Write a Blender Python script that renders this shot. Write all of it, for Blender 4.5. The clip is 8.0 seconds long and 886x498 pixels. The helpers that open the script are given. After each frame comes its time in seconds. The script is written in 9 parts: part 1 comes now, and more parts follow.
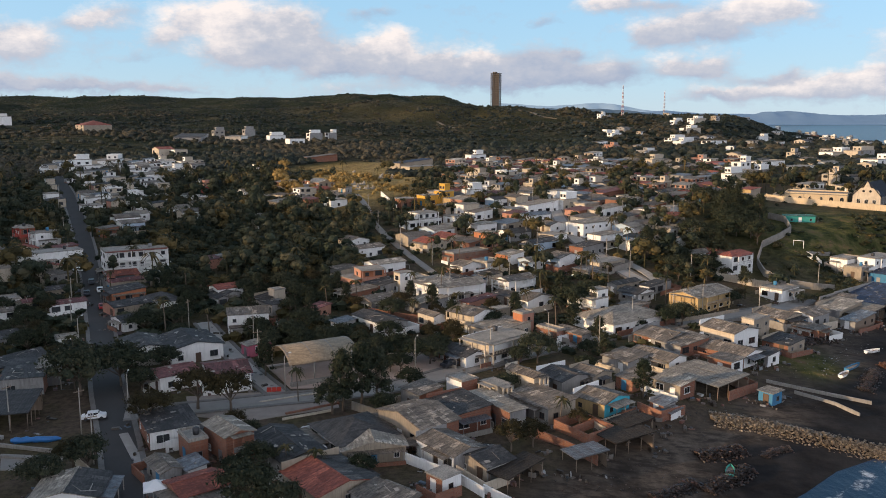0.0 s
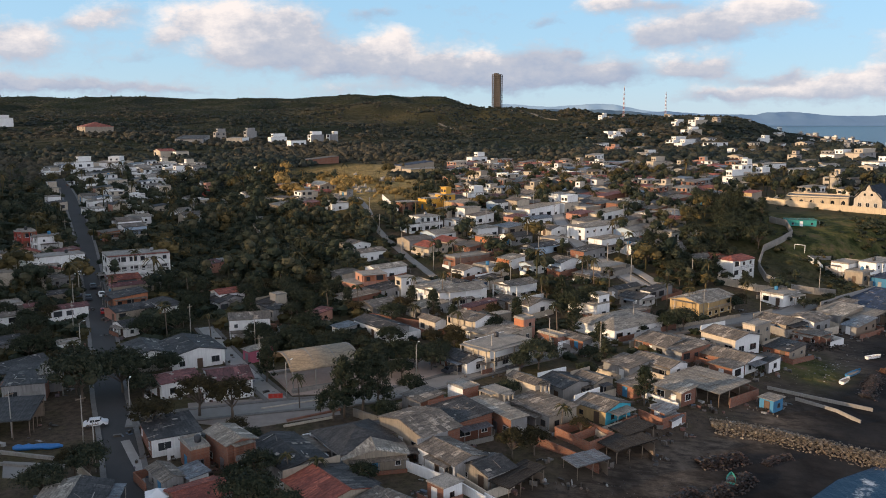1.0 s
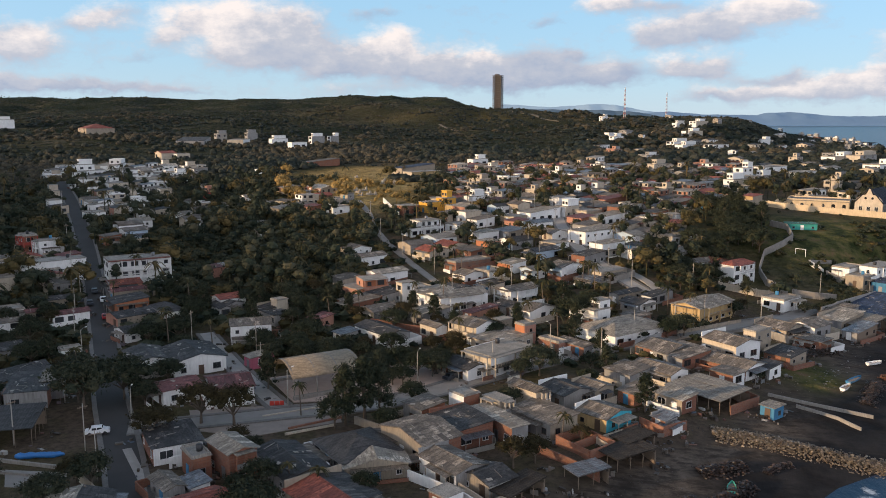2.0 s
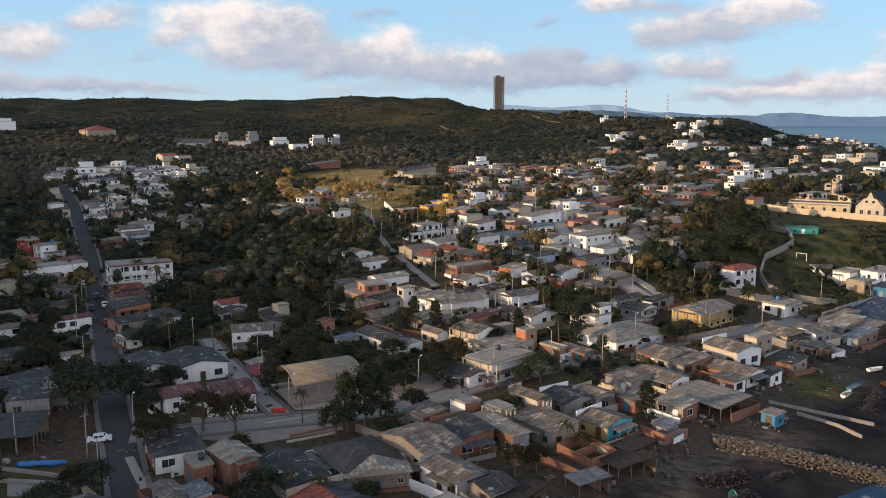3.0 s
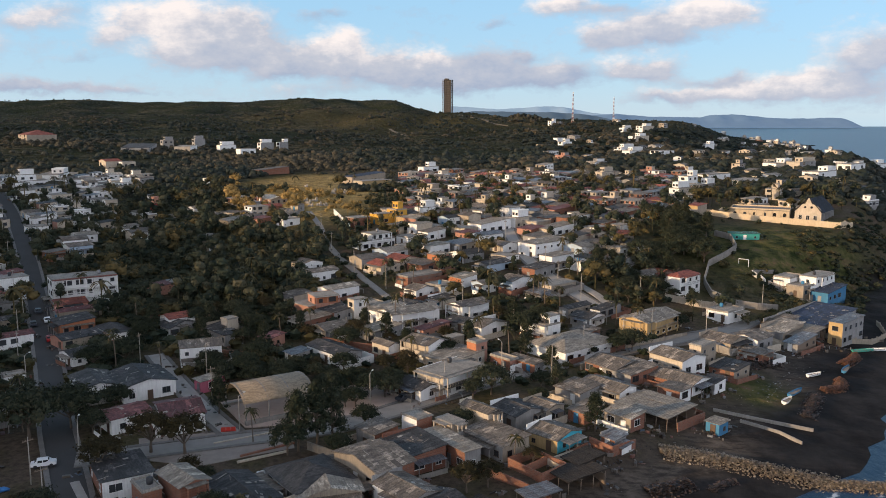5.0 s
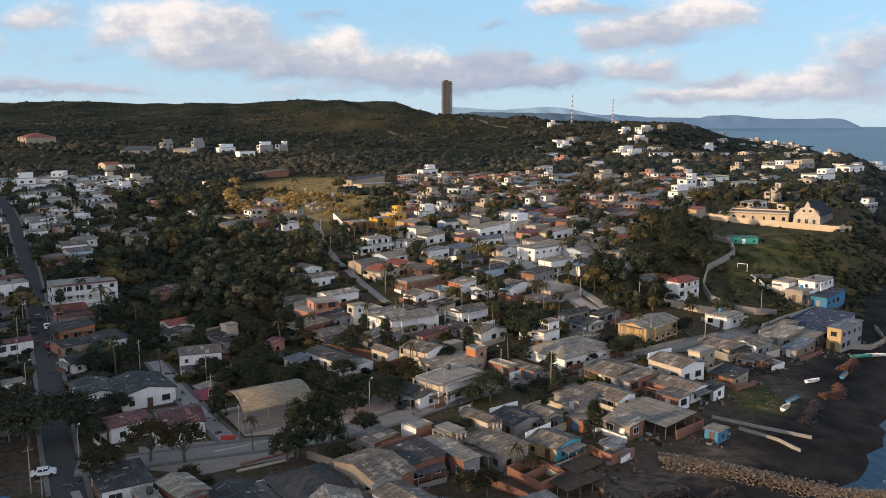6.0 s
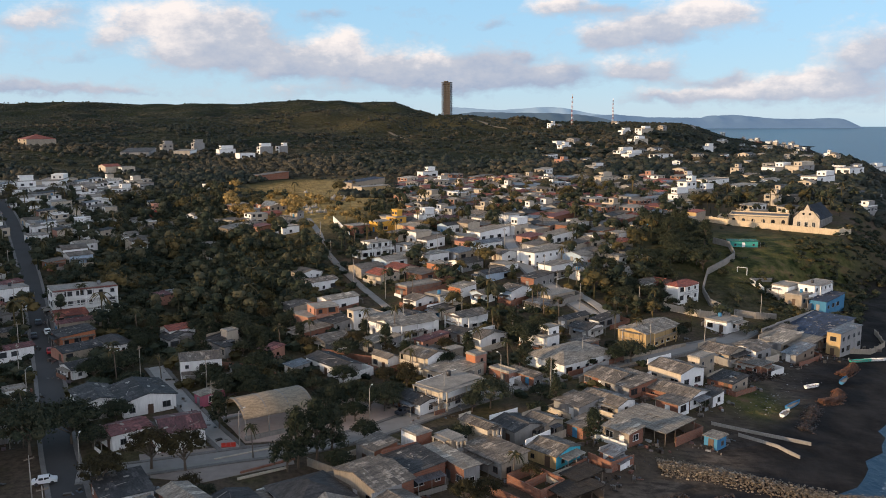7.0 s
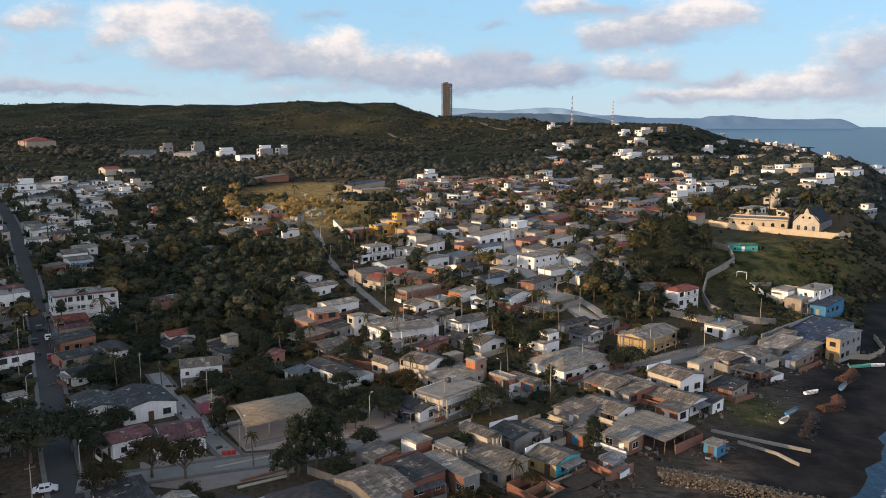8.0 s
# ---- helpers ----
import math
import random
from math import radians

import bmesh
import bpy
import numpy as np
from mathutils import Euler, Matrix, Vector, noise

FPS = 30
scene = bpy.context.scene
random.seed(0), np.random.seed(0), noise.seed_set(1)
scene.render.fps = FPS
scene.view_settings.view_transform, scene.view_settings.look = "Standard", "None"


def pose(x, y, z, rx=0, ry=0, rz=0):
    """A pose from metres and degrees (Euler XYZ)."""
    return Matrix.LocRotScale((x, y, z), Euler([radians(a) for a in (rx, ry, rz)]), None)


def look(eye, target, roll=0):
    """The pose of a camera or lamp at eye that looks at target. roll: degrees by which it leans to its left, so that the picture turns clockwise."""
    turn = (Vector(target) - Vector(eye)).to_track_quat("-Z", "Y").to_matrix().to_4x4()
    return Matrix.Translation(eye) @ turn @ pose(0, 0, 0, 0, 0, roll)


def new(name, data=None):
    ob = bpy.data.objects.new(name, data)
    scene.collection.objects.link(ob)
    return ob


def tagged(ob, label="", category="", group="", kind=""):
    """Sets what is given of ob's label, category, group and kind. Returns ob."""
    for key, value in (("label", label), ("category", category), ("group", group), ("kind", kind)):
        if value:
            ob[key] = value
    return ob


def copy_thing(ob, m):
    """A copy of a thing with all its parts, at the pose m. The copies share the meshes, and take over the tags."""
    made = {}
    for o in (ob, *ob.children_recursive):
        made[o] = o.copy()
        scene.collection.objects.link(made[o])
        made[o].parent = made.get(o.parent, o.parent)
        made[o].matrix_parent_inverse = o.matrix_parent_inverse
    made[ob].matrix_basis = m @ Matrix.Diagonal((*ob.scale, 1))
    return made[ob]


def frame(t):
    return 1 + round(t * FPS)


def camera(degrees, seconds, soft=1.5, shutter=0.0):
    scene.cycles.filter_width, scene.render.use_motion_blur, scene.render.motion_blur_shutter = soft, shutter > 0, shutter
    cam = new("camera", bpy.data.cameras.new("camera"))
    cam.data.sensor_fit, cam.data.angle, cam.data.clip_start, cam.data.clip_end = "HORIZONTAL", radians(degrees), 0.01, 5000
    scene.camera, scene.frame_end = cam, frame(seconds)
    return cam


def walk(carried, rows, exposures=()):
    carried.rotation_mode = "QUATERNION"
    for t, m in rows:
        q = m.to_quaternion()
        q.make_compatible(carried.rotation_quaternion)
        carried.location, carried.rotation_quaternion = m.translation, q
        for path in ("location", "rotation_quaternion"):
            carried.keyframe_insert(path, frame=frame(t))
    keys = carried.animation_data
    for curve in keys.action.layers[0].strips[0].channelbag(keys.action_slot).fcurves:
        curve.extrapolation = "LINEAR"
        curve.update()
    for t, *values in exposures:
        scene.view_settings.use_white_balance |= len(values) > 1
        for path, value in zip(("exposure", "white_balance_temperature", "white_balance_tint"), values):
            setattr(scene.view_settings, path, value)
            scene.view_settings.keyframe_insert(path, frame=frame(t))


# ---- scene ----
# the camera climbs over the shore and turns once to the right
cam = camera(55.1, 8.0, 0.95)
walk(cam, [
    (0.0, pose(0.000, 0.000, 60.000, 80.889, 0.000, 0.000)),
    (0.5, pose(-0.010, 0.000, 60.621, 80.901, -0.022, 0.083)),
    (1.0, pose(-0.022, -0.003, 61.301, 80.910, -0.028, 0.085)),
    (1.5, pose(-0.053, -0.004, 62.045, 80.910, -0.033, 0.100)),
    (3.0, pose(-0.182, -0.067, 64.294, 80.928, -0.026, 0.192)),
    (3.5, pose(-0.184, -0.081, 65.014, 80.934, -0.035, 0.195)),
    (4.0, pose(-0.189, -0.111, 65.746, 80.955, -0.019, 0.191)),
    (4.5, pose(-0.195, -0.192, 66.477, 80.985, -0.016, -0.919)),
    (5.0, pose(-0.177, -0.280, 67.242, 80.998, -0.062, -3.199)),
    (6.5, pose(-0.112, -0.443, 69.638, 81.037, -0.004, -3.247)),
    (7.0, pose(-0.090, -0.488, 70.412, 81.016, 0.017, -3.245)),
    (7.5, pose(-0.086, -0.519, 71.203, 81.032, 0.030, -3.249)),
    (8.0, pose(-0.094, -0.544, 72.000, 81.034, 0.035, -3.251))], [(0.0, 0.05, 6350, 10), (4.0, 0.05, 6320, 10), (8.0, 0.05, 6280, 9)])

# ---- world, sun, exposure ----
scene.view_settings.exposure = 0.0
SUN_AZ, SUN_EL = radians(-110), radians(11)     # azimuth from +y, clockwise from above; low evening sun

world = bpy.data.worlds.new("evening_sky")
scene.world = world
world.use_nodes = True
wt = world.node_tree
wt.nodes.clear()


def wnode(kind, **kw):
    n = wt.nodes.new(kind)
    for k, v in kw.items():
        if k == "op":
            n.operation = v
        elif k == "clamp":
            n.use_clamp = v
    return n


def wmath(op, a, b=None, c=None, clamp=False):
    n = wnode("ShaderNodeMath", op=op, clamp=clamp)
    for i, v in enumerate((a, b, c)):
        if v is None:
            continue
        if isinstance(v, (int, float)):
            n.inputs[i].default_value = v
        else:
            wt.links.new(v, n.inputs[i])
    return n.outputs[0]


def wmix(fac, a, b):
    n = wt.nodes.new("ShaderNodeMix")
    n.data_type = "RGBA"
    for socket, v in ((n.inputs[0], fac), (n.inputs[6], a), (n.inputs[7], b)):
        if isinstance(v, (tuple, float, int)):
            socket.default_value = v
        else:
            wt.links.new(v, socket)
    return n.outputs[2]


sky = wt.nodes.new("ShaderNodeTexSky")
sky.sky_type = "NISHITA"
sky.sun_disc = False
sky.sun_elevation = SUN_EL
sky.sun_rotation = SUN_AZ
sky.air_density, sky.dust_density, sky.ozone_density = 1.0, 0.3, 5.0
coord = wt.nodes.new("ShaderNodeTexCoord")
sep = wt.nodes.new("ShaderNodeSeparateXYZ")
wt.links.new(coord.outputs["Generated"], sep.inputs[0])
azimuth = wmath("ARCTAN2", sep.outputs[0], sep.outputs[1])
height = wmath("ARCSINE", sep.outputs[2])


def sky_noise(scale, detail, rough, shift, colour=False):
    comb = wt.nodes.new("ShaderNodeCombineXYZ")
    wt.links.new(wmath("ADD", azimuth, shift), comb.inputs[0])
    wt.links.new(wmath("MULTIPLY", height, 1.7), comb.inputs[1])
    n = wt.nodes.new("ShaderNodeTexNoise")
    n.inputs["Scale"].default_value, n.inputs["Detail"].default_value, n.inputs["Roughness"].default_value = scale, detail, rough
    wt.links.new(comb.outputs[0], n.inputs["Vector"])
    return n.outputs["Color" if colour else "Fac"]


def wvec(op, a, b=None, c=None):
    n = wt.nodes.new("ShaderNodeVectorMath")
    n.operation = op
    for i, v in enumerate((a, b, c)):
        if isinstance(v, tuple):
            n.inputs[i].default_value = v
        elif v is not None:
            wt.links.new(v, n.inputs[i])
    return n.outputs["Value" if op == "DOT_PRODUCT" else "Vector"]


# azimuth and elevation in degrees, stirred so that the clouds' edges billow
place = wt.nodes.new("ShaderNodeCombineXYZ")
wt.links.new(wmath("MULTIPLY", azimuth, 57.2958), place.inputs[0])
wt.links.new(wmath("MULTIPLY", height, 57.2958), place.inputs[1])
stirred = wvec("MULTIPLY_ADD", sky_noise(16.0, 7.0, 0.62, 2.2, True), (3.4, 2.0, 0.0), place.outputs[0])
stirred = wvec("ADD", stirred, (-1.7, -1.0, 0.0))


def cloud_bank(*puffs):
    """Soft ovals of cloud: azimuth, elevation, their radii in degrees, thickness, brightness. Returns the mass and the light that it throws back."""
    mass, light = 0.0, 0.0
    for az, el, ra, re, gain, lit in puffs:
        d = wvec("MULTIPLY_ADD", stirred, (1 / ra, 1 / re, 0.0), (-az / ra, -el / re, 0.0))
        g = wmath("MULTIPLY", wmath("POWER", 2.718, wmath("MULTIPLY", wvec("DOT_PRODUCT", d, d), -1.0)), gain)
        toward = wmath("ADD", wvec("DOT_PRODUCT", d, (-0.16, 0.34, 0.0)), lit)
        mass, light = wmath("ADD", g, mass), wmath("MULTIPLY_ADD", g, toward, light)
    return mass, light


def bank(*glows):
    total = 0.0
    for az, el, ra, re, gain in glows:
        d = wvec("MULTIPLY_ADD", place.outputs[0], (1 / ra, 1 / re, 0.0), (-az / ra, -el / re, 0.0))
        total = wmath("ADD", wmath("MULTIPLY", wmath("POWER", 2.718, wmath("MULTIPLY", wvec("DOT_PRODUCT", d, d), -1.0)), gain), total)
    return total


fine = sky_noise(34.0, 8.0, 0.65, 3.1)
billow = sky_noise(13.0, 6.0, 0.6, 8.4)
banks = [
    cloud_bank((-21.8, 5.9, 1.5, 0.73, 1.00, 0.75), (-23.1, 5.4, 1.3, 0.43, 0.50, 0.50), (-25.1, 4.2, 1.6, 0.85, 0.95, 0.75), (-26.5, 3.4, 1.3, 0.68, 0.90, 0.60), (-25.7, 4.9, 1.3, 0.34, 0.35, 0.40), (-20.6, 6.4, 1.3, 0.43, 0.50, 0.50), (-28.7, 4.5, 2.6, 1.07, 0.80, 0.50)),   # small warm clouds over the western hills
    cloud_bank((-13.5, 6.2, 1.5, 1.11, 1.20, 1.00), (-16.2, 5.9, 1.9, 0.94, 1.00, 0.85), (-17.8, 4.8, 1.5, 0.77, 0.90, 0.65), (-12.2, 4.6, 3.3, 1.54, 1.25, 0.72), (-14.3, 3.6, 1.3, 0.60, 0.90, 0.62), (-10.2, 5.5, 2.2, 1.45, 1.10, 0.50), (-9.0, 4.1, 1.8, 1.11, 0.90, 0.35), (-11.5, 3.3, 2.6, 0.51, 0.70, 0.50), (-19.2, 3.5, 1.4, 0.38, 0.60, 0.25)),   # the tall bright cumulus
    cloud_bank((-3.5, 4.7, 1.5, 0.77, 1.10, 0.95), (-5.3, 3.9, 2.1, 0.94, 1.00, 0.50), (-2.6, 3.2, 3.8, 1.02, 1.10, 0.42), (2.8, 3.6, 0.9, 0.56, 1.00, 0.90), (0.6, 2.8, 3.6, 1.02, 1.10, 0.35), (6.3, 3.4, 2.0, 1.02, 1.10, 0.18), (8.0, 2.6, 4.3, 0.85, 1.10, 0.25), (11.1, 2.6, 2.0, 0.56, 0.90, 0.25), (4.5, 2.0, 5.1, 0.56, 1.00, 0.30), (-6.8, 2.9, 2.1, 0.60, 0.80, 0.35), (-8.3, 2.6, 1.5, 0.38, 0.50, 0.30)),   # the long grey bank behind the tower
    cloud_bank((-4.8, 6.4, 1.5, 0.38, 0.75, 0.20), (6.3, 5.9, 1.1, 0.38, 0.70, 0.15), (8.5, 4.0, 0.8, 0.34, 0.80, 0.10), (10.5, 6.9, 1.7, 0.51, 1.00, 0.70), (13.8, 6.8, 2.3, 0.43, 0.90, 0.40)),   # wisps high up
    cloud_bank((18.7, 6.0, 2.8, 1.02, 1.20, 0.78), (15.2, 5.5, 2.4, 0.85, 1.10, 0.50), (21.0, 6.4, 2.0, 0.60, 1.00, 0.70), (13.3, 4.9, 1.2, 0.60, 0.90, 0.40), (17.0, 4.7, 2.6, 0.56, 0.90, 0.25), (14.7, 3.3, 1.1, 0.64, 1.00, 0.85), (17.3, 3.0, 2.0, 0.68, 1.00, 0.60), (15.9, 2.6, 1.8, 0.47, 0.90, 0.35), (21.4, 2.3, 1.3, 0.34, 0.80, 0.05), (19.6, 2.1, 1.5, 0.26, 0.50, 0.15)),   # the cumulus over the coast
    cloud_bank((23.9, 1.7, 3.4, 0.51, 1.10, 0.68), (22.0, 1.2, 3.0, 0.51, 1.00, 0.50), (26.0, 1.9, 1.7, 0.73, 1.15, 0.68), (18.7, 1.3, 2.1, 0.38, 0.70, 0.30), (16.8, 1.2, 2.6, 0.34, 0.70, 0.35), (29.1, 2.7, 2.1, 1.37, 1.00, 0.30), (30.7, 4.1, 3.0, 1.28, 0.90, 0.45), (27.8, 1.3, 3.0, 0.51, 0.90, 0.60)),   # low banks along the sea horizon
    cloud_bank((-25.3, 1.8, 3.6, 0.38, 1.00, 0.30), (-21.4, 1.6, 3.6, 0.30, 0.90, 0.30), (-17.6, 1.4, 2.6, 0.21, 0.70, 0.30), (-6.1, 1.5, 3.8, 0.38, 0.55, 0.45), (-29.1, 1.9, 3.8, 0.60, 1.00, 0.30)),   # low banks over the ridge
]
mass, light = 0.0, 0.0
for m, l in banks:
    mass, light = wmath("ADD", m, mass), wmath("ADD", l, light)
beyond = wmath("MULTIPLY", wmath("SUBTRACT", wmath("ABSOLUTE", wmath("SUBTRACT", azimuth, 0.04)), 0.66, clamp=True), 1.2, clamp=True)
above = wmath("MULTIPLY", wmath("SUBTRACT", height, 0.2, clamp=True), 0.5, clamp=True)
open_sky = wmath("MULTIPLY", wmath("ADD", beyond, above), 0.8)
cover = wmath("ADD", mass, open_sky)
density = wmath("ADD", cover, wmath("MULTIPLY", wmath("SUBTRACT", billow, 0.5), 1.5))
density = wmath("ADD", density, wmath("MULTIPLY", wmath("SUBTRACT", fine, 0.5), 1.3))
veil = wmath("MULTIPLY", wmath("SUBTRACT", density, 0.12, clamp=True), 1.15, clamp=True)
veil = wmath("MULTIPLY", veil, 0.95)
lit = wmath("DIVIDE", wmath("MULTIPLY_ADD", open_sky, 0.4, light), wmath("ADD", cover, 0.05))
lit = wmath("ADD", lit, wmath("MULTIPLY", wmath("SUBTRACT", wmath("ADD", billow, fine), 1.0), 1.1), clamp=True)
zenith = wmath("MULTIPLY", wmath("SUBTRACT", height, 0.2, clamp=True), 1.5, clamp=True)
low_lit = wmath("MULTIPLY", lit, 2.0, clamp=True)
high_lit = wmath("MULTIPLY_ADD", lit, 2.0, -1.0, clamp=True)
cloud = wmix(high_lit, wmix(low_lit, (2.55, 2.9, 3.7, 1), (3.75, 3.75, 4.1, 1)), (6.7, 5.9, 5.45, 1))
cloud = wmix(zenith, cloud, (1.7, 1.8, 2.1, 1))
low_sky = wmath("POWER", 2.718, wmath("MULTIPLY", wmath("ABSOLUTE", height), -11.0))
tint = wmix(low_sky, (2.6, 4.7, 6.4, 1), (4.3, 5.3, 6.0, 1))
tint = wmix(zenith, tint, (1.2, 2.1, 3.4, 1))
clear = wmix(0.75, sky.outputs[0], tint)
# broad glows added to the unseen sky, to brighten walls in shade
sunward = bank((-110, 8, 42, 20, 1.0))
seaward = bank((150, 12, 65, 20, 0.8), (-210, 12, 65, 20, 0.8))
sky_colour = wmix(wmath("MULTIPLY", sunward, 0.8, clamp=True), wmix(veil, clear, cloud), (12.2, 12.1, 12.7, 1))
sky_colour = wmix(wmath("MULTIPLY", seaward, 0.8, clamp=True), sky_colour, (13.8, 14.0, 15.6, 1))
bg = wt.nodes.new("ShaderNodeBackground")
bg.inputs["Strength"].default_value = 0.15
out = wt.nodes.new("ShaderNodeOutputWorld")
wt.links.new(sky_colour, bg.inputs["Color"])
wt.links.new(bg.outputs[0], out.inputs[0])

sun_data = bpy.data.lights.new("sun", "SUN")
sun_data.energy, sun_data.angle, sun_data.color = 5.0, radians(1.2), (1.0, 0.70, 0.41)
sun = new("sun", sun_data)
to_sun = Vector((math.sin(SUN_AZ) * math.cos(SUN_EL), math.cos(SUN_AZ) * math.cos(SUN_EL), math.sin(SUN_EL)))
sun.matrix_world = look(to_sun * 300, (0, 0, 0))

# ---- materials ----


def material(name, build):
    m = bpy.data.materials.new(name)
    m.use_nodes = True
    t = m.node_tree
    shader = t.nodes["Principled BSDF"]
    build(t, shader)
    return m


def tex_noise(t, scale, detail=4.0, rough=0.6, space="Object", stretch=None):
    c = t.nodes.new("ShaderNodeTexCoord")
    src = c.outputs[space]
    if stretch:
        mp = t.nodes.new("ShaderNodeMapping")
        mp.inputs["Scale"].default_value = stretch
        t.links.new(src, mp.inputs[0])
        src = mp.outputs[0]
    n = t.nodes.new("ShaderNodeTexNoise")
    n.inputs["Scale"].default_value, n.inputs["Detail"].default_value, n.inputs["Roughness"].default_value = scale, detail, rough
    t.links.new(src, n.inputs["Vector"])
    return n.outputs["Fac"]


def ramp(t, fac, *stops):
    r = t.nodes.new("ShaderNodeValToRGB")
    e = r.color_ramp.elements
    e[0].position, e[0].color = stops[0][0], (*stops[0][1], 1)
    e[1].position, e[1].color = stops[-1][0], (*stops[-1][1], 1)
    for p, c in stops[1:-1]:
        k = e.new(p)
        k.color = (*c, 1)
    t.links.new(fac, r.inputs[0])
    return r.outputs[0]


def mixed(t, fac, a, b, mode="MIX"):
    n = t.nodes.new("ShaderNodeMix")
    n.data_type, n.blend_type = "RGBA", mode
    for socket, v in ((n.inputs[0], fac), (n.inputs[6], a), (n.inputs[7], b)):
        if isinstance(v, (int, float)):
            socket.default_value = v
        elif isinstance(v, tuple):
            socket.default_value = (*v[:3], 1)
        else:
            t.links.new(v, socket)
    return n.outputs[2]


def relief(t, shader, fac, strength, distance):
    b = t.nodes.new("ShaderNodeBump")
    b.inputs["Strength"].default_value, b.inputs["Distance"].default_value = strength, distance
    t.links.new(fac, b.inputs["Height"])
    t.links.new(b.outputs[0], shader.inputs["Normal"])


def attribute(t, name):
    a = t.nodes.new("ShaderNodeAttribute")
    a.attribute_name = name
    return a.outputs["Fac"]


def object_random(t):
    return t.nodes.new("ShaderNodeObjectInfo").outputs["Random"]


def island_random(t):
    return t.nodes.new("ShaderNodeNewGeometry").outputs["Random Per Island"]


def mul(c, k):
    return tuple(v * k for v in c)


PAINTS = {}


def paint(name, colour, dirt=0.55, rough=0.85):
    """Painted or bare render on a wall, with streaks and stains of its own."""
    if name in PAINTS:
        return PAINTS[name]

    def build(t, s):
        big = tex_noise(t, 0.5, 5, 0.65)
        streak = tex_noise(t, 1.4, 5, 0.7, stretch=(3.0, 3.0, 0.35))
        base = mixed(t, object_random(t), mul(colour, 0.92), mul(colour, 1.06))
        worn = mixed(t, ramp(t, streak, (0.45, (0, 0, 0)), (0.75, (1, 1, 1))), base, mul(colour, dirt))
        worn = mixed(t, ramp(t, big, (0.42, (0, 0, 0)), (0.68, (0.7, 0.7, 0.7))), worn, tuple(v * dirt * 1.1 + 0.01 for v in colour))
        t.links.new(worn, s.inputs["Base Color"])
        s.inputs["Roughness"].default_value = rough
        relief(t, s, tex_noise(t, 9, 4), 0.25, 0.03)

    PAINTS[name] = material(name, build)
    return PAINTS[name]


def sheet_roof(name, dark, light, rust=0.0, rough=0.75, wave=2.6, metal=0.0):
    """Corrugated sheeting, weathered in patches, corrugations along the slope."""

    def build(t, s):
        c = t.nodes.new("ShaderNodeTexCoord")
        w = t.nodes.new("ShaderNodeTexWave")
        w.inputs["Scale"].default_value = wave
        w.inputs["Distortion"].default_value = 0.2
        t.links.new(c.outputs["Object"], w.inputs["Vector"])
        big = tex_noise(t, 0.28, 5, 0.7)
        grain = tex_noise(t, 2.6, 5, 0.7)
        streak = tex_noise(t, 1.1, 6, 0.7, stretch=(2.2, 0.5, 1.0))
        col = ramp(t, big, (0.35, dark), (0.62, light))
        col = mixed(t, ramp(t, island_random(t), (0.0, (0.85, 0.85, 0.85)), (0.3, (0.2, 0.2, 0.2)), (1.0, (0, 0, 0))), col, mul(dark, 0.45))
        col = mixed(t, ramp(t, island_random(t), (0.8, (0, 0, 0)), (1.0, (0.9, 0.9, 0.9))), col, mul(light, 1.6))
        col = mixed(t, ramp(t, streak, (0.44, (0, 0, 0)), (0.62, (0.9, 0.9, 0.9))), col, mul(dark, 0.42))
        col = mixed(t, ramp(t, grain, (0.42, (0, 0, 0)), (0.66, (0.75, 0.75, 0.75))), col, mul(dark, 0.45))
        if rust:
            col = mixed(t, ramp(t, tex_noise(t, 0.8, 6, 0.7), (0.52, (0, 0, 0)), (0.68, (rust, rust, rust))), col, (0.16, 0.07, 0.035))
        col = mixed(t, 0.45, col, ramp(t, object_random(t), (0.0, (0.55, 0.55, 0.56)), (1.0, (1.4, 1.36, 1.3))), "MULTIPLY")
        t.links.new(col, s.inputs["Base Color"])
        s.inputs["Roughness"].default_value, s.inputs["Metallic"].default_value = rough, metal
        relief(t, s, w.outputs["Fac"], 0.5, 0.05)

    return material(name, build)


def plain(name, colour, rough=0.7, metal=0.0, vary=0.25, scale=3.0):
    def build(t, s):
        col = mixed(t, tex_noise(t, scale, 5, 0.65), mul(colour, 1 - vary), mul(colour, 1 + vary))
        t.links.new(col, s.inputs["Base Color"])
        s.inputs["Roughness"].default_value, s.inputs["Metallic"].default_value = rough, metal

    return material(name, build)


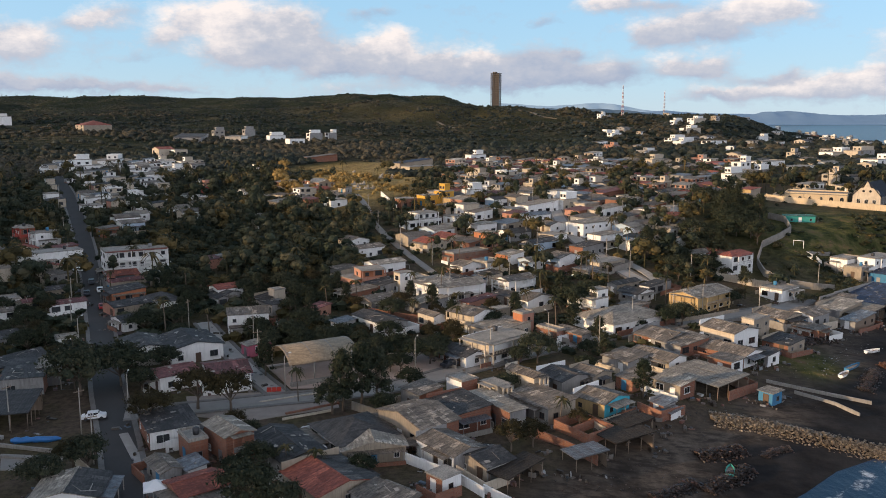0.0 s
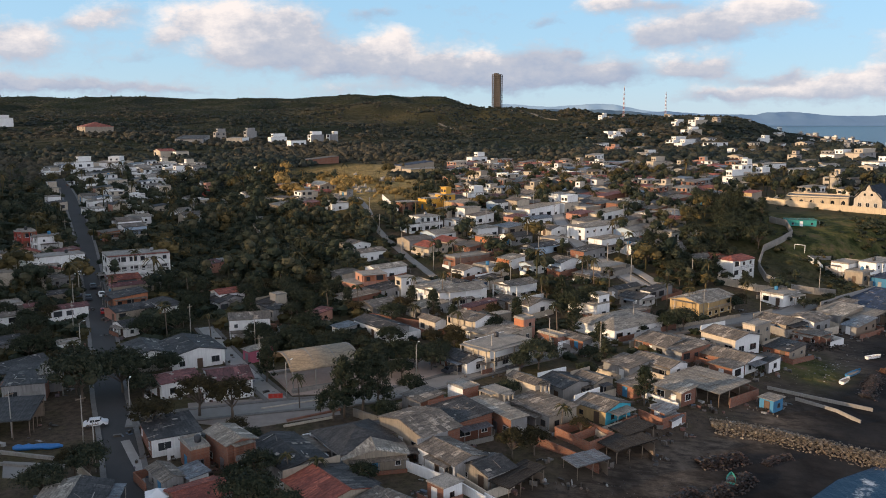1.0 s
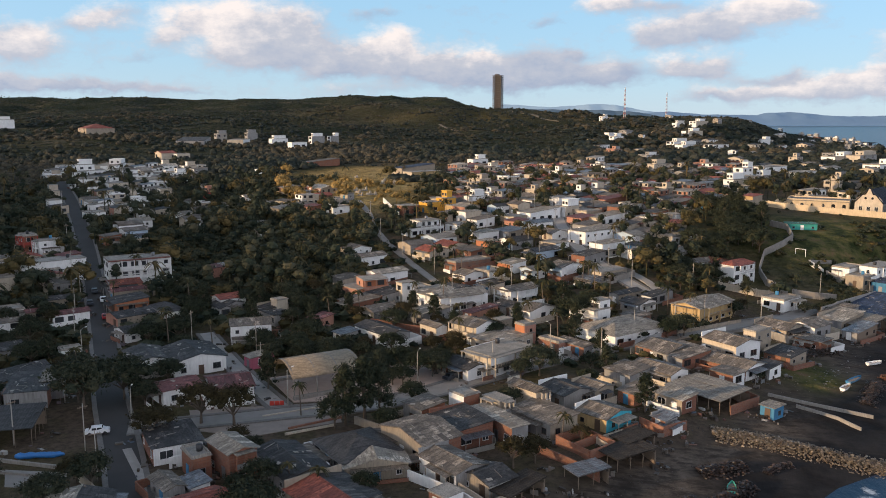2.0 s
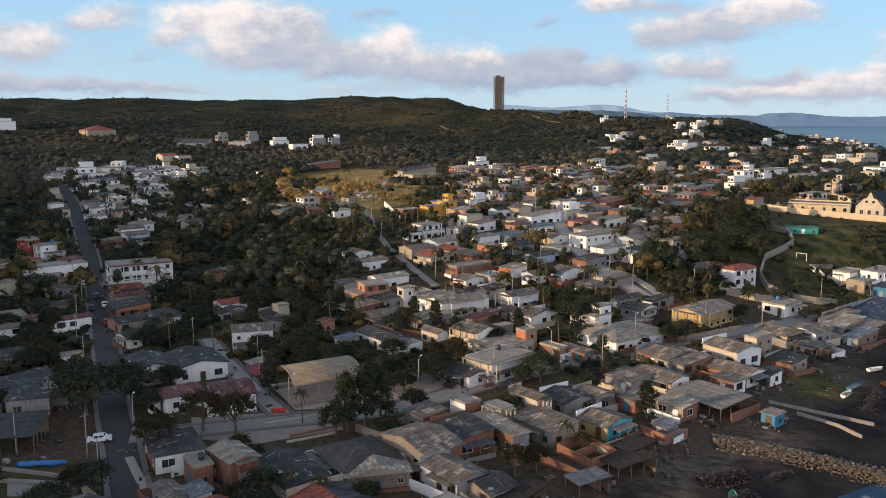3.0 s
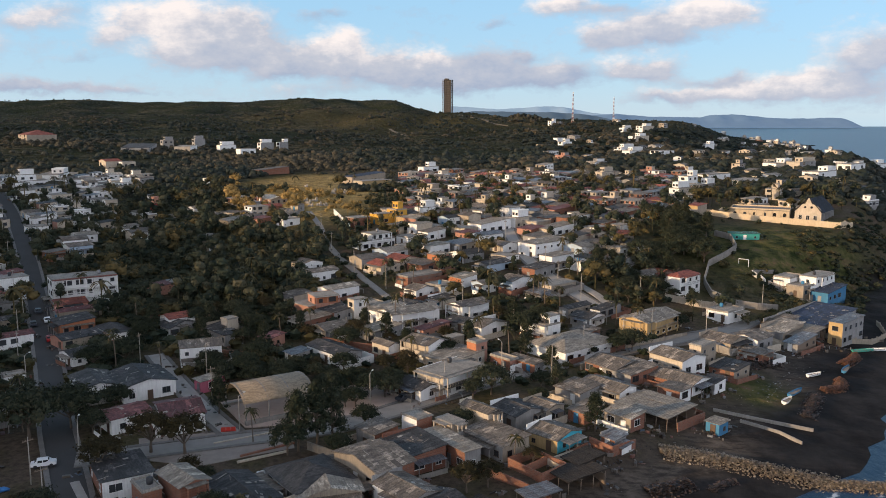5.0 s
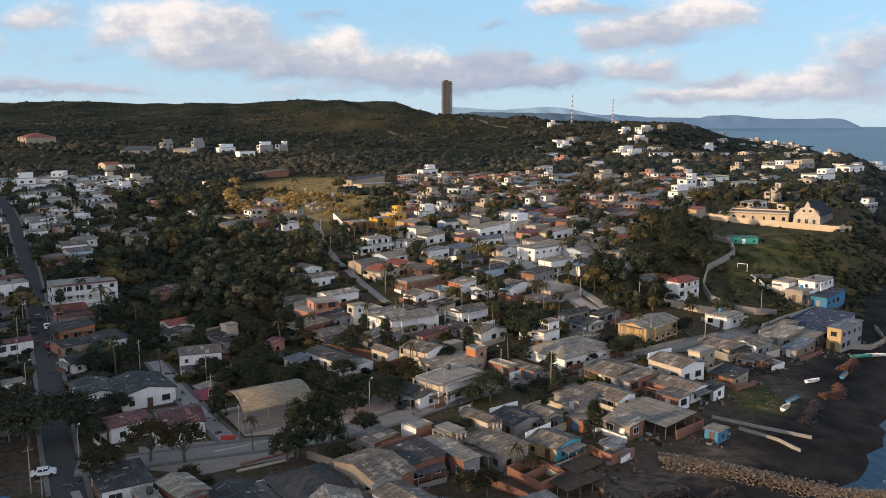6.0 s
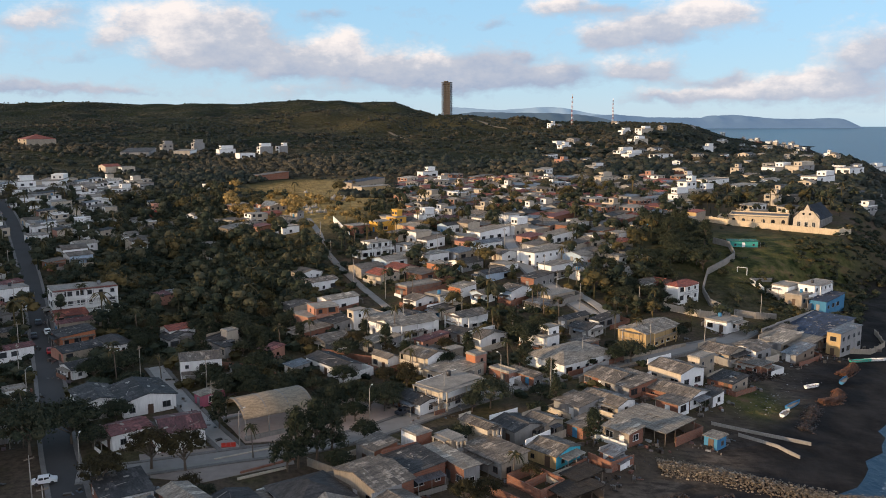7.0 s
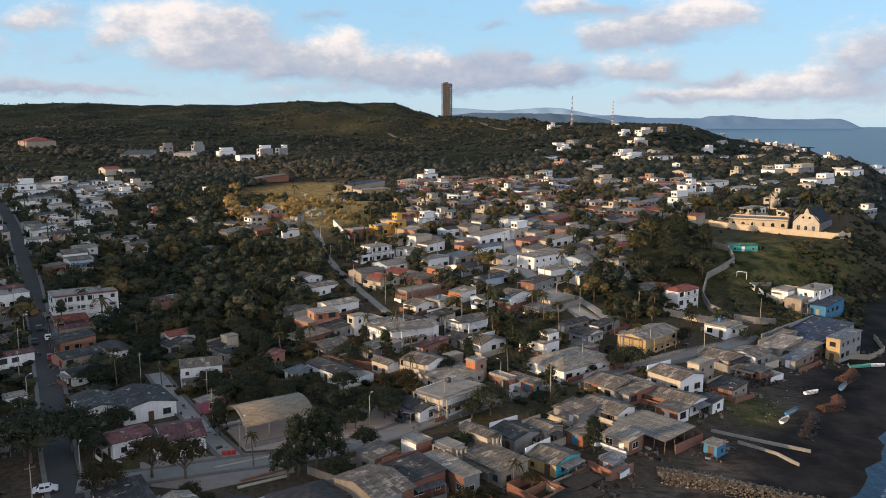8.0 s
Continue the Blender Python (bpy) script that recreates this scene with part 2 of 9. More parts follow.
def build_ground(t, s):
    big = tex_noise(t, 0.012, 6, 0.6)
    mid = tex_noise(t, 0.09, 6, 0.65)
    grain = tex_noise(t, 0.9, 6, 0.7)
    soil = ramp(t, grain, (0.3, (0.045, 0.035, 0.026)), (0.7, (0.13, 0.098, 0.072)))
    scrub = ramp(t, grain, (0.3, (0.035, 0.036, 0.016)), (0.7, (0.10, 0.085, 0.04)))
    land = mixed(t, ramp(t, mid, (0.36, (0, 0, 0)), (0.58, (1, 1, 1))), scrub, soil)
    # hill ground with distance haze greyed into its colour, darker at low canopy noise
    wild_and_shade = ramp(t, big, (0.36, (0.02, 0.028, 0.019)), (0.5, (0.05, 0.052, 0.038)), (0.64, (0.14, 0.112, 0.078)))
    wild_and_shade = mixed(t, ramp(t, tex_noise(t, 0.16, 5, 0.62), (0.42, (1, 1, 1)), (0.55, (0, 0, 0))), wild_and_shade, (0.014, 0.017, 0.009))
    wild_and_shade = mixed(t, ramp(t, mid, (0.35, (0, 0, 0)), (0.65, (0.8, 0.8, 0.8))), wild_and_shade, (0.03, 0.036, 0.015))
    land = mixed(t, attribute(t, "wild_and_shade"), land, wild_and_shade)
    grass = ramp(t, tex_noise(t, 0.14, 7, 0.7), (0.36, (0.022, 0.032, 0.012)), (0.48, (0.07, 0.072, 0.026)), (0.56, (0.11, 0.10, 0.04)), (0.66, (0.15, 0.10, 0.06)))
    land = mixed(t, attribute(t, "grass"), land, grass)
    # dry grass, brightened to carry the low sun on the spur in its colour
    land = mixed(t, attribute(t, "golden"), land, mixed(t, ramp(t, tex_noise(t, 0.22, 6, 0.7), (0.42, (0, 0, 0)), (0.58, (1, 1, 1))), ramp(t, grain, (0.3, (0.14, 0.105, 0.042)), (0.7, (0.36, 0.25, 0.10))), ramp(t, grain, (0.3, (0.22, 0.16, 0.068)), (0.5, (0.42, 0.295, 0.12)), (0.7, (0.56, 0.41, 0.18)))))
    sand = ramp(t, tex_noise(t, 0.13, 7, 0.65), (0.34, (0.042, 0.034, 0.028)), (0.66, (0.165, 0.132, 0.105)))
    sand = mixed(t, ramp(t, grain, (0.45, (0, 0, 0)), (0.7, (0.5, 0.5, 0.5))), sand, (0.032, 0.025, 0.02))
    tracks = tex_noise(t, 0.5, 7, 0.7, stretch=(0.5, 1.6, 1.0))
    sand = mixed(t, ramp(t, tracks, (0.46, (0, 0, 0)), (0.6, (0.7, 0.7, 0.7))), sand, (0.026, 0.022, 0.019))
    land = mixed(t, attribute(t, "beach"), land, sand)
    damp = ramp(t, tex_noise(t, 0.09, 6, 0.65), (0.36, (0.008, 0.008, 0.009)), (0.62, (0.032, 0.03, 0.03)))
    land = mixed(t, attribute(t, "wet"), land, damp)
    t.links.new(land, s.inputs["Base Color"])
    r = t.nodes.new("ShaderNodeMapRange")
    r.inputs["To Min"].default_value, r.inputs["To Max"].default_value = 0.95, 0.9
    t.links.new(attribute(t, "wet"), r.inputs["Value"])
    t.links.new(r.outputs[0], s.inputs["Roughness"])
    s.inputs["Specular IOR Level"].default_value = 0.05
    canopy = tex_noise(t, 0.16, 5, 0.62)
    h = t.nodes.new("ShaderNodeMath")
    h.operation = "MULTIPLY"
    rough = t.nodes.new("ShaderNodeMath")
    rough.operation = "MULTIPLY_ADD"
    t.links.new(attribute(t, "grass"), rough.inputs[0])
    rough.inputs[1].default_value = 0.3
    t.links.new(attribute(t, "wild_and_shade"), rough.inputs[2])
    t.links.new(canopy, h.inputs[0])
    t.links.new(rough.outputs[0], h.inputs[1])
    b = t.nodes.new("ShaderNodeBump")
    b.inputs["Strength"].default_value, b.inputs["Distance"].default_value = 1.0, 9.0
    t.links.new(h.outputs[0], b.inputs["Height"])
    g = t.nodes.new("ShaderNodeBump")
    g.inputs["Strength"].default_value, g.inputs["Distance"].default_value = 0.6, 0.25
    t.links.new(grain, g.inputs["Height"])
    t.links.new(b.outputs[0], g.inputs["Normal"])
    t.links.new(g.outputs[0], s.inputs["Normal"])


def build_sea(t, s):
    foam_noise = tex_noise(t, 0.55, 9, 0.72)
    far = tex_noise(t, 0.004, 4, 0.6)
    deep = ramp(t, far, (0.3, (0.003, 0.018, 0.048)), (0.7, (0.005, 0.026, 0.065)))
    add = t.nodes.new("ShaderNodeMath")
    add.operation = "ADD"
    t.links.new(attribute(t, "surf"), add.inputs[0])
    t.links.new(foam_noise, add.inputs[1])
    m = t.nodes.new("ShaderNodeMapRange")
    m.inputs["From Min"].default_value, m.inputs["From Max"].default_value = 1.06, 1.2
    t.links.new(add.outputs[0], m.inputs["Value"])
    col = mixed(t, m.outputs[0], deep, (0.5, 0.52, 0.55))
    t.links.new(col, s.inputs["Base Color"])
    s.inputs["Roughness"].default_value = 0.3
    s.inputs["Specular IOR Level"].default_value = 0.15
    relief(t, s, tex_noise(t, 0.5, 6, 0.6, stretch=(1, 0.5, 1)), 0.5, 0.5)


def leafy(name, dark, light, dry):
    def build(t, s):
        col = ramp(t, island_random(t), (0.0, dark), (0.6, light), (1.0, dry))
        tint = ramp(t, object_random(t), (0.0, (0.7, 0.75, 0.65)), (1.0, (1.25, 1.15, 1.1)))
        t.links.new(mixed(t, 0.8, col, tint, "MULTIPLY"), s.inputs["Base Color"])
        s.inputs["Roughness"].default_value = 0.75
        s.inputs["Specular IOR Level"].default_value = 0.15

    return material(name, build)


def build_brick(t, s):
    c = t.nodes.new("ShaderNodeTexCoord")
    mp = t.nodes.new("ShaderNodeMapping")
    mp.inputs["Rotation"].default_value = (radians(90), 0, 0)
    t.links.new(c.outputs["Object"], mp.inputs[0])
    b = t.nodes.new("ShaderNodeTexBrick")
    b.inputs["Scale"].default_value = 1.5
    b.inputs["Mortar Size"].default_value = 0.02
    b.inputs["Color1"].default_value, b.inputs["Color2"].default_value, b.inputs["Mortar"].default_value = (0.28, 0.115, 0.065, 1), (0.20, 0.075, 0.045, 1), (0.20, 0.16, 0.13, 1)
    t.links.new(mp.outputs[0], b.inputs["Vector"])
    col = mixed(t, ramp(t, tex_noise(t, 0.6, 5, 0.7), (0.45, (0, 0, 0)), (0.75, (0.7, 0.7, 0.7))), b.outputs[0], (0.15, 0.075, 0.05))
    col = mixed(t, 0.5, col, ramp(t, object_random(t), (0.0, (0.75, 0.75, 0.8)), (1.0, (1.2, 1.15, 1.1))), "MULTIPLY")
    t.links.new(col, s.inputs["Base Color"])
    s.inputs["Roughness"].default_value = 0.9
    relief(t, s, tex_noise(t, 7, 4), 0.4, 0.03)


def build_road(t, s):
    grain = tex_noise(t, 3.0, 6, 0.7)
    stain = tex_noise(t, 0.12, 6, 0.65)
    col = mixed(t, stain, (0.042, 0.041, 0.041), (0.085, 0.081, 0.078))
    col = mixed(t, ramp(t, grain, (0.5, (0, 0, 0)), (0.75, (0.5, 0.5, 0.5))), col, (0.085, 0.08, 0.075))
    t.links.new(col, s.inputs["Base Color"])
    s.inputs["Roughness"].default_value = 0.88
    s.inputs["Specular IOR Level"].default_value = 0.2


def build_glass(t, s):
    col = ramp(t, object_random(t), (0.0, (0.008, 0.009, 0.011)), (1.0, (0.05, 0.055, 0.06)))
    t.links.new(col, s.inputs["Base Color"])
    s.inputs["Roughness"].default_value = 0.12


GROUND = material("dry_ground", build_ground)
SEA = material("sea_water", build_sea)
BRICK = material("red_brick", build_brick)
ROAD = material("worn_asphalt", build_road)
GLASS = material("dark_window_glass", build_glass)
LEAF = leafy("tree_leaves", (0.009, 0.016, 0.011), (0.033, 0.043, 0.027), (0.068, 0.065, 0.039))
LEAF_DRY = leafy("dry_tree_leaves", (0.028, 0.028, 0.013), (0.066, 0.058, 0.024), (0.12, 0.09, 0.036))
# dry leaves for the spur, with evening sunlight brightened into their colour
LEAF_GOLD = leafy("sunlit_dry_leaves", (0.09, 0.068, 0.026), (0.23, 0.165, 0.06), (0.39, 0.27, 0.10))
LEAF_BROWN = leafy("sparse_brownish_leaves", (0.016, 0.015, 0.008), (0.04, 0.034, 0.016), (0.065, 0.05, 0.024))
PALM = leafy("palm_leaves", (0.022, 0.026, 0.013), (0.058, 0.054, 0.024), (0.115, 0.088, 0.04))
BARK = plain("bark", (0.13, 0.10, 0.075), 0.95)
ASBESTOS = sheet_roof("grey_fibre_cement_sheets", (0.14, 0.116, 0.094), (0.34, 0.29, 0.238))
DARK_SHEET = sheet_roof("dark_stained_sheets", (0.034, 0.032, 0.033), (0.115, 0.106, 0.10))
PALE_SHEET = sheet_roof("pale_sheets", (0.28, 0.245, 0.20), (0.50, 0.45, 0.38))
ZINC = sheet_roof("zinc_sheets", (0.16, 0.17, 0.19), (0.36, 0.37, 0.385), rust=0.5, rough=0.5, metal=0.3)
RED_SHEET = sheet_roof("red_tile_sheets", (0.27, 0.07, 0.045), (0.46, 0.135, 0.08), wave=3.2)
MAROON = sheet_roof("maroon_sheets", (0.16, 0.062, 0.062), (0.29, 0.12, 0.11), wave=3.2)
TAN_SHEET = sheet_roof("tan_vault_sheets", (0.40, 0.31, 0.21), (0.54, 0.43, 0.31))
BLUE_SHEET = sheet_roof("blue_sheets", (0.03, 0.045, 0.09), (0.05, 0.075, 0.14), wave=3.0)
TEAL_SHEET = sheet_roof("teal_sheets", (0.05, 0.20, 0.16), (0.09, 0.33, 0.27), wave=3.0)
NAVY_SHEET = sheet_roof("navy_sheets", (0.009, 0.012, 0.022), (0.018, 0.025, 0.045), wave=3.0, rough=0.85)
THATCH = sheet_roof("old_palm_thatch", (0.028, 0.021, 0.016), (0.075, 0.056, 0.04), wave=6.0, rough=0.95)
SLAB = paint("stained_concrete_slab", (0.34, 0.31, 0.27), 0.3)
CONCRETE = paint("bare_concrete", (0.29, 0.265, 0.235), 0.55)
WHITE = paint("white_painted_render", (0.82, 0.81, 0.785), 0.74)
CREAM = paint("cream_painted_render", (0.54, 0.46, 0.36), 0.6)
BEIGE = paint("beige_render", (0.36, 0.30, 0.23), 0.55)
GREY = paint("grey_render", (0.30, 0.29, 0.28), 0.55)
YELLOW = paint("yellow_paint", (0.66, 0.36, 0.05), 0.7)
OCHRE = paint("ochre_paint", (0.46, 0.32, 0.15), 0.65)
ORANGE = paint("orange_paint", (0.42, 0.16, 0.075), 0.6)
SALMON = paint("salmon_paint", (0.44, 0.22, 0.155), 0.6)
PINK = paint("magenta_paint", (0.42, 0.11, 0.16), 0.7)
TURQUOISE = paint("turquoise_paint", (0.06, 0.40, 0.52), 0.7)
BLUE = paint("blue_paint", (0.05, 0.20, 0.36), 0.65)
PALE_BLUE = paint("pale_blue_paint", (0.42, 0.52, 0.62), 0.7)
TEAL = paint("teal_paint", (0.05, 0.32, 0.27), 0.7)
REDWALL = paint("red_painted_render", (0.40, 0.07, 0.05), 0.7)
DOOR_WOOD = plain("dark_wood", (0.09, 0.055, 0.035), 0.7)
POLE = plain("pole_concrete", (0.34, 0.31, 0.27), 0.9)
STEEL = plain("dull_steel", (0.22, 0.22, 0.23), 0.5, 0.6)
WOOD = plain("weathered_wood", (0.20, 0.15, 0.11), 0.9)

# ---- terrain ----
PROFILE_Y = np.array([-900, -200, 0, 130, 200, 235, 280, 340, 450, 560, 700, 860, 1000, 1300, 1700, 2300, 2900, 3400, 4900])
PROFILE_Z = np.array([8, 6, 5, 5, 6, 7.2, 12.5, 19, 25, 26, 30, 33, 40, 57, 53, 40, 15, -5, -6])
COAST_Y = np.array([-900, -200, 40, 100, 126, 143, 152, 162, 183, 205, 250, 303, 345, 480, 700, 900, 1100, 1320, 1500, 1700, 1860, 1950, 2080, 2250, 2900, 4900])
COAST_X = np.array([-500, -120, 5, 38, 54, 78, 92, 99, 115, 130, 159, 194, 232, 330, 480, 590, 666, 722, 770, 850, 928, 905, 780, 660, 500, 300])


def smooth(a):
    a = np.clip(a, 0, 1)
    return a * a * (3 - 2 * a)


def hill(x, y, cx, cy, rx, ry):
    return np.exp(-((x - cx) / rx) ** 2 - ((y - cy) / ry) ** 2)


def ripple(x, y):
    return np.sin(x * 0.021 + 1.3) * np.cos(y * 0.017) + 0.6 * np.sin(x * 0.047 - y * 0.031 + 0.5)


def gullies(x, y):
    """Spurs and ravines that run down the hill faces."""
    w = x + 46 * np.sin(y * 0.0061 + 1.0) + 30 * np.sin(x * 0.0047 + y * 0.0035)
    a = 1 - np.abs(np.sin(w * 0.0112 + 0.5 * np.sin(y * 0.004)))
    b = 1 - np.abs(np.sin(w * 0.027 + 1.1 + 0.6 * np.sin(y * 0.011)))
    c = np.sin(w * 0.051 + y * 0.023) * np.sin(y * 0.031 - x * 0.012)
    return a * 1.0 + b * 0.42 + c * 0.22 - 0.55


def profile(y):
    return sum(np.interp(y + k, PROFILE_Y, PROFILE_Z) for k in (-24, -12, 0, 12, 24)) / 5


def inland(x, y):
    return np.interp(y, COAST_Y, COAST_X) + 1.3 * np.sin(y * 0.31) + 0.8 * np.sin(y * 0.73 + 1) - x


def ground_z(x, y):
    """Height of the land at x, y; arrays or numbers."""
    x, y = np.asarray(x, float), np.asarray(y, float)
    z = profile(y)
    far = smooth((y - 500) / 500)
    z = z + ripple(x, y) * (0.25 + 2.2 * far)
    z = z + 17 * hill(x, y, 0, 1310, 150, 170) + 8 * hill(x, y, -260, 1290, 160, 200)
    z = z + (52 + 8 * hill(x, 0, -190, 0, 190, 1)) * hill(0, y, 0, 2150, 1, 420) * smooth((140 - x) / 150) * (1 + 0.05 * np.sin(x * 0.006 + 0.7) + 0.03 * np.sin(x * 0.017))
    z = z + 16 * hill(x, y, -420, 900, 230, 260)
    z = z - gullies(x, y) * (17 * hill(0, y, 0, 1760, 1, 260) + 9 * hill(0, y, 0, 1180, 1, 190)) * smooth((330 - x) / 200) * (1 - 0.75 * hill(x, y, 80, 1314, 60, 70))
    z = z * (1 - 0.62 * smooth((x - 0.385 * y + 85) / 130) * smooth((y - 720) / 250))
    z = z - 7 * hill(x + 0.35 * (y - 420), y, -120, 420, 38, 110)
    along, across = 0.94 * x + 0.34 * y, 0.34 * x - 0.94 * y
    z = z + (140 - 12 * smooth((across + 330) / 110)) * np.exp(-((along + 600) / 150) ** 2 - ((across + 290) / 480) ** 4)      # unseen ridge added beside the town to shade it from the low sun
    d = inland(x, y)
    cliff = smooth((y - 262) / 60)
    beach = np.clip(d * 0.105, -6, 40) + np.clip(d - 120, 0, 200)
    foot = 22 * smooth((338 - y) / 40)
    bluff = np.clip(d * 0.06, -3, 1.4) + z * smooth((d - 6 - foot) / (46 + 0.16 * np.clip(y - 345, 0, 900)))
    low = np.minimum(z, beach)
    return low * (1 - cliff) + np.minimum(bluff, z) * cliff


def on_ground(x, y):
    return float(ground_z(x, y))


def part(name, bm, mat, parent, label=""):
    """Links a bmesh as one mesh object under a thing or a part."""
    me = bpy.data.meshes.new(name)
    bm.normal_update()
    bm.to_mesh(me)
    bm.free()
    for m in (mat if isinstance(mat, (list, tuple)) else [mat]):
        me.materials.append(m)
    ob = new(name, me)
    ob.parent = parent
    if label:
        ob["label"] = label
    return ob


def shared(name, mesh, parent, m, label=""):
    """A part on a mesh that alike parts share."""
    ob = new(name, mesh)
    ob.parent = parent
    ob.matrix_local = m
    if label:
        ob["label"] = label
    return ob


def mesh_from(name, verts, faces, mats, mat_index=None, smooth_faces=False):
    me = bpy.data.meshes.new(name)
    me.from_pydata(np.asarray(verts).tolist(), [], faces if isinstance(faces, list) else faces.tolist())
    for m in mats:
        me.materials.append(m)
    if mat_index is not None:
        me.polygons.foreach_set("material_index", np.asarray(mat_index, dtype=np.int32))
    if smooth_faces:
        me.polygons.foreach_set("use_smooth", np.ones(len(me.polygons), dtype=bool))
    me.update()
    return me


def sheet(xs, ys, height_of):
    gx, gy = np.meshgrid(xs, ys)
    v = np.stack([gx, gy, height_of(gx, gy)], -1).reshape(-1, 3)
    n, m = len(xs), len(ys)
    i = np.arange(n * m).reshape(m, n)
    f = np.stack([i[:-1, :-1], i[:-1, 1:], i[1:, 1:], i[1:, :-1]], -1).reshape(-1, 4)
    return v, f


def put_attribute(me, name, values):
    a = me.attributes.new(name, "FLOAT", "POINT")
    a.data.foreach_set("value", np.asarray(values, dtype=np.float32))


gxs = np.concatenate([np.linspace(-4800, -900, 40)[:-1], np.linspace(-900, -260, 65)[:-1], np.arange(-260, 300, 4.0), np.linspace(300, 900, 61)[:-1], np.linspace(900, 4800, 40)])
gys = np.concatenate([np.linspace(-4800, -200, 30)[:-1], np.linspace(-200, 80, 15)[:-1], np.arange(80, 480, 4.0), np.linspace(480, 1000, 66)[:-1], np.linspace(1000, 2600, 81)[:-1], np.linspace(2600, 4900, 24)])
gv, gf = sheet(gxs, gys, ground_z)
ground_mesh = mesh_from("ground", gv, gf, [GROUND], smooth_faces=True)
gd = inland(gv[:, 0], gv[:, 1])
low_land = 1 - smooth((gv[:, 1] - 262) / 50)
put_attribute(ground_mesh, "beach", np.maximum(smooth((46 - gd) / 14) * low_land, smooth((14 - gd) / 10)) * (1 - np.clip(1.6 * hill(gv[:, 0], gv[:, 1], 83, 188, 8, 13), 0, 0.97)))
put_attribute(ground_mesh, "wet", smooth((12 + 18 * smooth((gv[:, 1] - 124) / 16) - gd + 4 * np.sin(gv[:, 1] * 0.16)) / 11) * 0.9)
put_attribute(ground_mesh, "grass", np.clip(1.5 * hill(gv[:, 0], gv[:, 1], 146, 325, 44, 32) + 0.35 * hill(gv[:, 0], gv[:, 1], 140, 300, 40, 40) + 1.8 * hill(gv[:, 0], gv[:, 1], 83, 188, 7, 12), 0, 1) + 0.6 * smooth((hill(gv[:, 0], gv[:, 1], -60, 520, 45, 80) - 0.4) * 4))
put_attribute(ground_mesh, "golden", smooth(1.7 * hill(gv[:, 0], gv[:, 1], -48, 440, 38, 90) + 1.7 * hill(gv[:, 0], gv[:, 1], -46, 525, 32, 55) + 0.5 * hill(gv[:, 0], gv[:, 1], 10, 520, 60, 40) - 0.25) + 0.18 * hill(gv[:, 0], gv[:, 1], -20, 1180, 170, 90) + 0.2 * hill(gv[:, 0], gv[:, 1], 270, 1250, 90, 60))
az_deg, away = np.degrees(np.arctan2(gv[:, 0], gv[:, 1])), np.hypot(gv[:, 0], gv[:, 1])
# dark ground among the trees; the first term paints shade on the lower slope
woods_and_shade = 0.9 * hill(gv[:, 0], gv[:, 1], 122, 281, 20, 15) + smooth((az_deg + 19) / 3) * smooth((-3 - az_deg) / 4) * smooth((away - 215) / 25) + smooth((-16 - az_deg) / 3) * smooth((away - 170) / 30)
put_attribute(ground_mesh, "wild_and_shade", np.maximum(smooth((gv[:, 1] - 560) / 150), np.clip(woods_and_shade, 0, 1) * 0.9))
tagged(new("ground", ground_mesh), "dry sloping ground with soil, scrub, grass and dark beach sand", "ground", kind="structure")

sxs = np.concatenate([np.linspace(-4900, -100, 12)[:-1], np.arange(-100, 220, 3.0), np.linspace(220, 4900, 40)])
sys_ = np.concatenate([np.linspace(-4900, -60, 12)[:-1], np.arange(-60, 330, 3.0), np.linspace(330, 4900, 60)])
sv, sf = sheet(sxs, sys_, lambda x, y: 0 * x)
sea_mesh = mesh_from("water", sv, sf, [SEA], smooth_faces=True)
off = -inland(sv[:, 0], sv[:, 1])
surf = np.maximum.reduce([np.exp(-((off - c) / w) ** 2) * g for c, w, g in ((0.8, 1.2, 0.55), (7, 3.0, 0.72), (16, 3.0, 0.64), (30, 3, 0.52))])
put_attribute(sea_mesh, "surf", surf)
tagged(new("water", sea_mesh), "blue sea with white surf along the beach", "sea", kind="structure")


# hills across the bay in three steps of distance, haze painted as glowing blue
def haze_tinted_land(name, dark, light, glow):
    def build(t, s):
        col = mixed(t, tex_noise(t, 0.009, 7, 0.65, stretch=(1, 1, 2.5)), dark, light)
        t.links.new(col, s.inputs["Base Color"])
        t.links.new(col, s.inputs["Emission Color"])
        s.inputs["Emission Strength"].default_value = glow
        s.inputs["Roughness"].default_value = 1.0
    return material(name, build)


def far_hills(name, label, xs, zs, y0, depth, mat):
    """A range whose crest passes through the heights zs at xs, with spurs on its face."""
    gx = np.linspace(xs[0], xs[-1], 220)
    gv = np.linspace(-1, 1, 17)
    crest = sum(np.interp(gx + k, xs, zs) for k in (-14, 0, 14)) / 3 + 0.7 * np.sin(gx * 0.05) + 0.5 * np.sin(gx * 0.13 + 1)

    def top(x, v):
        spur = 1 + 0.12 * np.sin(x * 0.028 + 2 * np.sin(x * 0.007)) * np.sin(v * np.pi) ** 2
        return np.interp(x, gx, crest) * np.cos(v * np.pi / 2) ** 0.8 * spur - 3

    v, f = sheet(gx, gv, top)
    v[:, 1] = y0 + v[:, 1] * depth
    return tagged(new(name, mesh_from(name, v, f, [mat], smooth_faces=True)), label, "hills", kind="structure")


far_hills("backdrop", "headland across the bay, painted hazy blue", (1000, 1044, 1164, 1346, 1529, 1636, 1687, 1804, 1912, 2020, 2206, 2361, 2409, 2455), (60, 68, 75, 60, 58, 57, 69, 72, 63, 52, 51, 56, 42, 2), 4480, 180,
          haze_tinted_land("haze_tinted_headland", (0.062, 0.108, 0.175), (0.10, 0.155, 0.225), 0.72))
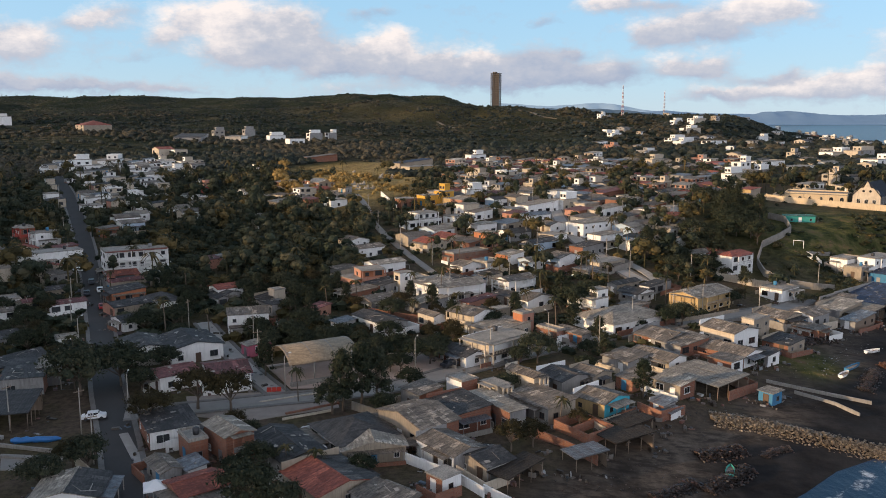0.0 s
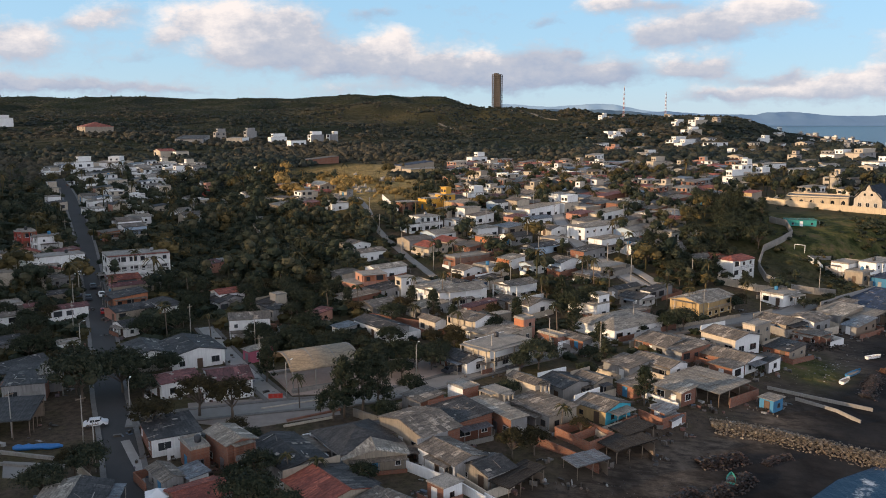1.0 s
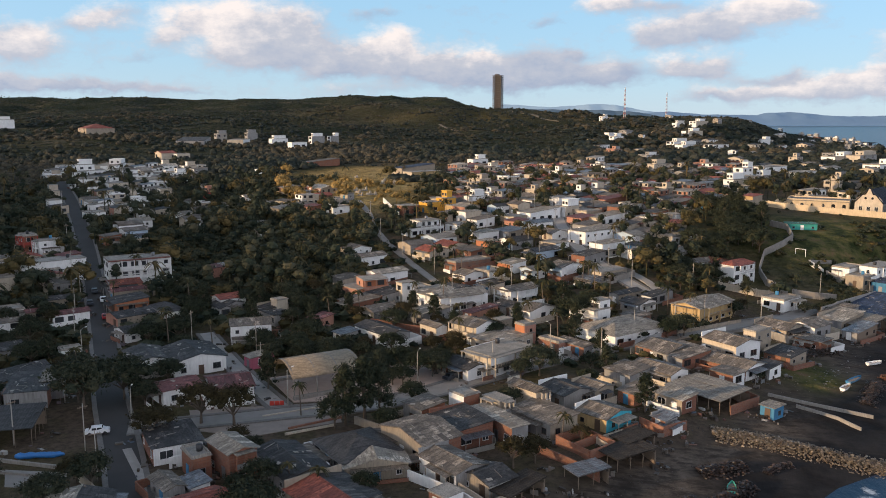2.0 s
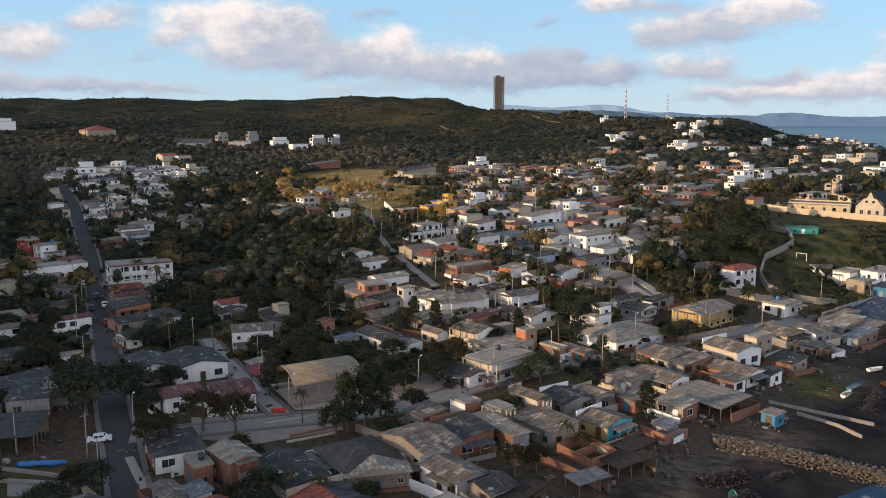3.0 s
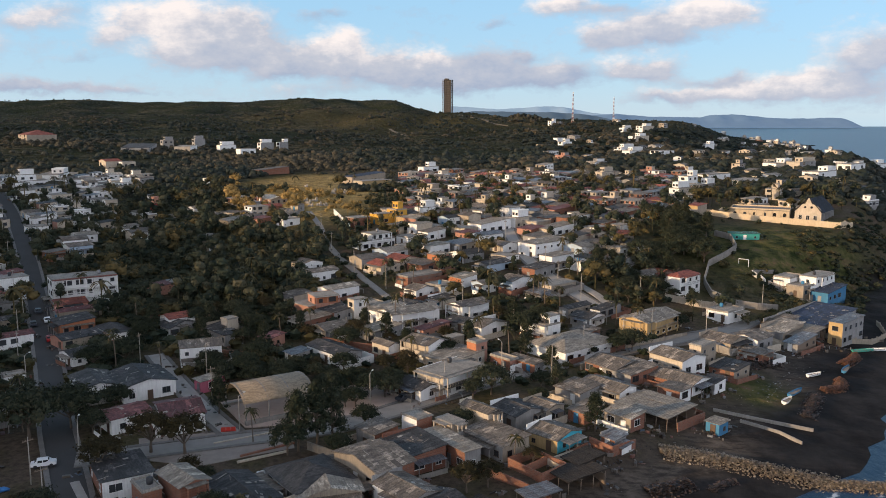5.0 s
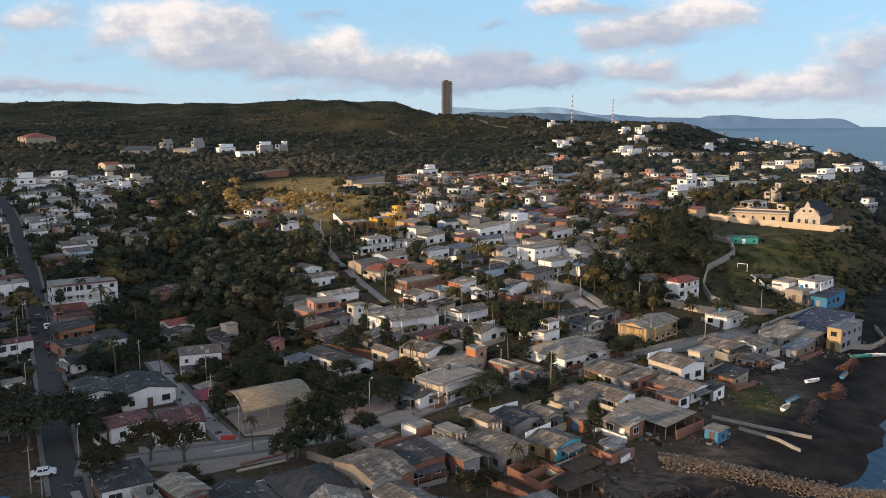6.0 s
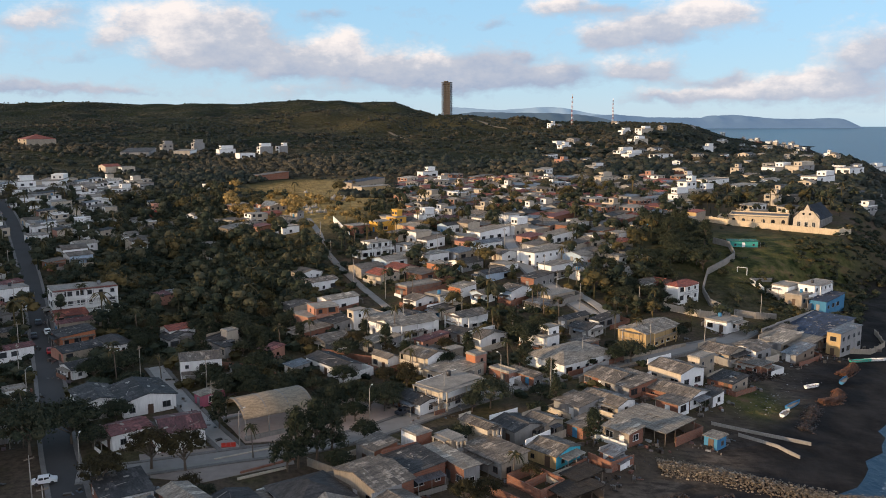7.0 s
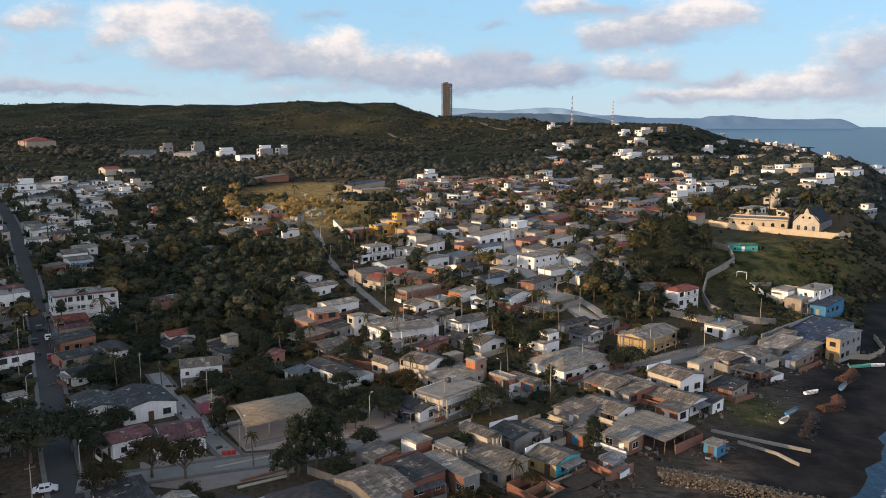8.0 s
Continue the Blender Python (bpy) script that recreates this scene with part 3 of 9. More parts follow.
far_hills("backdrop", "horizon hills painted with pale blue haze", (215, 255, 300, 407, 563, 720, 846, 956, 1068, 1259, 1451, 1700), (2, 70, 116, 110, 98, 108, 117, 108, 84, 60, 46, 20), 4720, 130,
          haze_tinted_land("haze_tinted_far_hills", (0.13, 0.185, 0.245), (0.165, 0.22, 0.275), 0.95))
far_hills("backdrop", "wooded hills behind the tower, painted with dark blue haze", (150, 314, 399, 570, 800, 973, 1075, 1150, 1260), (60, 77, 87, 84, 82, 71, 51, 28, 2), 4300, 120,
          haze_tinted_land("haze_tinted_wooded_hills", (0.038, 0.066, 0.098), (0.06, 0.092, 0.125), 0.55))

# ---- kinds of things ----
YARDS = []
FOOT = []          # x, y, radius of what stands on the ground


def box(bm, x0, x1, y0, y1, z0, z1, mat=0):
    vs = [bm.verts.new((x, y, z)) for z in (z0, z1) for y in (y0, y1) for x in (x0, x1)]
    for idx in ((0, 2, 3, 1), (4, 5, 7, 6), (0, 1, 5, 4), (2, 6, 7, 3), (0, 4, 6, 2), (1, 3, 7, 5)):
        bm.faces.new([vs[i] for i in idx]).material_index = mat


def tube(bm, path, radii, sides=8, mat=0, cap=True):
    """A tapered round stem along a path."""
    rings = []
    for i, (p, r) in enumerate(zip(path, radii)):
        p = Vector(p)
        a = Vector(path[max(i - 1, 0)])
        b = Vector(path[min(i + 1, len(path) - 1)])
        q = (b - a).to_track_quat("Z", "Y")
        rings.append([bm.verts.new(p + q @ Vector((r * math.cos(k * math.tau / sides), r * math.sin(k * math.tau / sides), 0))) for k in range(sides)])
    for r0, r1 in zip(rings, rings[1:]):
        for k in range(sides):
            f = bm.faces.new((r0[k], r0[(k + 1) % sides], r1[(k + 1) % sides], r1[k]))
            f.material_index, f.smooth = mat, True
    if cap:
        bm.faces.new(rings[-1]).material_index = mat
        bm.faces.new(rings[0][::-1]).material_index = mat


MESHES = {}


def kept(key, build, mats):
    """One mesh for alike pieces."""
    if key not in MESHES:
        bm = bmesh.new()
        build(bm)
        me = bpy.data.meshes.new(key[0])
        bm.normal_update()
        bm.to_mesh(me)
        bm.free()
        for m in mats:
            me.materials.append(m)
        MESHES[key] = me
    return MESHES[key]


def window_mesh(w, h, frame_mat):
    def build(bm):
        e = 0.06
        box(bm, -w / 2, -w / 2 + e, -0.06, 0.02, 0, h)
        box(bm, w / 2 - e, w / 2, -0.06, 0.02, 0, h)
        box(bm, -w / 2 + e, w / 2 - e, -0.06, 0.02, h - e, h)
        box(bm, -w / 2 - 0.06, w / 2 + 0.06, -0.12, 0.02, -0.09, 0)
        box(bm, -0.02, 0.02, -0.05, 0.02, 0, h - e)
    return kept(("window", w, h, frame_mat.name), build, [frame_mat])


def pane_mesh(w, h):
    def build(bm):
        box(bm, -w / 2 + 0.05, w / 2 - 0.05, -0.03, 0.01, 0, h - 0.05)
    return kept(("pane", w, h), build, [GLASS])


def glazed_mesh(w, h, frame_mat):
    """A small far window, frame and glass in one."""
    def build(bm):
        box(bm, -w / 2, w / 2, -0.05, 0.02, 0, h, 1)
        for x0, x1, z0, z1 in ((-w / 2, -w / 2 + 0.06, 0, h), (w / 2 - 0.06, w / 2, 0, h), (-w / 2 - 0.06, w / 2 + 0.06, -0.1, 0)):
            box(bm, x0, x1, -0.09, 0.02, z0, z1, 0)
    return kept(("window", "far", w, h, frame_mat.name), build, [frame_mat, GLASS])


def door_mesh(w, h, mat):
    def build(bm):
        box(bm, -w / 2, w / 2, -0.05, 0.02, 0, h)
        box(bm, -w / 2 - 0.1, -w / 2, -0.09, 0.02, 0, h + 0.1)
        box(bm, w / 2, w / 2 + 0.1, -0.09, 0.02, 0, h + 0.1)
        box(bm, -w / 2, w / 2, -0.09, 0.02, h, h + 0.1)
    return kept(("door", w, h, mat.name), build, [mat])


def panel(bm, p, u, v, n, w, l, thick, mat, rnd):
    """One thin sheet of roofing from corner p along u (across) and v (down the slope)."""
    lift = n * (0.02 + rnd.random() * 0.05)
    a = p + lift + u * (0.012 + rnd.random() * 0.02)
    c = [a, a + u * (w - 0.025), a + u * (w - 0.025) + v * (l + 0.1) + n * rnd.random() * 0.03, a + v * (l + 0.1)]
    top = [bm.verts.new(q + n * thick) for q in c]
    low = [bm.verts.new(q) for q in c]
    bm.faces.new(top).material_index = mat
    for i in range(4):
        bm.faces.new((low[i], low[(i + 1) % 4], top[(i + 1) % 4], top[i])).material_index = mat


def slope(bm, p, u, v, wide, long, mat, rnd, step_w=1.05, step_l=2.3, gaps=0.0, top=None, loose=None):
    """A roof slope laid with sheets over a thin deck. p: top corner; u across, v down; top: a bmesh for the sheets, loose: one for boards and stones on them."""
    u, v = u.normalized(), v.normalized()
    n = u.cross(v).normalized()
    if n.z < 0:
        n = -n
    deck = [p, p + u * wide, p + u * wide + v * long, p + v * long]
    up = [bm.verts.new(q + n * 0.02) for q in deck]
    dn = [bm.verts.new(q - n * 0.06) for q in deck]
    bm.faces.new(up).material_index = mat
    bm.faces.new(dn[::-1]).material_index = mat
    for i in range(4):
        bm.faces.new((dn[i], dn[(i + 1) % 4], up[(i + 1) % 4], up[i])).material_index = mat
    nw, nl = max(1, round(wide / step_w)), max(1, round(long / step_l))
    for i in range(nw):
        for j in range(nl):
            if rnd.random() < gaps:
                continue
            panel(bm if top is None else top, p + u * (wide * i / nw) + v * (long * j / nl), u, v, n, wide / nw, long / nl, 0.03, mat, rnd)


    if loose is not None:
        for _ in range(int(wide * long / 9)):
            c = p + u * wide * rnd.uniform(0.08, 0.92) + v * long * rnd.uniform(0.08, 0.95) + n * 0.09
            a = rnd.uniform(0, 3.14)
            e, g = u * math.cos(a) + v * math.sin(a), v * math.cos(a) - u * math.sin(a)
            le, wi, hi = rnd.choice(((0.75, 0.06, 0.05), (0.15, 0.12, 0.12), (0.18, 0.1, 0.1), (0.45, 0.3, 0.04), (1.1, 0.05, 0.05)))
            vs = [loose.verts.new(c + e * le * i + g * wi * j + n * hi * k) for k in (0, 1) for j in (-1, 1) for i in (-1, 1)]
            for idx in ((4, 5, 7, 6), (0, 1, 5, 4), (2, 6, 7, 3), (0, 4, 6, 2), (1, 3, 7, 5)):
                loose.faces.new([vs[i] for i in idx])


def vault_shell(bm, w, length, h, n=14, thick=0.1):
    """A thin barrel vault in one piece, w wide between its springing lines."""
    turn = [math.pi * (0.13 + 0.74 * i / n) for i in range(n + 1)]
    low = math.sin(turn[0])
    arc = [(-math.cos(a) * w / 2 / math.cos(turn[0]), h + (math.sin(a) - low) * w * 0.34) for a in turn]
    shape = arc + [(c * 0.985, zz - thick) for c, zz in arc[::-1]]
    ends = [[bm.verts.new((c, e, zz)) for c, zz in shape] for e in (-length / 2, length / 2)]
    k = len(shape)
    for i in range(k):
        bm.faces.new((ends[0][i], ends[0][(i + 1) % k], ends[1][(i + 1) % k], ends[1][i])).smooth = True
    for i in range(n):
        for e in ends:
            bm.faces.new((e[i], e[i + 1], e[k - 2 - i], e[k - 1 - i]))


def gable_shell(bm, half, reach, top, k, turned):
    """A gabled roof deck in one piece with a raised ridge; half: half its length along the ridge, reach: from ridge to eave."""
    drop = reach * k
    shape = [(-reach, top - drop - 0.05), (-reach, top - drop + 0.05), (-0.17, top + 0.05), (-0.13, top + 0.16), (0.13, top + 0.16), (0.17, top + 0.05), (reach, top - drop + 0.05), (reach, top - drop - 0.05), (0, top - 0.05)]
    ends = [[bm.verts.new((c, e, zz) if turned else (e, c, zz)) for c, zz in shape] for e in (-half, half)]
    n = len(shape)
    for i in range(n):
        f = bm.faces.new((ends[0][i], ends[0][(i + 1) % n], ends[1][(i + 1) % n], ends[1][i]))
        f.material_index = 1 if 4 < i < 8 else 0
    for e in ends:
        bm.faces.new(e)


def fix_normals(bm):
    bmesh.ops.recalc_face_normals(bm, faces=bm.faces[:])


WORDS = {"WHITE": "white", "CREAM": "cream", "BEIGE": "beige", "GREY": "grey rendered", "BRICK": "bare red brick", "SALMON": "salmon", "ORANGE": "orange", "YELLOW": "bright yellow",
         "OCHRE": "ochre", "PINK": "magenta", "BLUE": "blue", "PALE_BLUE": "pale blue", "REDWALL": "red", "WOOD": "weathered board", "TEAL": "teal", "TURQUOISE": "turquoise", "CONCRETE": "bare concrete"}
ROOF_WORDS = {"SLAB": "a flat stained concrete roof", "ASBESTOS": "a grey corrugated roof", "DARK_SHEET": "a dark stained sheet roof", "PALE_SHEET": "a pale sheet roof", "ZINC": "a rusty zinc roof",
              "RED_SHEET": "a red tiled roof", "MAROON": "a maroon roof", "TAN_SHEET": "a tan roof", "BLUE_SHEET": "a dark blue sheet roof", "TEAL_SHEET": "a teal sheet roof", "THATCH": "a dark palm thatch roof"}
MATS = {"WHITE": WHITE, "CREAM": CREAM, "BEIGE": BEIGE, "GREY": GREY, "BRICK": BRICK, "SALMON": SALMON, "ORANGE": ORANGE, "YELLOW": YELLOW, "OCHRE": OCHRE, "PINK": PINK, "BLUE": BLUE, "PALE_BLUE": PALE_BLUE,
        "REDWALL": REDWALL, "WOOD": WOOD, "TEAL": TEAL, "TURQUOISE": TURQUOISE, "CONCRETE": CONCRETE, "SLAB": SLAB, "ASBESTOS": ASBESTOS, "DARK_SHEET": DARK_SHEET, "PALE_SHEET": PALE_SHEET, "ZINC": ZINC, "RED_SHEET": RED_SHEET,
        "MAROON": MAROON, "TAN_SHEET": TAN_SHEET, "BLUE_SHEET": BLUE_SHEET, "TEAL_SHEET": TEAL_SHEET, "THATCH": THATCH}


def openings(thing, w, d, h, rnd, few, faces=("front", "right", "left"), mat=None):
    """Windows on each storey and a door on the front."""
    storeys = 2 if h > 4.9 else 1
    if h > 7.2:
        storeys = 3 if h > 8.6 else 2
    sh = h / storeys
    frame_mat = mat or rnd.choice((WHITE, DOOR_WOOD, GREY, STEEL))
    for face in (faces if thing.matrix_world.translation.y < 800 else ("front",)):
        run = w if face in ("front", "back") else d
        turn = {"front": 0, "right": 90, "left": -90, "back": 180}[face]
        reach = d / 2 if face in ("front", "back") else w / 2
        n = max(1, int(run / (3.1 if not few else 4.2)))
        if few and thing.matrix_world.translation.y > 400:
            n = min(n, 2)
        for s in range(storeys):
            for i in range(n):
                along = (i + 0.5) / n * run - run / 2 + rnd.uniform(-0.25, 0.25)
                m = pose(0, 0, 0, 0, 0, turn) @ pose(along, -reach, s * sh)
                if s == 0 and face == "front" and i == n // 2 and thing.matrix_world.translation.y < 430:
                    shared("door", door_mesh(1.0, 2.05, rnd.choice((DOOR_WOOD, DOOR_WOOD, STEEL, WHITE, GREY, BLUE))), thing, m)
                    continue
                if rnd.random() < 0.16:
                    continue
                ww, hh = rnd.choice(((1.2, 1.1), (1.8, 1.3), (1.0, 1.0), (2.2, 1.4))) if sh > 2.7 else (0.9, 0.8)
                if thing.matrix_world.translation.y > 560:
                    ww, hh = rnd.choice(((2.6, 1.7), (3.4, 1.9), (2.0, 1.6)))
                if few or thing.matrix_world.translation.y > 205:
                    shared("window", glazed_mesh(ww, hh, frame_mat), thing, m @ pose(0, 0, 0.95 if sh > 2.7 else 0.8))
                    continue
                win = shared("window", window_mesh(ww, hh, frame_mat), thing, m @ pose(0, 0, 0.95 if sh > 2.7 else 0.8))
                shared("pane", pane_mesh(ww, hh), win, Matrix())


def awning(thing, w, d, h, roof_mat, rnd):
    """A sheet roof on posts, open at the sides but for the back."""
    tagged(thing, "open shelter with wooden posts and %s" % ROOF_WORDS[roof_mat], "shelter")
    bm = bmesh.new()
    slope(bm, Vector((-w / 2 - 0.3, d / 2 + 0.3, h + 0.06 * d)), Vector((1, 0, 0)), Vector((0, -1, -0.06)), w + 0.6, d + 0.6, 0, rnd, 1.05, 2.3, 1.0)
    fix_normals(bm)
    roof = part("roof", bm, MATS[roof_mat], thing)
    nw, nl = max(1, round(w + 0.6)), max(1, round((d + 0.6) / 2.3))
    pw, pl = (w + 0.6) / nw, (d + 0.6) / nl
    me = kept(("sheet", round(pw, 2), round(pl, 2), roof_mat), lambda b: box(b, 0.01, pw - 0.01, -pl - 0.06, 0, 0.03, 0.06), [MATS[roof_mat]])
    for i in range(nw):
        for j in range(nl):
            if rnd.random() > 0.06:
                yy = d / 2 + 0.3 - j * pl
                shared("sheet", me, roof, pose(-w / 2 - 0.3 + i * pw, yy, h + 0.06 * (yy + d / 2) + rnd.uniform(0, 0.05) + 0.04, 3.4 + rnd.uniform(-0.6, 0.6), rnd.uniform(-1, 1), rnd.uniform(-1, 1)))
    nx, ny = max(2, int(w / 2.6) + 1), max(2, int(d / 2.6) + 1)
    for i in range(nx):
        for j in range(ny):
            if 0 < i < nx - 1 and 0 < j < ny - 1:
                continue
            px, py = -w / 2 + w * i / (nx - 1), -d / 2 + d * j / (ny - 1)
            shared("post", kept(("post", round(h, 1)), lambda bm: tube(bm, [(0, 0, -1), (0, 0, h * 0.5), (0.03, 0, h)], [0.09, 0.08, 0.07], 6), [WOOD]), thing, pose(px, py, 0))
    bm = bmesh.new()
    box(bm, -w / 2 + 0.1, w / 2 - 0.1, d / 2 - 0.12, d / 2 - 0.04, -0.6, h * 0.8)
    part("board_wall", bm, WOOD, thing)
    return thing


def porch(thing, w, d, h, turn, rnd, roof_mat):
    """A lean-to of old sheets on posts along one side."""
    run, reach = (w, d / 2) if turn in (0, 180) else (d, w / 2)
    length, deep = run * rnd.uniform(0.45, 0.95), rnd.uniform(1.4, 2.4)
    off = rnd.uniform(-0.5, 0.5) * (run - length)
    top = min(h - 0.25, 2.75)
    m = pose(0, 0, 0, 0, 0, turn) @ pose(off, -reach, 0)
    bm = bmesh.new()
    slope(bm, Vector((-length / 2, -0.02, top)), Vector((1, 0, 0)), Vector((0, -1, -0.1)), length, deep, 0, rnd, 1.05, 1.6, 1.0)
    fix_normals(bm)
    ob = part("porch_roof", bm, roof_mat, thing)
    ob.matrix_local = m
    for k in (-0.46, 0, 0.46) if length > 5 else (-0.44, 0.44):
        shared("porch_post", kept(("porch_post",), lambda bm: tube(bm, [(0, 0, -1.2), (0, 0, 2.45)], [0.08, 0.07], 6), [CONCRETE]), thing, m @ pose(k * length, -deep + 0.2, top - 2.75))
    if rnd.random() < 0.6:
        bm = bmesh.new()
        box(bm, -length / 2, length / 2, -deep - 0.12, -deep, -1.2, rnd.choice((0.7, 0.9, 1.2)))
        ob = part("porch_wall", bm, rnd.choice((WHITE, BRICK, CONCRETE, CREAM)), thing)
        ob.matrix_local = m


def house(x, y, z, w, d, h, yaw, roof, roof_mat, wall, side, roof_mat_far=None, few=False, kind="house", group="", label=""):
    """A house. Its front is w wide; the base lies at z; the roof has one of six forms."""
    rnd = random.Random(int(x * 31 + y * 17 + w * 7))
    if kind == "house":
        kind = "house" if h > 4.3 else "bungalow"
    thing = new(kind)
    if y > 560:
        z = on_ground(x, y)
    thing.matrix_world = pose(x, y, z, 0, 0, yaw)
    FOOT.append((x, y, 0.5 * min(w, d) + 0.25 * abs(w - d)))
    if not few:
        YARDS.append((x, y, w, d, yaw))
    if wall == "WOOD":
        return awning(thing, w, d, h, roof_mat, rnd)
    text = label or "%s %s %s with %s" % (WORDS[wall], "two-storey" if h > 4.9 else "one-storey", kind.replace("_", " "), ROOF_WORDS[roof_mat])
    tagged(thing, text, "shed" if kind == "shed" else "house", group)
    bm = bmesh.new()
    x0, x1, y0, y1, low = -w / 2, w / 2, -d / 2, d / 2, -2.2 if y < 560 else -5.0
    rise = 0.0
    if roof == "gable_a":
        rise = 0.17 * d / 2 + 0.25
    elif roof == "gable_b":
        rise = 0.17 * w / 2 + 0.25
    elif roof == "hip":
        rise = 0.3 * min(w, d) / 2 + 0.35
    elif roof == "shed":
        rise = 0.07 * d + 0.1

    def quad(points, mat):
        bm.faces.new([bm.verts.new(p) for p in points]).material_index = mat

    fl, fr, bl, br = (x0, y0), (x1, y0), (x0, y1), (x1, y1)
    back_h = h + (rise if roof == "shed" else 0)
    quad(((*fl, low), (*fr, low), (*fr, h), (*fl, h)), 0)
    quad(((*br, low), (*bl, low), (*bl, back_h), (*br, back_h)), 0)
    quad(((*fr, low), (*br, low), (*br, back_h), (*fr, h)), 1)
    quad(((*bl, low), (*fl, low), (*fl, h), (*bl, back_h)), 1)
    quad(((*fl, h), (*fr, h), (*br, back_h), (*bl, back_h)), 0)
    if roof == "gable_a":
        for xx, s in ((x0, -1), (x1, 1)):
            quad([(xx, y0, h), (xx, y1, h), (xx, 0, h + rise)][::s], 1)
    if roof == "gable_b":
        for yy, s in ((y0, 1), (y1, -1)):
            quad([(x0, yy, h), (x1, yy, h), (0, yy, h + rise)][::s], 0)
    part("wall", bm, [MATS[wall], MATS[side]], thing)
    bm = bmesh.new()
    rm = [MATS[roof_mat], MATS[roof_mat_far or roof_mat]]
    o = 0.38 if h < 5 else 0.3
    gaps = 0.04 if roof_mat in ("ZINC", "ASBESTOS", "DARK_SHEET") else 0.0
    sw, sl = 1.05, 2.3
    sheets, loose, scrap = bmesh.new(), bmesh.new(), bmesh.new()
    if few:
        sw, sl = 2.2, 4.0
    if roof == "flat":
        if roof_mat == "SLAB":
            box(bm, x0 - 0.18, x1 + 0.18, y0 - 0.18, y1 + 0.18, h - 0.02, h + 0.16)
        if roof_mat == "SLAB" and y < 650:
            e, ph = 0.16, rnd.choice((0.2, 0.35, 0.5))
            ring = bmesh.new()
            rows = [[ring.verts.new((sx * (w / 2 - g), sy * (d / 2 - g), zz)) for sx, sy in ((-1, -1), (1, -1), (1, 1), (-1, 1))] for g, zz in ((0, h + 0.16), (0, h + ph), (e, h + ph), (e, h + 0.16))]
            for r0, r1 in zip(rows, rows[1:]):
                for i in range(4):
                    ring.faces.new((r0[i], r0[(i + 1) % 4], r1[(i + 1) % 4], r1[i]))
            part("parapet", ring, rm[0], thing)
        elif roof_mat != "SLAB":
            slope(bm, Vector((x0 - o, y1 + o, h + 0.02 * d + 0.06)), Vector((1, 0, 0)), Vector((0, -1, -0.015)), w + 2 * o, d + 2 * o, 0, rnd, sw, sl, gaps, sheets, loose)
    elif roof == "shed":
        k = rise / d
        slope(bm, Vector((x0 - o, y1 + o, h + rise + k * o)), Vector((1, 0, 0)), Vector((0, -1, -k)), w + 2 * o, (d + 2 * o) * math.hypot(1, k), 0, rnd, sw, sl, gaps, sheets, loose)
    elif roof == "gable_a":
        k = rise / (d / 2)
        gable_shell(bm, w / 2 + o, d / 2 + o, h + rise, k, False)
        for s in (-1, 1):
            slope(scrap, Vector((x0 - o, 0, h + rise + 0.03)), Vector((1, 0, 0)), Vector((0, s, -k)), w + 2 * o, (d / 2 + o) * math.hypot(1, k), 0 if s < 0 else 1, rnd, sw, sl, gaps, sheets, loose)
    elif roof == "gable_b":
        k = rise / (w / 2)
        gable_shell(bm, d / 2 + o, w / 2 + o, h + rise, k, True)
        for s in (-1, 1):
            slope(scrap, Vector((0, y0 - o, h + rise + 0.03)), Vector((0, 1, 0)), Vector((s, 0, -k)), d + 2 * o, (w / 2 + o) * math.hypot(1, k), 0 if s < 0 else 1, rnd, sw, sl, gaps, sheets, loose)
    elif roof == "hip":
        m = min(w, d) / 2
        rx, ry = w / 2 - m, d / 2 - m
        e = [(x0 - o, y0 - o, h - 0.05), (x1 + o, y0 - o, h - 0.05), (x1 + o, y1 + o, h - 0.05), (x0 - o, y1 + o, h - 0.05)]
        a, b = ((-rx, 0, h + rise), (rx, 0, h + rise)) if w >= d else ((0, -ry, h + rise), (0, ry, h + rise))
        v = [bm.verts.new(p) for p in (*e, a, b)]
        for f in (((0, 1, 5, 4), (1, 2, 5), (2, 3, 4, 5), (3, 0, 4)) if w >= d else ((0, 1, 4), (1, 2, 5, 4), (2, 3, 5), (3, 0, 4, 5))):
            bm.faces.new([v[i] for i in f])
        bm.faces.new([v[i] for i in (3, 2, 1, 0)])
    elif roof == "barrel":
        vault_shell(bm, w, d + 2 * o, h)
    scrap.free()
    fix_normals(bm)
    roof_part = part("roof", bm, rm, thing)
    if sheets.verts and not few:
        fix_normals(sheets)
        tagged(part("roof_cladding", sheets, rm, roof_part), kind="stuff")
        if roof_mat != "RED_SHEET" and loose.verts:
            fix_normals(loose)
            tagged(part("roof_ballast", loose, LOOSE, roof_part, "loose boards and stones on the sheets"), kind="stuff")
        else:
            loose.free()
    else:
        sheets.free()
        loose.free()
    if not few and roof in ("shed", "gable_a", "flat") and rnd.random() < 0.28:
        bm = bmesh.new()
        top = h + rise + 0.25
        box(bm, x0 - 0.2, x0 - 0.02, y0 - 0.05, y1 + 0.05, h - 0.3, top)
        part("parapet", bm, MATS[side] if rnd.random() < 0.8 else WHITE, thing)
    if few and roof == "flat" and h > 4.3 and min(w, d) > 5.5 and rnd.random() < 0.75:
        bm = bmesh.new()
        a, b = rnd.choice(((-0.48, 0.1), (-0.1, 0.48))), rnd.choice(((-0.3, 0.45), (0.0, 0.47)))
        box(bm, a[0] * w, a[1] * w, b[0] * d, b[1] * d, h + 0.16, h + 2.9)
        box(bm, a[0] * w - 0.25, a[1] * w + 0.25, b[0] * d - 0.25, b[1] * d + 0.25, h + 2.9, h + 3.08)
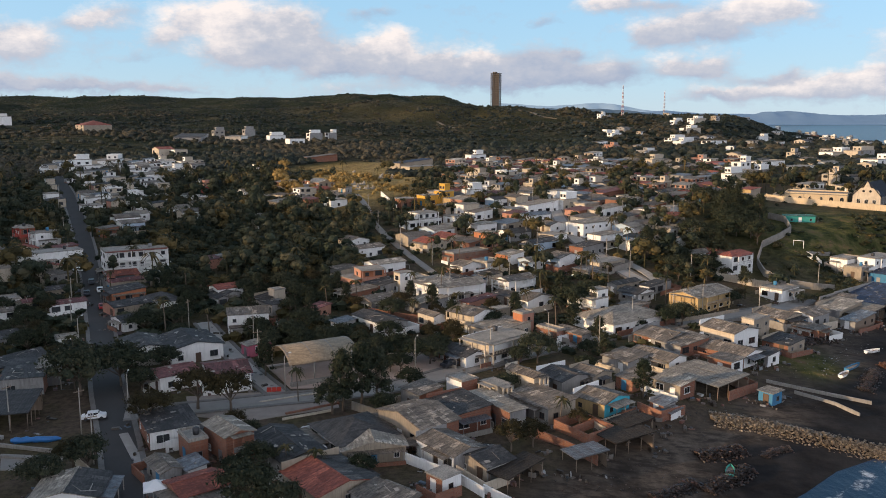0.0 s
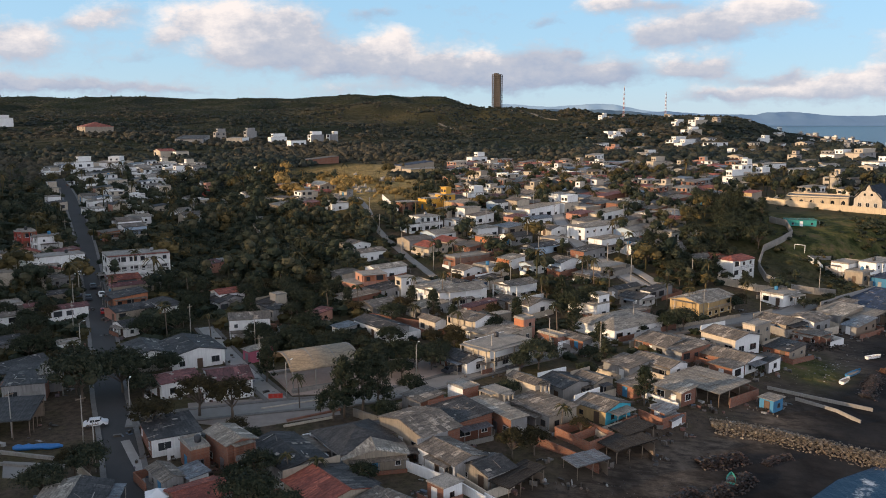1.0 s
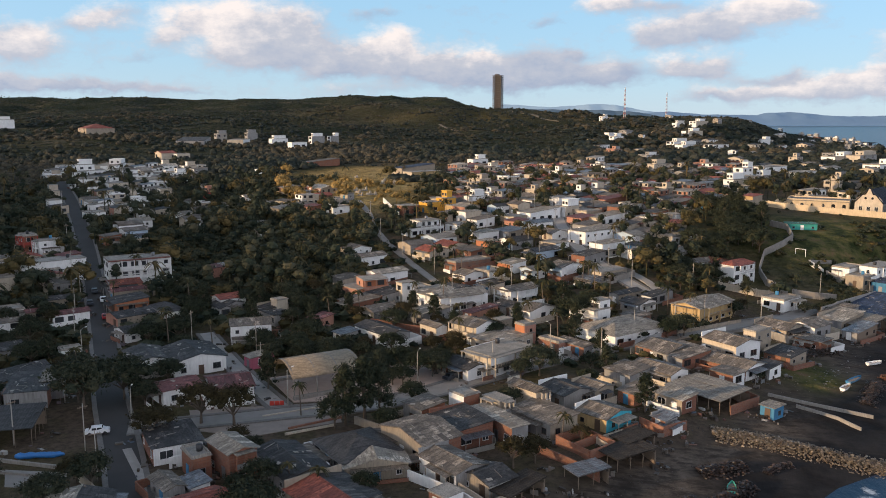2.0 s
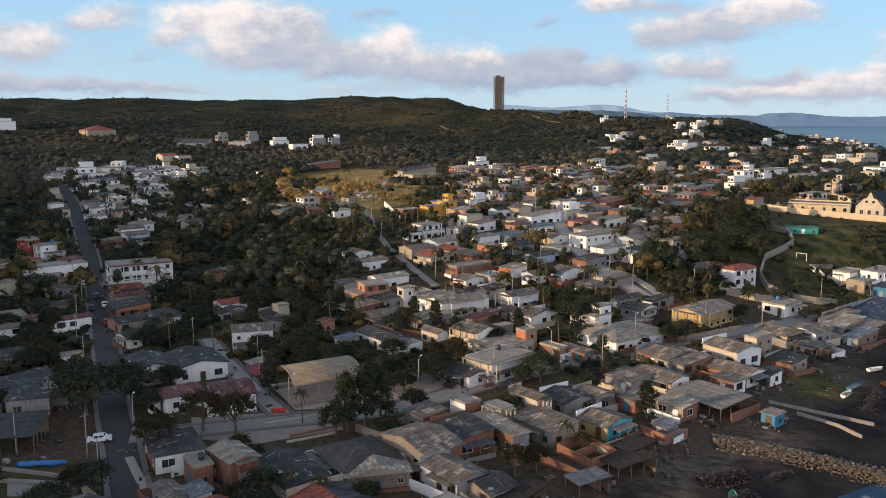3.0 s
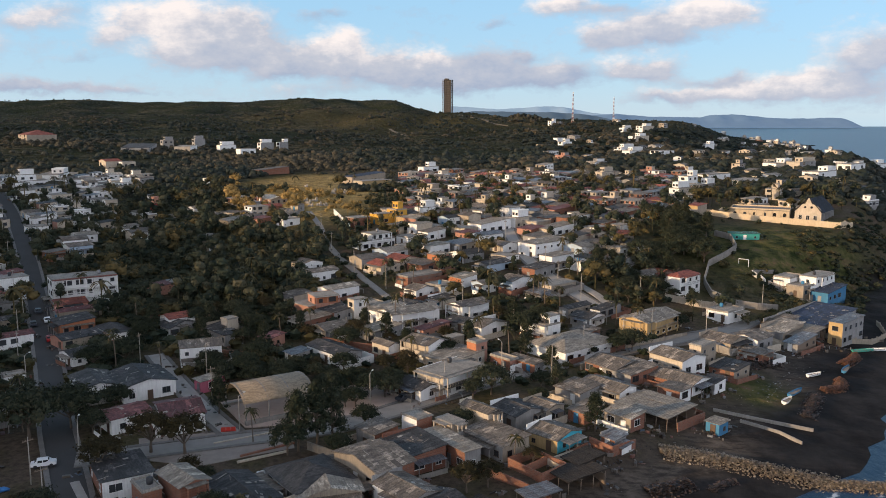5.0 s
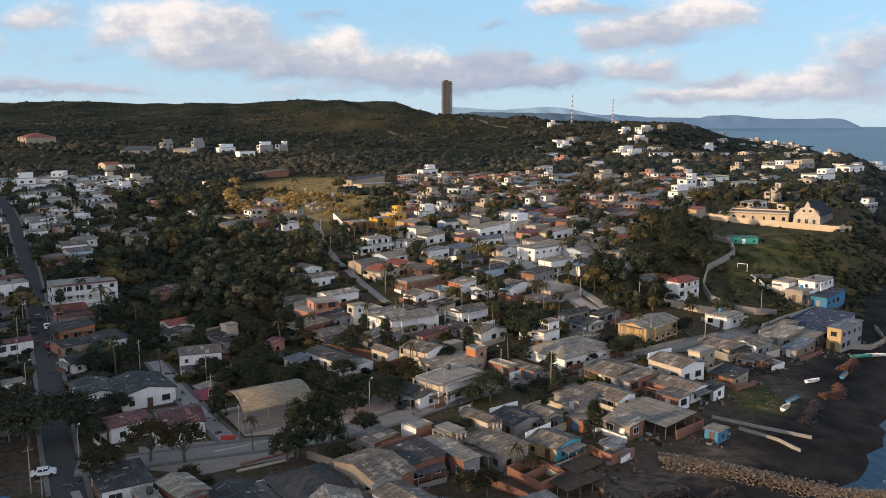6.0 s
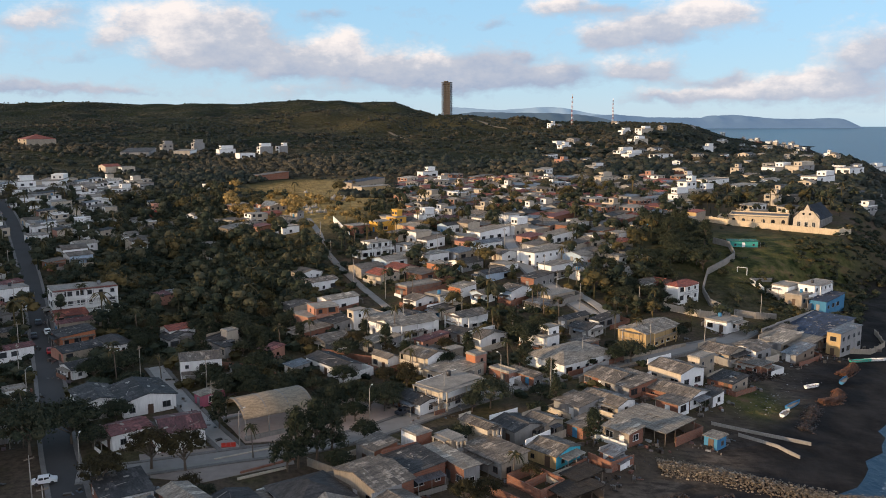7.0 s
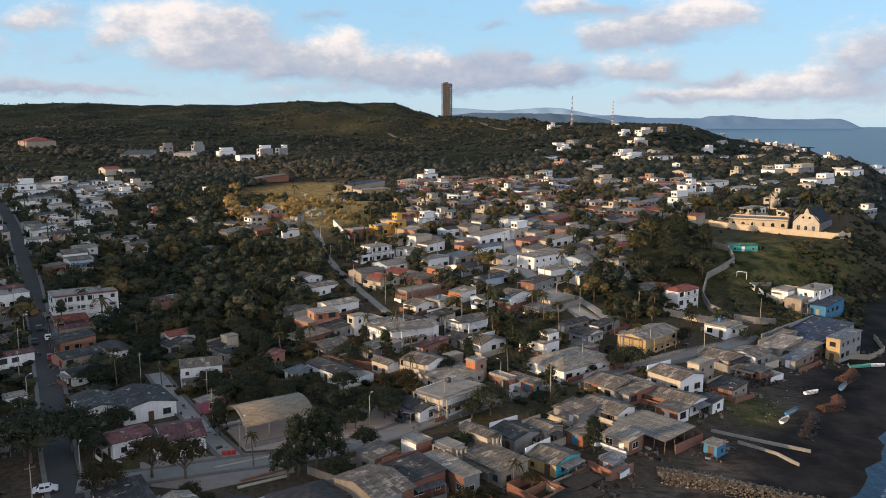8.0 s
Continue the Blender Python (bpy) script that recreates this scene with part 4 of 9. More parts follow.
        part("upper_storey", bm, MATS[wall], thing)
        for k in (0.25, 0.75):
            m = pose((a[0] + (a[1] - a[0]) * k) * w, b[0] * d, h + 0.9)
            shared("window", glazed_mesh(1.2, 1.1, GREY), thing, m)
    openings(thing, w, d, h, rnd, few, ("front", "right") if few else ("front", "right", "left"))
    if not few and ((h > 7.2 and w > 9) or (h > 4.7 and w > 13)):
        storeys = 3 if h > 8.6 else 2
        for s in range(1, storeys):
            bm = bmesh.new()
            box(bm, -w / 2, w / 2, -d / 2 - 1.5, -d / 2 - 0.01, s * h / storeys - 0.16, s * h / storeys)
            slab = part("balcony", bm, MATS[wall], thing)
            bm = bmesh.new()
            for k in (0.55, 0.95):
                tube(bm, [(-w / 2, -d / 2 - 1.45, s * h / storeys + k), (w / 2, -d / 2 - 1.45, s * h / storeys + k)], [0.04, 0.04], 5)
            part("railing", bm, WHITE, slab)
        n = int(w / 3.2)
        for k in range(n + 1):
            shared("column", kept(("column", round(h, 1), wall), lambda b: box(b, -0.13, 0.13, -0.13, 0.13, -1.5, h), [MATS[wall]]), thing, pose(-w / 2 + 0.15 + (w - 0.3) * k / n, -d / 2 - 1.35, 0))
        bm = bmesh.new()
        box(bm, -w / 2, w / 2, -d / 2 - 1.6, -d / 2 - 0.02, h, h + 0.16)
        part("eave", bm, MATS["RED_SHEET"], thing)
    if few and y < 345 and rnd.random() < 0.5 and min(w, d) > 4.5:
        porch(thing, w, d, h, rnd.choice((0, 90)), rnd, rnd.choice((ASBESTOS, PALE_SHEET, ASBESTOS, MAROON)))
    if not few:
        if roof == "flat" and roof_mat == "SLAB" and rnd.random() < 0.5 and w > 5:
            bm = bmesh.new()
            cx, cy = rnd.uniform(-0.3, 0.3) * w, rnd.uniform(-0.2, 0.3) * d
            tube(bm, [(cx, cy, h + 0.16), (cx, cy, h + 0.5), (cx, cy, h + 1.2), (cx, cy, h + 1.35)], [0.5, 0.55, 0.55, 0.25], 12)
            part("water_tank", bm, rnd.choice((STEEL, DARK_PLASTIC, BLUE)), thing, "round water tank on the roof")
        for turn in (0, 90, 180, -90):
            if rnd.random() < 0.36 and min(w, d) > 4.5:
                porch(thing, w, d, h, turn, rnd, rnd.choice((ASBESTOS, DARK_SHEET, ZINC, PALE_SHEET, ASBESTOS)))
        if h > 4.3 and w > 4.5:
            turns = [(0, w, d / 2), (90, d, w / 2)]
            for turn, run, reach in turns:
                if rnd.random() > 0.6:
                    continue
                m = pose(0, 0, 0, 0, 0, turn) @ pose(0, -reach, 0)
                run = run * rnd.choice((1.0, 0.7))
                bm = bmesh.new()
                box(bm, -run / 2, run / 2, -1.25, -0.02, h / 2 - 0.14, h / 2)
                slab = part("balcony", bm, MATS[wall], thing)
                slab.matrix_local = m
                bm = bmesh.new()
                if rnd.random() < 0.5:
                    box(bm, -run / 2, run / 2, -1.25, -1.15, h / 2, h / 2 + 0.85)
                else:
                    for i in range(int(run / 0.5) + 1):
                        xx = -run / 2 + 0.03 + (run - 0.06) * i / int(run / 0.5)
                        box(bm, xx - 0.025, xx + 0.025, -1.22, -1.17, h / 2, h / 2 + 0.85)
                    box(bm, -run / 2, run / 2, -1.24, -1.15, h / 2 + 0.85, h / 2 + 0.93)
                rail = part("railing", bm, rnd.choice((WHITE, MATS[wall], GREY)), thing)
                rail.matrix_local = m
                for k in (-0.48, 0.0, 0.48):
                    shared("column", kept(("column", round(h, 1), wall), lambda b: box(b, -0.12, 0.12, -0.12, 0.12, -1.5, h + 0.02), [MATS[wall]]), thing, m @ pose(k * run, -1.1, 0))
                bm = bmesh.new()
                box(bm, -run / 2 - 0.1, run / 2 + 0.1, -1.45, -0.02, h - 0.1, h + 0.02)
                eave = part("eave", bm, MATS[roof_mat], thing)
                eave.matrix_local = m
    return thing


LOOSE = material("boards_and_stones", lambda t, s: (t.links.new(ramp(t, island_random(t), (0.0, (0.05, 0.04, 0.03)), (0.5, (0.2, 0.16, 0.12)), (1.0, (0.42, 0.38, 0.33))), s.inputs["Base Color"]), None)[1])
DARK_PLASTIC = plain("black_plastic", (0.03, 0.03, 0.033), 0.5)


def strip(name, label, points, width, mat, lift=0.1, kerb=True, category="road"):
    """A street along points on the ground, with raised kerbs."""
    pts = []
    for (ax, ay), (bx, by) in zip(points, points[1:]):
        n = max(1, int(math.hypot(bx - ax, by - ay) / 4))
        pts += [(ax + (bx - ax) * i / n, ay + (by - ay) * i / n) for i in range(n)]
    pts.append(points[-1])
    for _ in range(3):
        pts = [pts[0]] + [((a[0] + 2 * b[0] + c[0]) / 4, (a[1] + 2 * b[1] + c[1]) / 4) for a, b, c in zip(pts, pts[1:], pts[2:])] + [pts[-1]]
    bm, kb = bmesh.new(), bmesh.new()
    rows, krows = [], []
    for i, (px, py) in enumerate(pts):
        a, b = pts[max(i - 1, 0)], pts[min(i + 1, len(pts) - 1)]
        t = Vector((b[0] - a[0], b[1] - a[1], 0)).normalized()
        s = Vector((t.y, -t.x, 0))
        zc = max(on_ground(px + s.x * k * width / 2, py + s.y * k * width / 2) for k in (-1, 0, 1)) + lift
        rows.append([bm.verts.new((px + s.x * k * width / 2, py + s.y * k * width / 2, zz)) for k, zz in ((-1.02, zc - 1.5), (-1, zc), (0, zc + 0.04), (1, zc), (1.02, zc - 1.5))])
        krows.append([[kb.verts.new((px + s.x * k * (width / 2 + e), py + s.y * k * (width / 2 + e), zc + zz)) for e, zz in ((0, 0), (0, 0.16), (0.9, 0.16), (0.9, -1.4))] for k in (-1, 1)])
        if i % 2 == 0:
            FOOT.append((px, py, width / 2 + 1.3))
    for r0, r1 in zip(rows, rows[1:]):
        for k in range(4):
            bm.faces.new((r0[k], r1[k], r1[k + 1], r0[k + 1]))
    for r0, r1 in zip(krows, krows[1:]):
        for q in (0, 1):
            for k in range(3):
                kb.faces.new((r0[q][k], r1[q][k], r1[q][k + 1], r0[q][k + 1]))
    fix_normals(bm)
    road = tagged(part(name, bm, mat, None), label, category, kind="structure")
    if kerb:
        fix_normals(kb)
        part("kerb", kb, KERB, road)
    else:
        kb.free()
    return road


KERB = paint("pale_kerb_concrete", (0.19, 0.175, 0.16), 0.5)


def wall_run(label, points, h, mat, thick=0.22, posts=0.0, kind="yard_wall"):
    """A free-standing wall along points, following the ground."""
    thing = new(kind)
    ax, ay = points[0]
    thing.matrix_world = pose(ax, ay, on_ground(ax, ay))
    tagged(thing, label, "wall")
    base = on_ground(ax, ay)
    bm = bmesh.new()
    for (px, py), (qx, qy) in zip(points, points[1:]):
        n = max(1, int(math.hypot(qx - px, qy - py) / 4.0))
        for i in range(n):
            a = Vector((px + (qx - px) * i / n, py + (qy - py) * i / n, 0))
            b = Vector((px + (qx - px) * (i + 1) / n, py + (qy - py) * (i + 1) / n, 0))
            s = (b - a).normalized().cross(Vector((0, 0, 1))) * thick / 2
            za, zb = on_ground(a.x, a.y) - base, on_ground(b.x, b.y) - base
            o = Vector((ax, ay, 0))
            ring = lambda p, zz: [p - o - s + Vector((0, 0, zz - 0.8)), p - o + s + Vector((0, 0, zz - 0.8)), p - o + s + Vector((0, 0, zz + h)), p - o - s + Vector((0, 0, zz + h))]
            va, vb = [bm.verts.new(p) for p in ring(a, za)], [bm.verts.new(p) for p in ring(b, zb)]
            for k in range(4):
                bm.faces.new((va[k], va[(k + 1) % 4], vb[(k + 1) % 4], vb[k]))
            bm.faces.new(va[::-1])
            bm.faces.new(vb)
            if posts:
                c = a - o
                shared("post", kept(("post", "wall", round(h + posts, 2), mat.name), lambda b: box(b, -0.17, 0.17, -0.17, 0.17, -0.6, h + posts), [mat]), thing, pose(c.x, c.y, za))
    part("wall_panel", bm, mat, thing)
    return thing


def lump(rs, centre, radius, flat, rings=4, sides=8):
    """A knobbly dome-like body inside a lobe of leaves."""
    v, f = [], []
    for i in range(rings + 1):
        a = -0.9 + (math.pi / 2 + 0.9) * i / rings
        for k in range(sides):
            t = (k + 0.5 * (i % 2)) * math.tau / sides
            r = radius * (0.78 + 0.34 * rs.rand())
            v.append((centre[0] + r * math.cos(a) * math.cos(t), centre[1] + r * math.cos(a) * math.sin(t), centre[2] + r * flat * math.sin(a)))
    for i in range(rings):
        for k in range(sides):
            f.append((i * sides + k, i * sides + (k + 1) % sides, (i + 1) * sides + (k + 1) % sides, (i + 1) * sides + k))
    return np.array(v), np.array(f)


def crown_arrays(seed, lobes, count, size, lift=0.35, body=0.7, rings=4, sides=8):
    """Many small leaf sprays round the lobes of a crown, over knobbly bodies; each lobe is x, y, z, radius, flattening."""
    rs = np.random.RandomState(seed)
    weights = np.array([l[3] ** 2 for l in lobes])
    pick = rs.choice(len(lobes), count, p=weights / weights.sum())
    L = np.array(lobes)[pick]
    d = rs.normal(size=(count, 3))
    d /= np.linalg.norm(d, axis=1)[:, None]
    d[:, 2] = np.where(d[:, 2] < -0.45, -d[:, 2] * 0.6, d[:, 2])
    r = L[:, 3] * (0.5 + 0.8 * rs.rand(count))
    c = L[:, :3] + d * r[:, None] * np.stack([np.ones(count), np.ones(count), L[:, 4]], 1)
    n = d + 0.7 * rs.normal(size=(count, 3)) + np.array((0, 0, lift))
    n /= np.linalg.norm(n, axis=1)[:, None]
    u = np.cross(n, rs.normal(size=(count, 3)))
    u /= np.linalg.norm(u, axis=1)[:, None]
    v = np.cross(n, u)
    s = size * (0.5 + 0.9 * rs.rand(count))[:, None]
    k = (0.28 + 0.35 * rs.rand(count))[:, None]
    verts = [np.stack([c - u * s, c - v * s * k + n * s * 0.12, c + u * s, c + v * s * k + n * s * 0.12], 1).reshape(-1, 3)]
    faces = [np.arange(count * 4).reshape(-1, 4)]
    total = count * 4
    if body:
        for l in lobes:
            lv, lf = lump(rs, l[:3], l[3] * body, l[4], rings, sides)
            verts.append(lv)
            faces.append(lf + total)
            total += len(lv)
    return np.concatenate(verts), np.concatenate(faces)


def crown_mesh(name, seed, lobes, count, size, mat):
    v, f = crown_arrays(seed, lobes, count, size, 0.35, 0.52)
    return mesh_from(name, v, f, [mat])


def make_tree(name, label, seed, height, spread, mat, leaves=750, leaf=0.42, lobes=9):
    """A broad tree: tapered trunk, limbs and a crown of sprays."""
    rnd = random.Random(seed)
    thing = tagged(new(name), label, "tree")
    bm = bmesh.new()
    fork = height * 0.3
    tube(bm, [(0, 0, -0.6), (0.05, 0, fork * 0.5), (0.1, 0.05, fork), (0.05, 0.1, height * 0.72)], [0.26, 0.2, 0.16, 0.05], 7)
    balls = []
    for i in range(lobes):
        a = i * 2.4 + rnd.uniform(-0.4, 0.4)
        rr = spread * (0.2 + 0.6 * math.sqrt((i + 0.5) / lobes)) * rnd.uniform(0.8, 1.1)
        zz = height * (0.86 - 0.36 * (rr / spread) ** 1.5) * rnd.uniform(0.86, 1.04)
        if height > 9:
            zz = height * (0.26 + 0.7 * (i + 0.5) / lobes)
            rr = spread * (1.12 - zz / height) * rnd.uniform(0.5, 1.15)
        tip = (rr * math.cos(a), rr * math.sin(a), zz)
        if i % 2:
            tube(bm, [(0.08, 0.04, fork * rnd.uniform(0.75, 1.1)), (tip[0] * 0.5, tip[1] * 0.5, (fork + zz) * 0.52), tip], [0.11, 0.07, 0.02], 5)
        balls.append((*tip, spread * rnd.uniform(0.2, 0.38), rnd.uniform(0.6, 0.95)))
    balls.append((0, 0, height * 0.78, spread * 0.45, 0.6))
    part("trunk", bm, BARK, thing)
    shared("crown", crown_mesh("crown", seed, balls, leaves, leaf, mat), thing, Matrix())
    return thing


def make_palm(seed, height):
    rnd = random.Random(seed)
    thing = tagged(new("palm_tree"), "tall coconut palm with drooping dry-tipped fronds", "palm")
    bm = bmesh.new()
    lean = rnd.uniform(-0.6, 0.6)
    top = Vector((lean, lean * 0.4, height))
    tube(bm, [(0, 0, -0.5), (lean * 0.25, 0, height * 0.35), (lean * 0.6, lean * 0.2, height * 0.7), top], [0.2, 0.15, 0.12, 0.11], 7)
    part("trunk", bm, BARK, thing)
    bm = bmesh.new()
    for i in range(17):
        a = i * 2.4 + rnd.uniform(-0.3, 0.3)
        up = rnd.uniform(-0.25, 0.95)
        length = rnd.uniform(2.3, 3.2)
        out = Vector((math.cos(a), math.sin(a), 0))
        side = Vector((-math.sin(a), math.cos(a), 0))
        prev = None
        for k in range(7):
            f = k / 6
            mid = top + out * length * f * (1 - 0.12 * f) + Vector((0, 0, length * (up * f - (0.75 + 0.35 * up) * f * f)))
            wide = 0.38 * (1 - f * 0.85) * (0.5 if k == 0 else 1)
            row = [bm.verts.new(mid + side * wide - Vector((0, 0, wide * 0.55))), bm.verts.new(mid), bm.verts.new(mid - side * wide - Vector((0, 0, wide * 0.55)))]
            if prev and not (k % 2 == 0 and rnd.random() < 0.15):
                bm.faces.new((prev[0], prev[1], row[1], row[0]))
                bm.faces.new((prev[1], prev[2], row[2], row[1]))
            prev = row
    part("crown", bm, PALM, thing)
    return thing


def make_pole(height, lamp):
    thing = tagged(new("utility_pole"), "grey concrete utility pole with crossarm and insulators" if not lamp else "concrete street lamp pole with a curved arm", "pole")
    bm = bmesh.new()
    tube(bm, [(0, 0, -0.5), (0, 0, height * 0.5), (0, 0, height)], [0.12, 0.1, 0.07], 8)
    part("shaft", bm, POLE, thing)
    bm = bmesh.new()
    if lamp:
        tube(bm, [(0, 0, height - 0.4), (0.6, 0, height + 0.2), (1.6, 0, height + 0.3)], [0.05, 0.045, 0.04], 6)
        part("arm", bm, STEEL, thing)
        bm = bmesh.new()
        box(bm, 1.4, 2.0, -0.12, 0.12, height + 0.2, height + 0.34)
        part("lamp_head", bm, WHITE, thing)
    else:
        box(bm, -0.9, 0.9, -0.06, 0.06, height - 0.75, height - 0.62)
        for xx in (-0.8, -0.4, 0.4, 0.8):
            tube(bm, [(xx, 0, height - 0.62), (xx, 0, height - 0.4)], [0.05, 0.04], 6)
        part("crossarm", bm, WOOD, thing)
    return thing


def make_car(body_mat, label):
    thing = tagged(new("car"), label, "car")
    bm = bmesh.new()
    side = [(-2.1, 0.35), (-2.1, 0.75), (-1.95, 0.9), (-1.45, 0.95), (-0.95, 1.42), (0.75, 1.45), (1.35, 0.98), (2.0, 0.88), (2.12, 0.7), (2.12, 0.35)]
    rows = [[bm.verts.new((px, yy * (0.86 if pz > 1.2 else 1), pz)) for px, pz in side] for yy in (-0.84, 0.84)]
    n = len(side)
    for i in range(n):
        bm.faces.new((rows[0][i], rows[0][(i + 1) % n], rows[1][(i + 1) % n], rows[1][i]))
    bm.faces.new(rows[0][::-1])
    bm.faces.new(rows[1])
    fix_normals(bm)
    part("body", bm, body_mat, thing)
    bm = bmesh.new()
    for yy in (-0.8, 0.8):
        s = 1 if yy > 0 else -1
        for xs in ((-0.9, -0.1, -0.85, -0.15), (0.0, 1.05, 0.02, 0.72)):
            bm = bmesh.new()
            v = [bm.verts.new(p) for p in ((xs[0], yy * 1.045, 0.98), (xs[1], yy * 1.045, 0.98), (xs[3], yy * 0.93, 1.37), (xs[2], yy * 0.93, 1.37))]
            bm.faces.new(v if s < 0 else v[::-1])
            part("side_window", bm, GLASS, thing)
    for xa, xb in ((-1.43, -1.0), (1.32, 0.8)):
        bm = bmesh.new()
        v = [bm.verts.new(p) for p in ((xa * 1.01, -0.7, 0.99), (xa * 1.01, 0.7, 0.99), (xb * 1.02, 0.62, 1.4), (xb * 1.02, -0.62, 1.4))]
        bm.faces.new(v if xa < 0 else v[::-1])
        part("windscreen", bm, GLASS, thing)
    for xx in (-1.3, 1.3):
        for yy in (-0.78, 0.78):
            bm = bmesh.new()
            tube(bm, [(xx, yy - 0.1, 0.32), (xx, yy + 0.1, 0.32)], [0.32, 0.32], 14)
            part("wheel", bm, DARK_PLASTIC, thing)
    return thing

# ---- streets ----
PALE_ROAD = plain("pale_worn_asphalt", (0.25, 0.23, 0.21), 0.9, 0, 0.35, 0.35)
strip("road", "worn grey asphalt street running inland between houses", [(-38, 99), (-45.3, 115), (-56, 139.5), (-67, 163), (-82, 198.6), (-95.5, 229), (-111.7, 264.5), (-128, 299.8), (-148, 341), (-179, 404), (-212, 466)], 5.4, ROAD, 0.12)
strip("road", "worn grey street along the plaza and the shore houses", [(-58.5, 149.2), (-43, 153.6), (-31, 157.6), (-16, 161), (-5.6, 167.2), (7, 178.6), (19.3, 188.2), (35.7, 199.4), (57, 210.4), (76.5, 219.7), (98, 234.7), (108, 246)], 5.6, PALE_ROAD, 0.12)
CONCRETE_ROAD = plain("pale_concrete_paving", (0.34, 0.32, 0.295), 0.9, 0, 0.3, 0.5)
strip("pavement", "pale concrete lane beside the plaza", [(-62, 214), (-50, 191), (-39.3, 171.5), (-32.5, 160.5)], 3.6, CONCRETE_ROAD, 0.14, True, "lane")
strip("road", "steep grey street climbing through the town", [(49.4, 380), (46.4, 343), (46.7, 316), (48.4, 297), (51.8, 283.4), (55, 268), (61, 250)], 4.6, CONCRETE_ROAD, 0.15)
strip("road", "narrow pale dirt lane on the spur", [(-41, 400), (-32.7, 363.4), (-27.8, 331), (-20.7, 306.8), (-11.7, 283.3), (-2, 260.4)], 2.5, PALE_ROAD, 0.15, False)
strip("road", "curved grey lane behind the hall", [(60, 272), (64.5, 262), (64.9, 251), (67, 238), (74, 228)], 3.0, CONCRETE_ROAD, 0.15, False)
DIRT_TRACK = plain("dusty_dirt_track", (0.15, 0.125, 0.09), 0.95, 0, 0.4, 0.1)
strip("road", "pale dirt track on the far hill", [(95, 1276), (113, 1219), (131, 1152), (152, 1148)], 5.0, DIRT_TRACK, 0.4, False)
strip("road", "short pale dirt track on the scrubby hillside", [(-7, 1096), (2, 1072), (14, 1020)], 4.0, DIRT_TRACK, 0.4, False)

# the plaza
PAVING = plain("reddish_plaza_paving", (0.42, 0.325, 0.275), 0.9, 0, 0.25, 0.6)
bm = bmesh.new()
pts = [(-38.5, 179), (-30.5, 163.5), (-16, 165), (-6, 171.5), (3, 180), (-6, 189), (-22, 186.5)]
top = [bm.verts.new((px, py, on_ground(px, py) + 0.16)) for px, py in pts]
low = [bm.verts.new((px, py, on_ground(px, py) - 1)) for px, py in pts]
bm.faces.new(top)
for i in range(len(pts)):
    bm.faces.new((low[i], low[(i + 1) % len(pts)], top[(i + 1) % len(pts)], top[i]))
fix_normals(bm)
tagged(part("pavement", bm, PAVING, None), "reddish paved plaza round the sports court", "plaza", kind="structure")

strip("pavement", "broken pale pavement along the street", [(-55.2, 139.8), (-49.9, 130.4), (-44.6, 121.4), (-40.7, 115.2)], 1.5, CONCRETE_ROAD, 0.2, False, "pavement")
bm = bmesh.new()
pts = [(-72.0, 131.3), (-61.3, 130.1), (-59.3, 124.0), (-68.9, 125.0)]
top = [bm.verts.new((px, py, on_ground(px, py) + 0.12)) for px, py in pts]
low = [bm.verts.new((px, py, on_ground(px, py) - 1)) for px, py in pts]
bm.faces.new(top)
for i in range(len(pts)):
    bm.faces.new((low[i], low[(i + 1) % len(pts)], top[(i + 1) % len(pts)], top[i]))
fix_normals(bm)
tagged(part("pavement", bm, PALE_ROAD, None), "grey paved yard beside the street", "yard", kind="structure")


bm = bmesh.new()
pts = [(-50.1, 159.0), (-40.5, 160.7), (-31.9, 162.1), (-21.9, 163.2), (-19.5, 152.8), (-27.4, 149.4), (-34.9, 145.6), (-46.4, 148.5)]
top = [bm.verts.new((px, py, on_ground(px, py) + 0.1)) for px, py in pts]
low = [bm.verts.new((px, py, on_ground(px, py) - 1)) for px, py in pts]
bm.faces.new(top)
for i in range(len(pts)):
    bm.faces.new((low[i], low[(i + 1) % len(pts)], top[(i + 1) % len(pts)], top[i]))
fix_normals(bm)
tagged(part("pavement", bm, plain("dusty_paving", (0.27, 0.225, 0.195), 0.92, 0, 0.4, 0.4), None), "dusty paved strip before the plaza", "pavement", kind="structure")


def canopy_tent(x, y, yaw):
    thing = tagged(new("canopy_tent"), "small white pyramid canopy tent on thin steel poles", "tent")
    thing.matrix_world = pose(x, y, on_ground(x, y), 0, 0, yaw)
    FOOT.append((x, y, 2.2))
    bm = bmesh.new()
    ring = [[bm.verts.new((sx * r, sy * r, zz)) for sx, sy in ((-1, -1), (1, -1), (1, 1), (-1, 1))] for r, zz in ((1.65, 2.05), (1.65, 2.3), (0.8, 2.72), (0.12, 3.2))]
    for r0, r1 in zip(ring, ring[1:]):
        for i in range(4):
            bm.faces.new((r0[i], r0[(i + 1) % 4], r1[(i + 1) % 4], r1[i]))
    bm.faces.new(ring[-1])
    part("canopy", bm, plain("white_canvas", (0.72, 0.72, 0.73), 0.8, 0, 0.08), thing)
    for sx in (-1.6, 1.6):
        for sy in (-1.6, 1.6):
            bm = bmesh.new()
            tube(bm, [(sx, sy, -0.3), (sx, sy, 2.1)], [0.035, 0.035], 6)
            part("pole", bm, STEEL, thing)
    return thing


canopy_tent(-41.1, 114.4, 20)

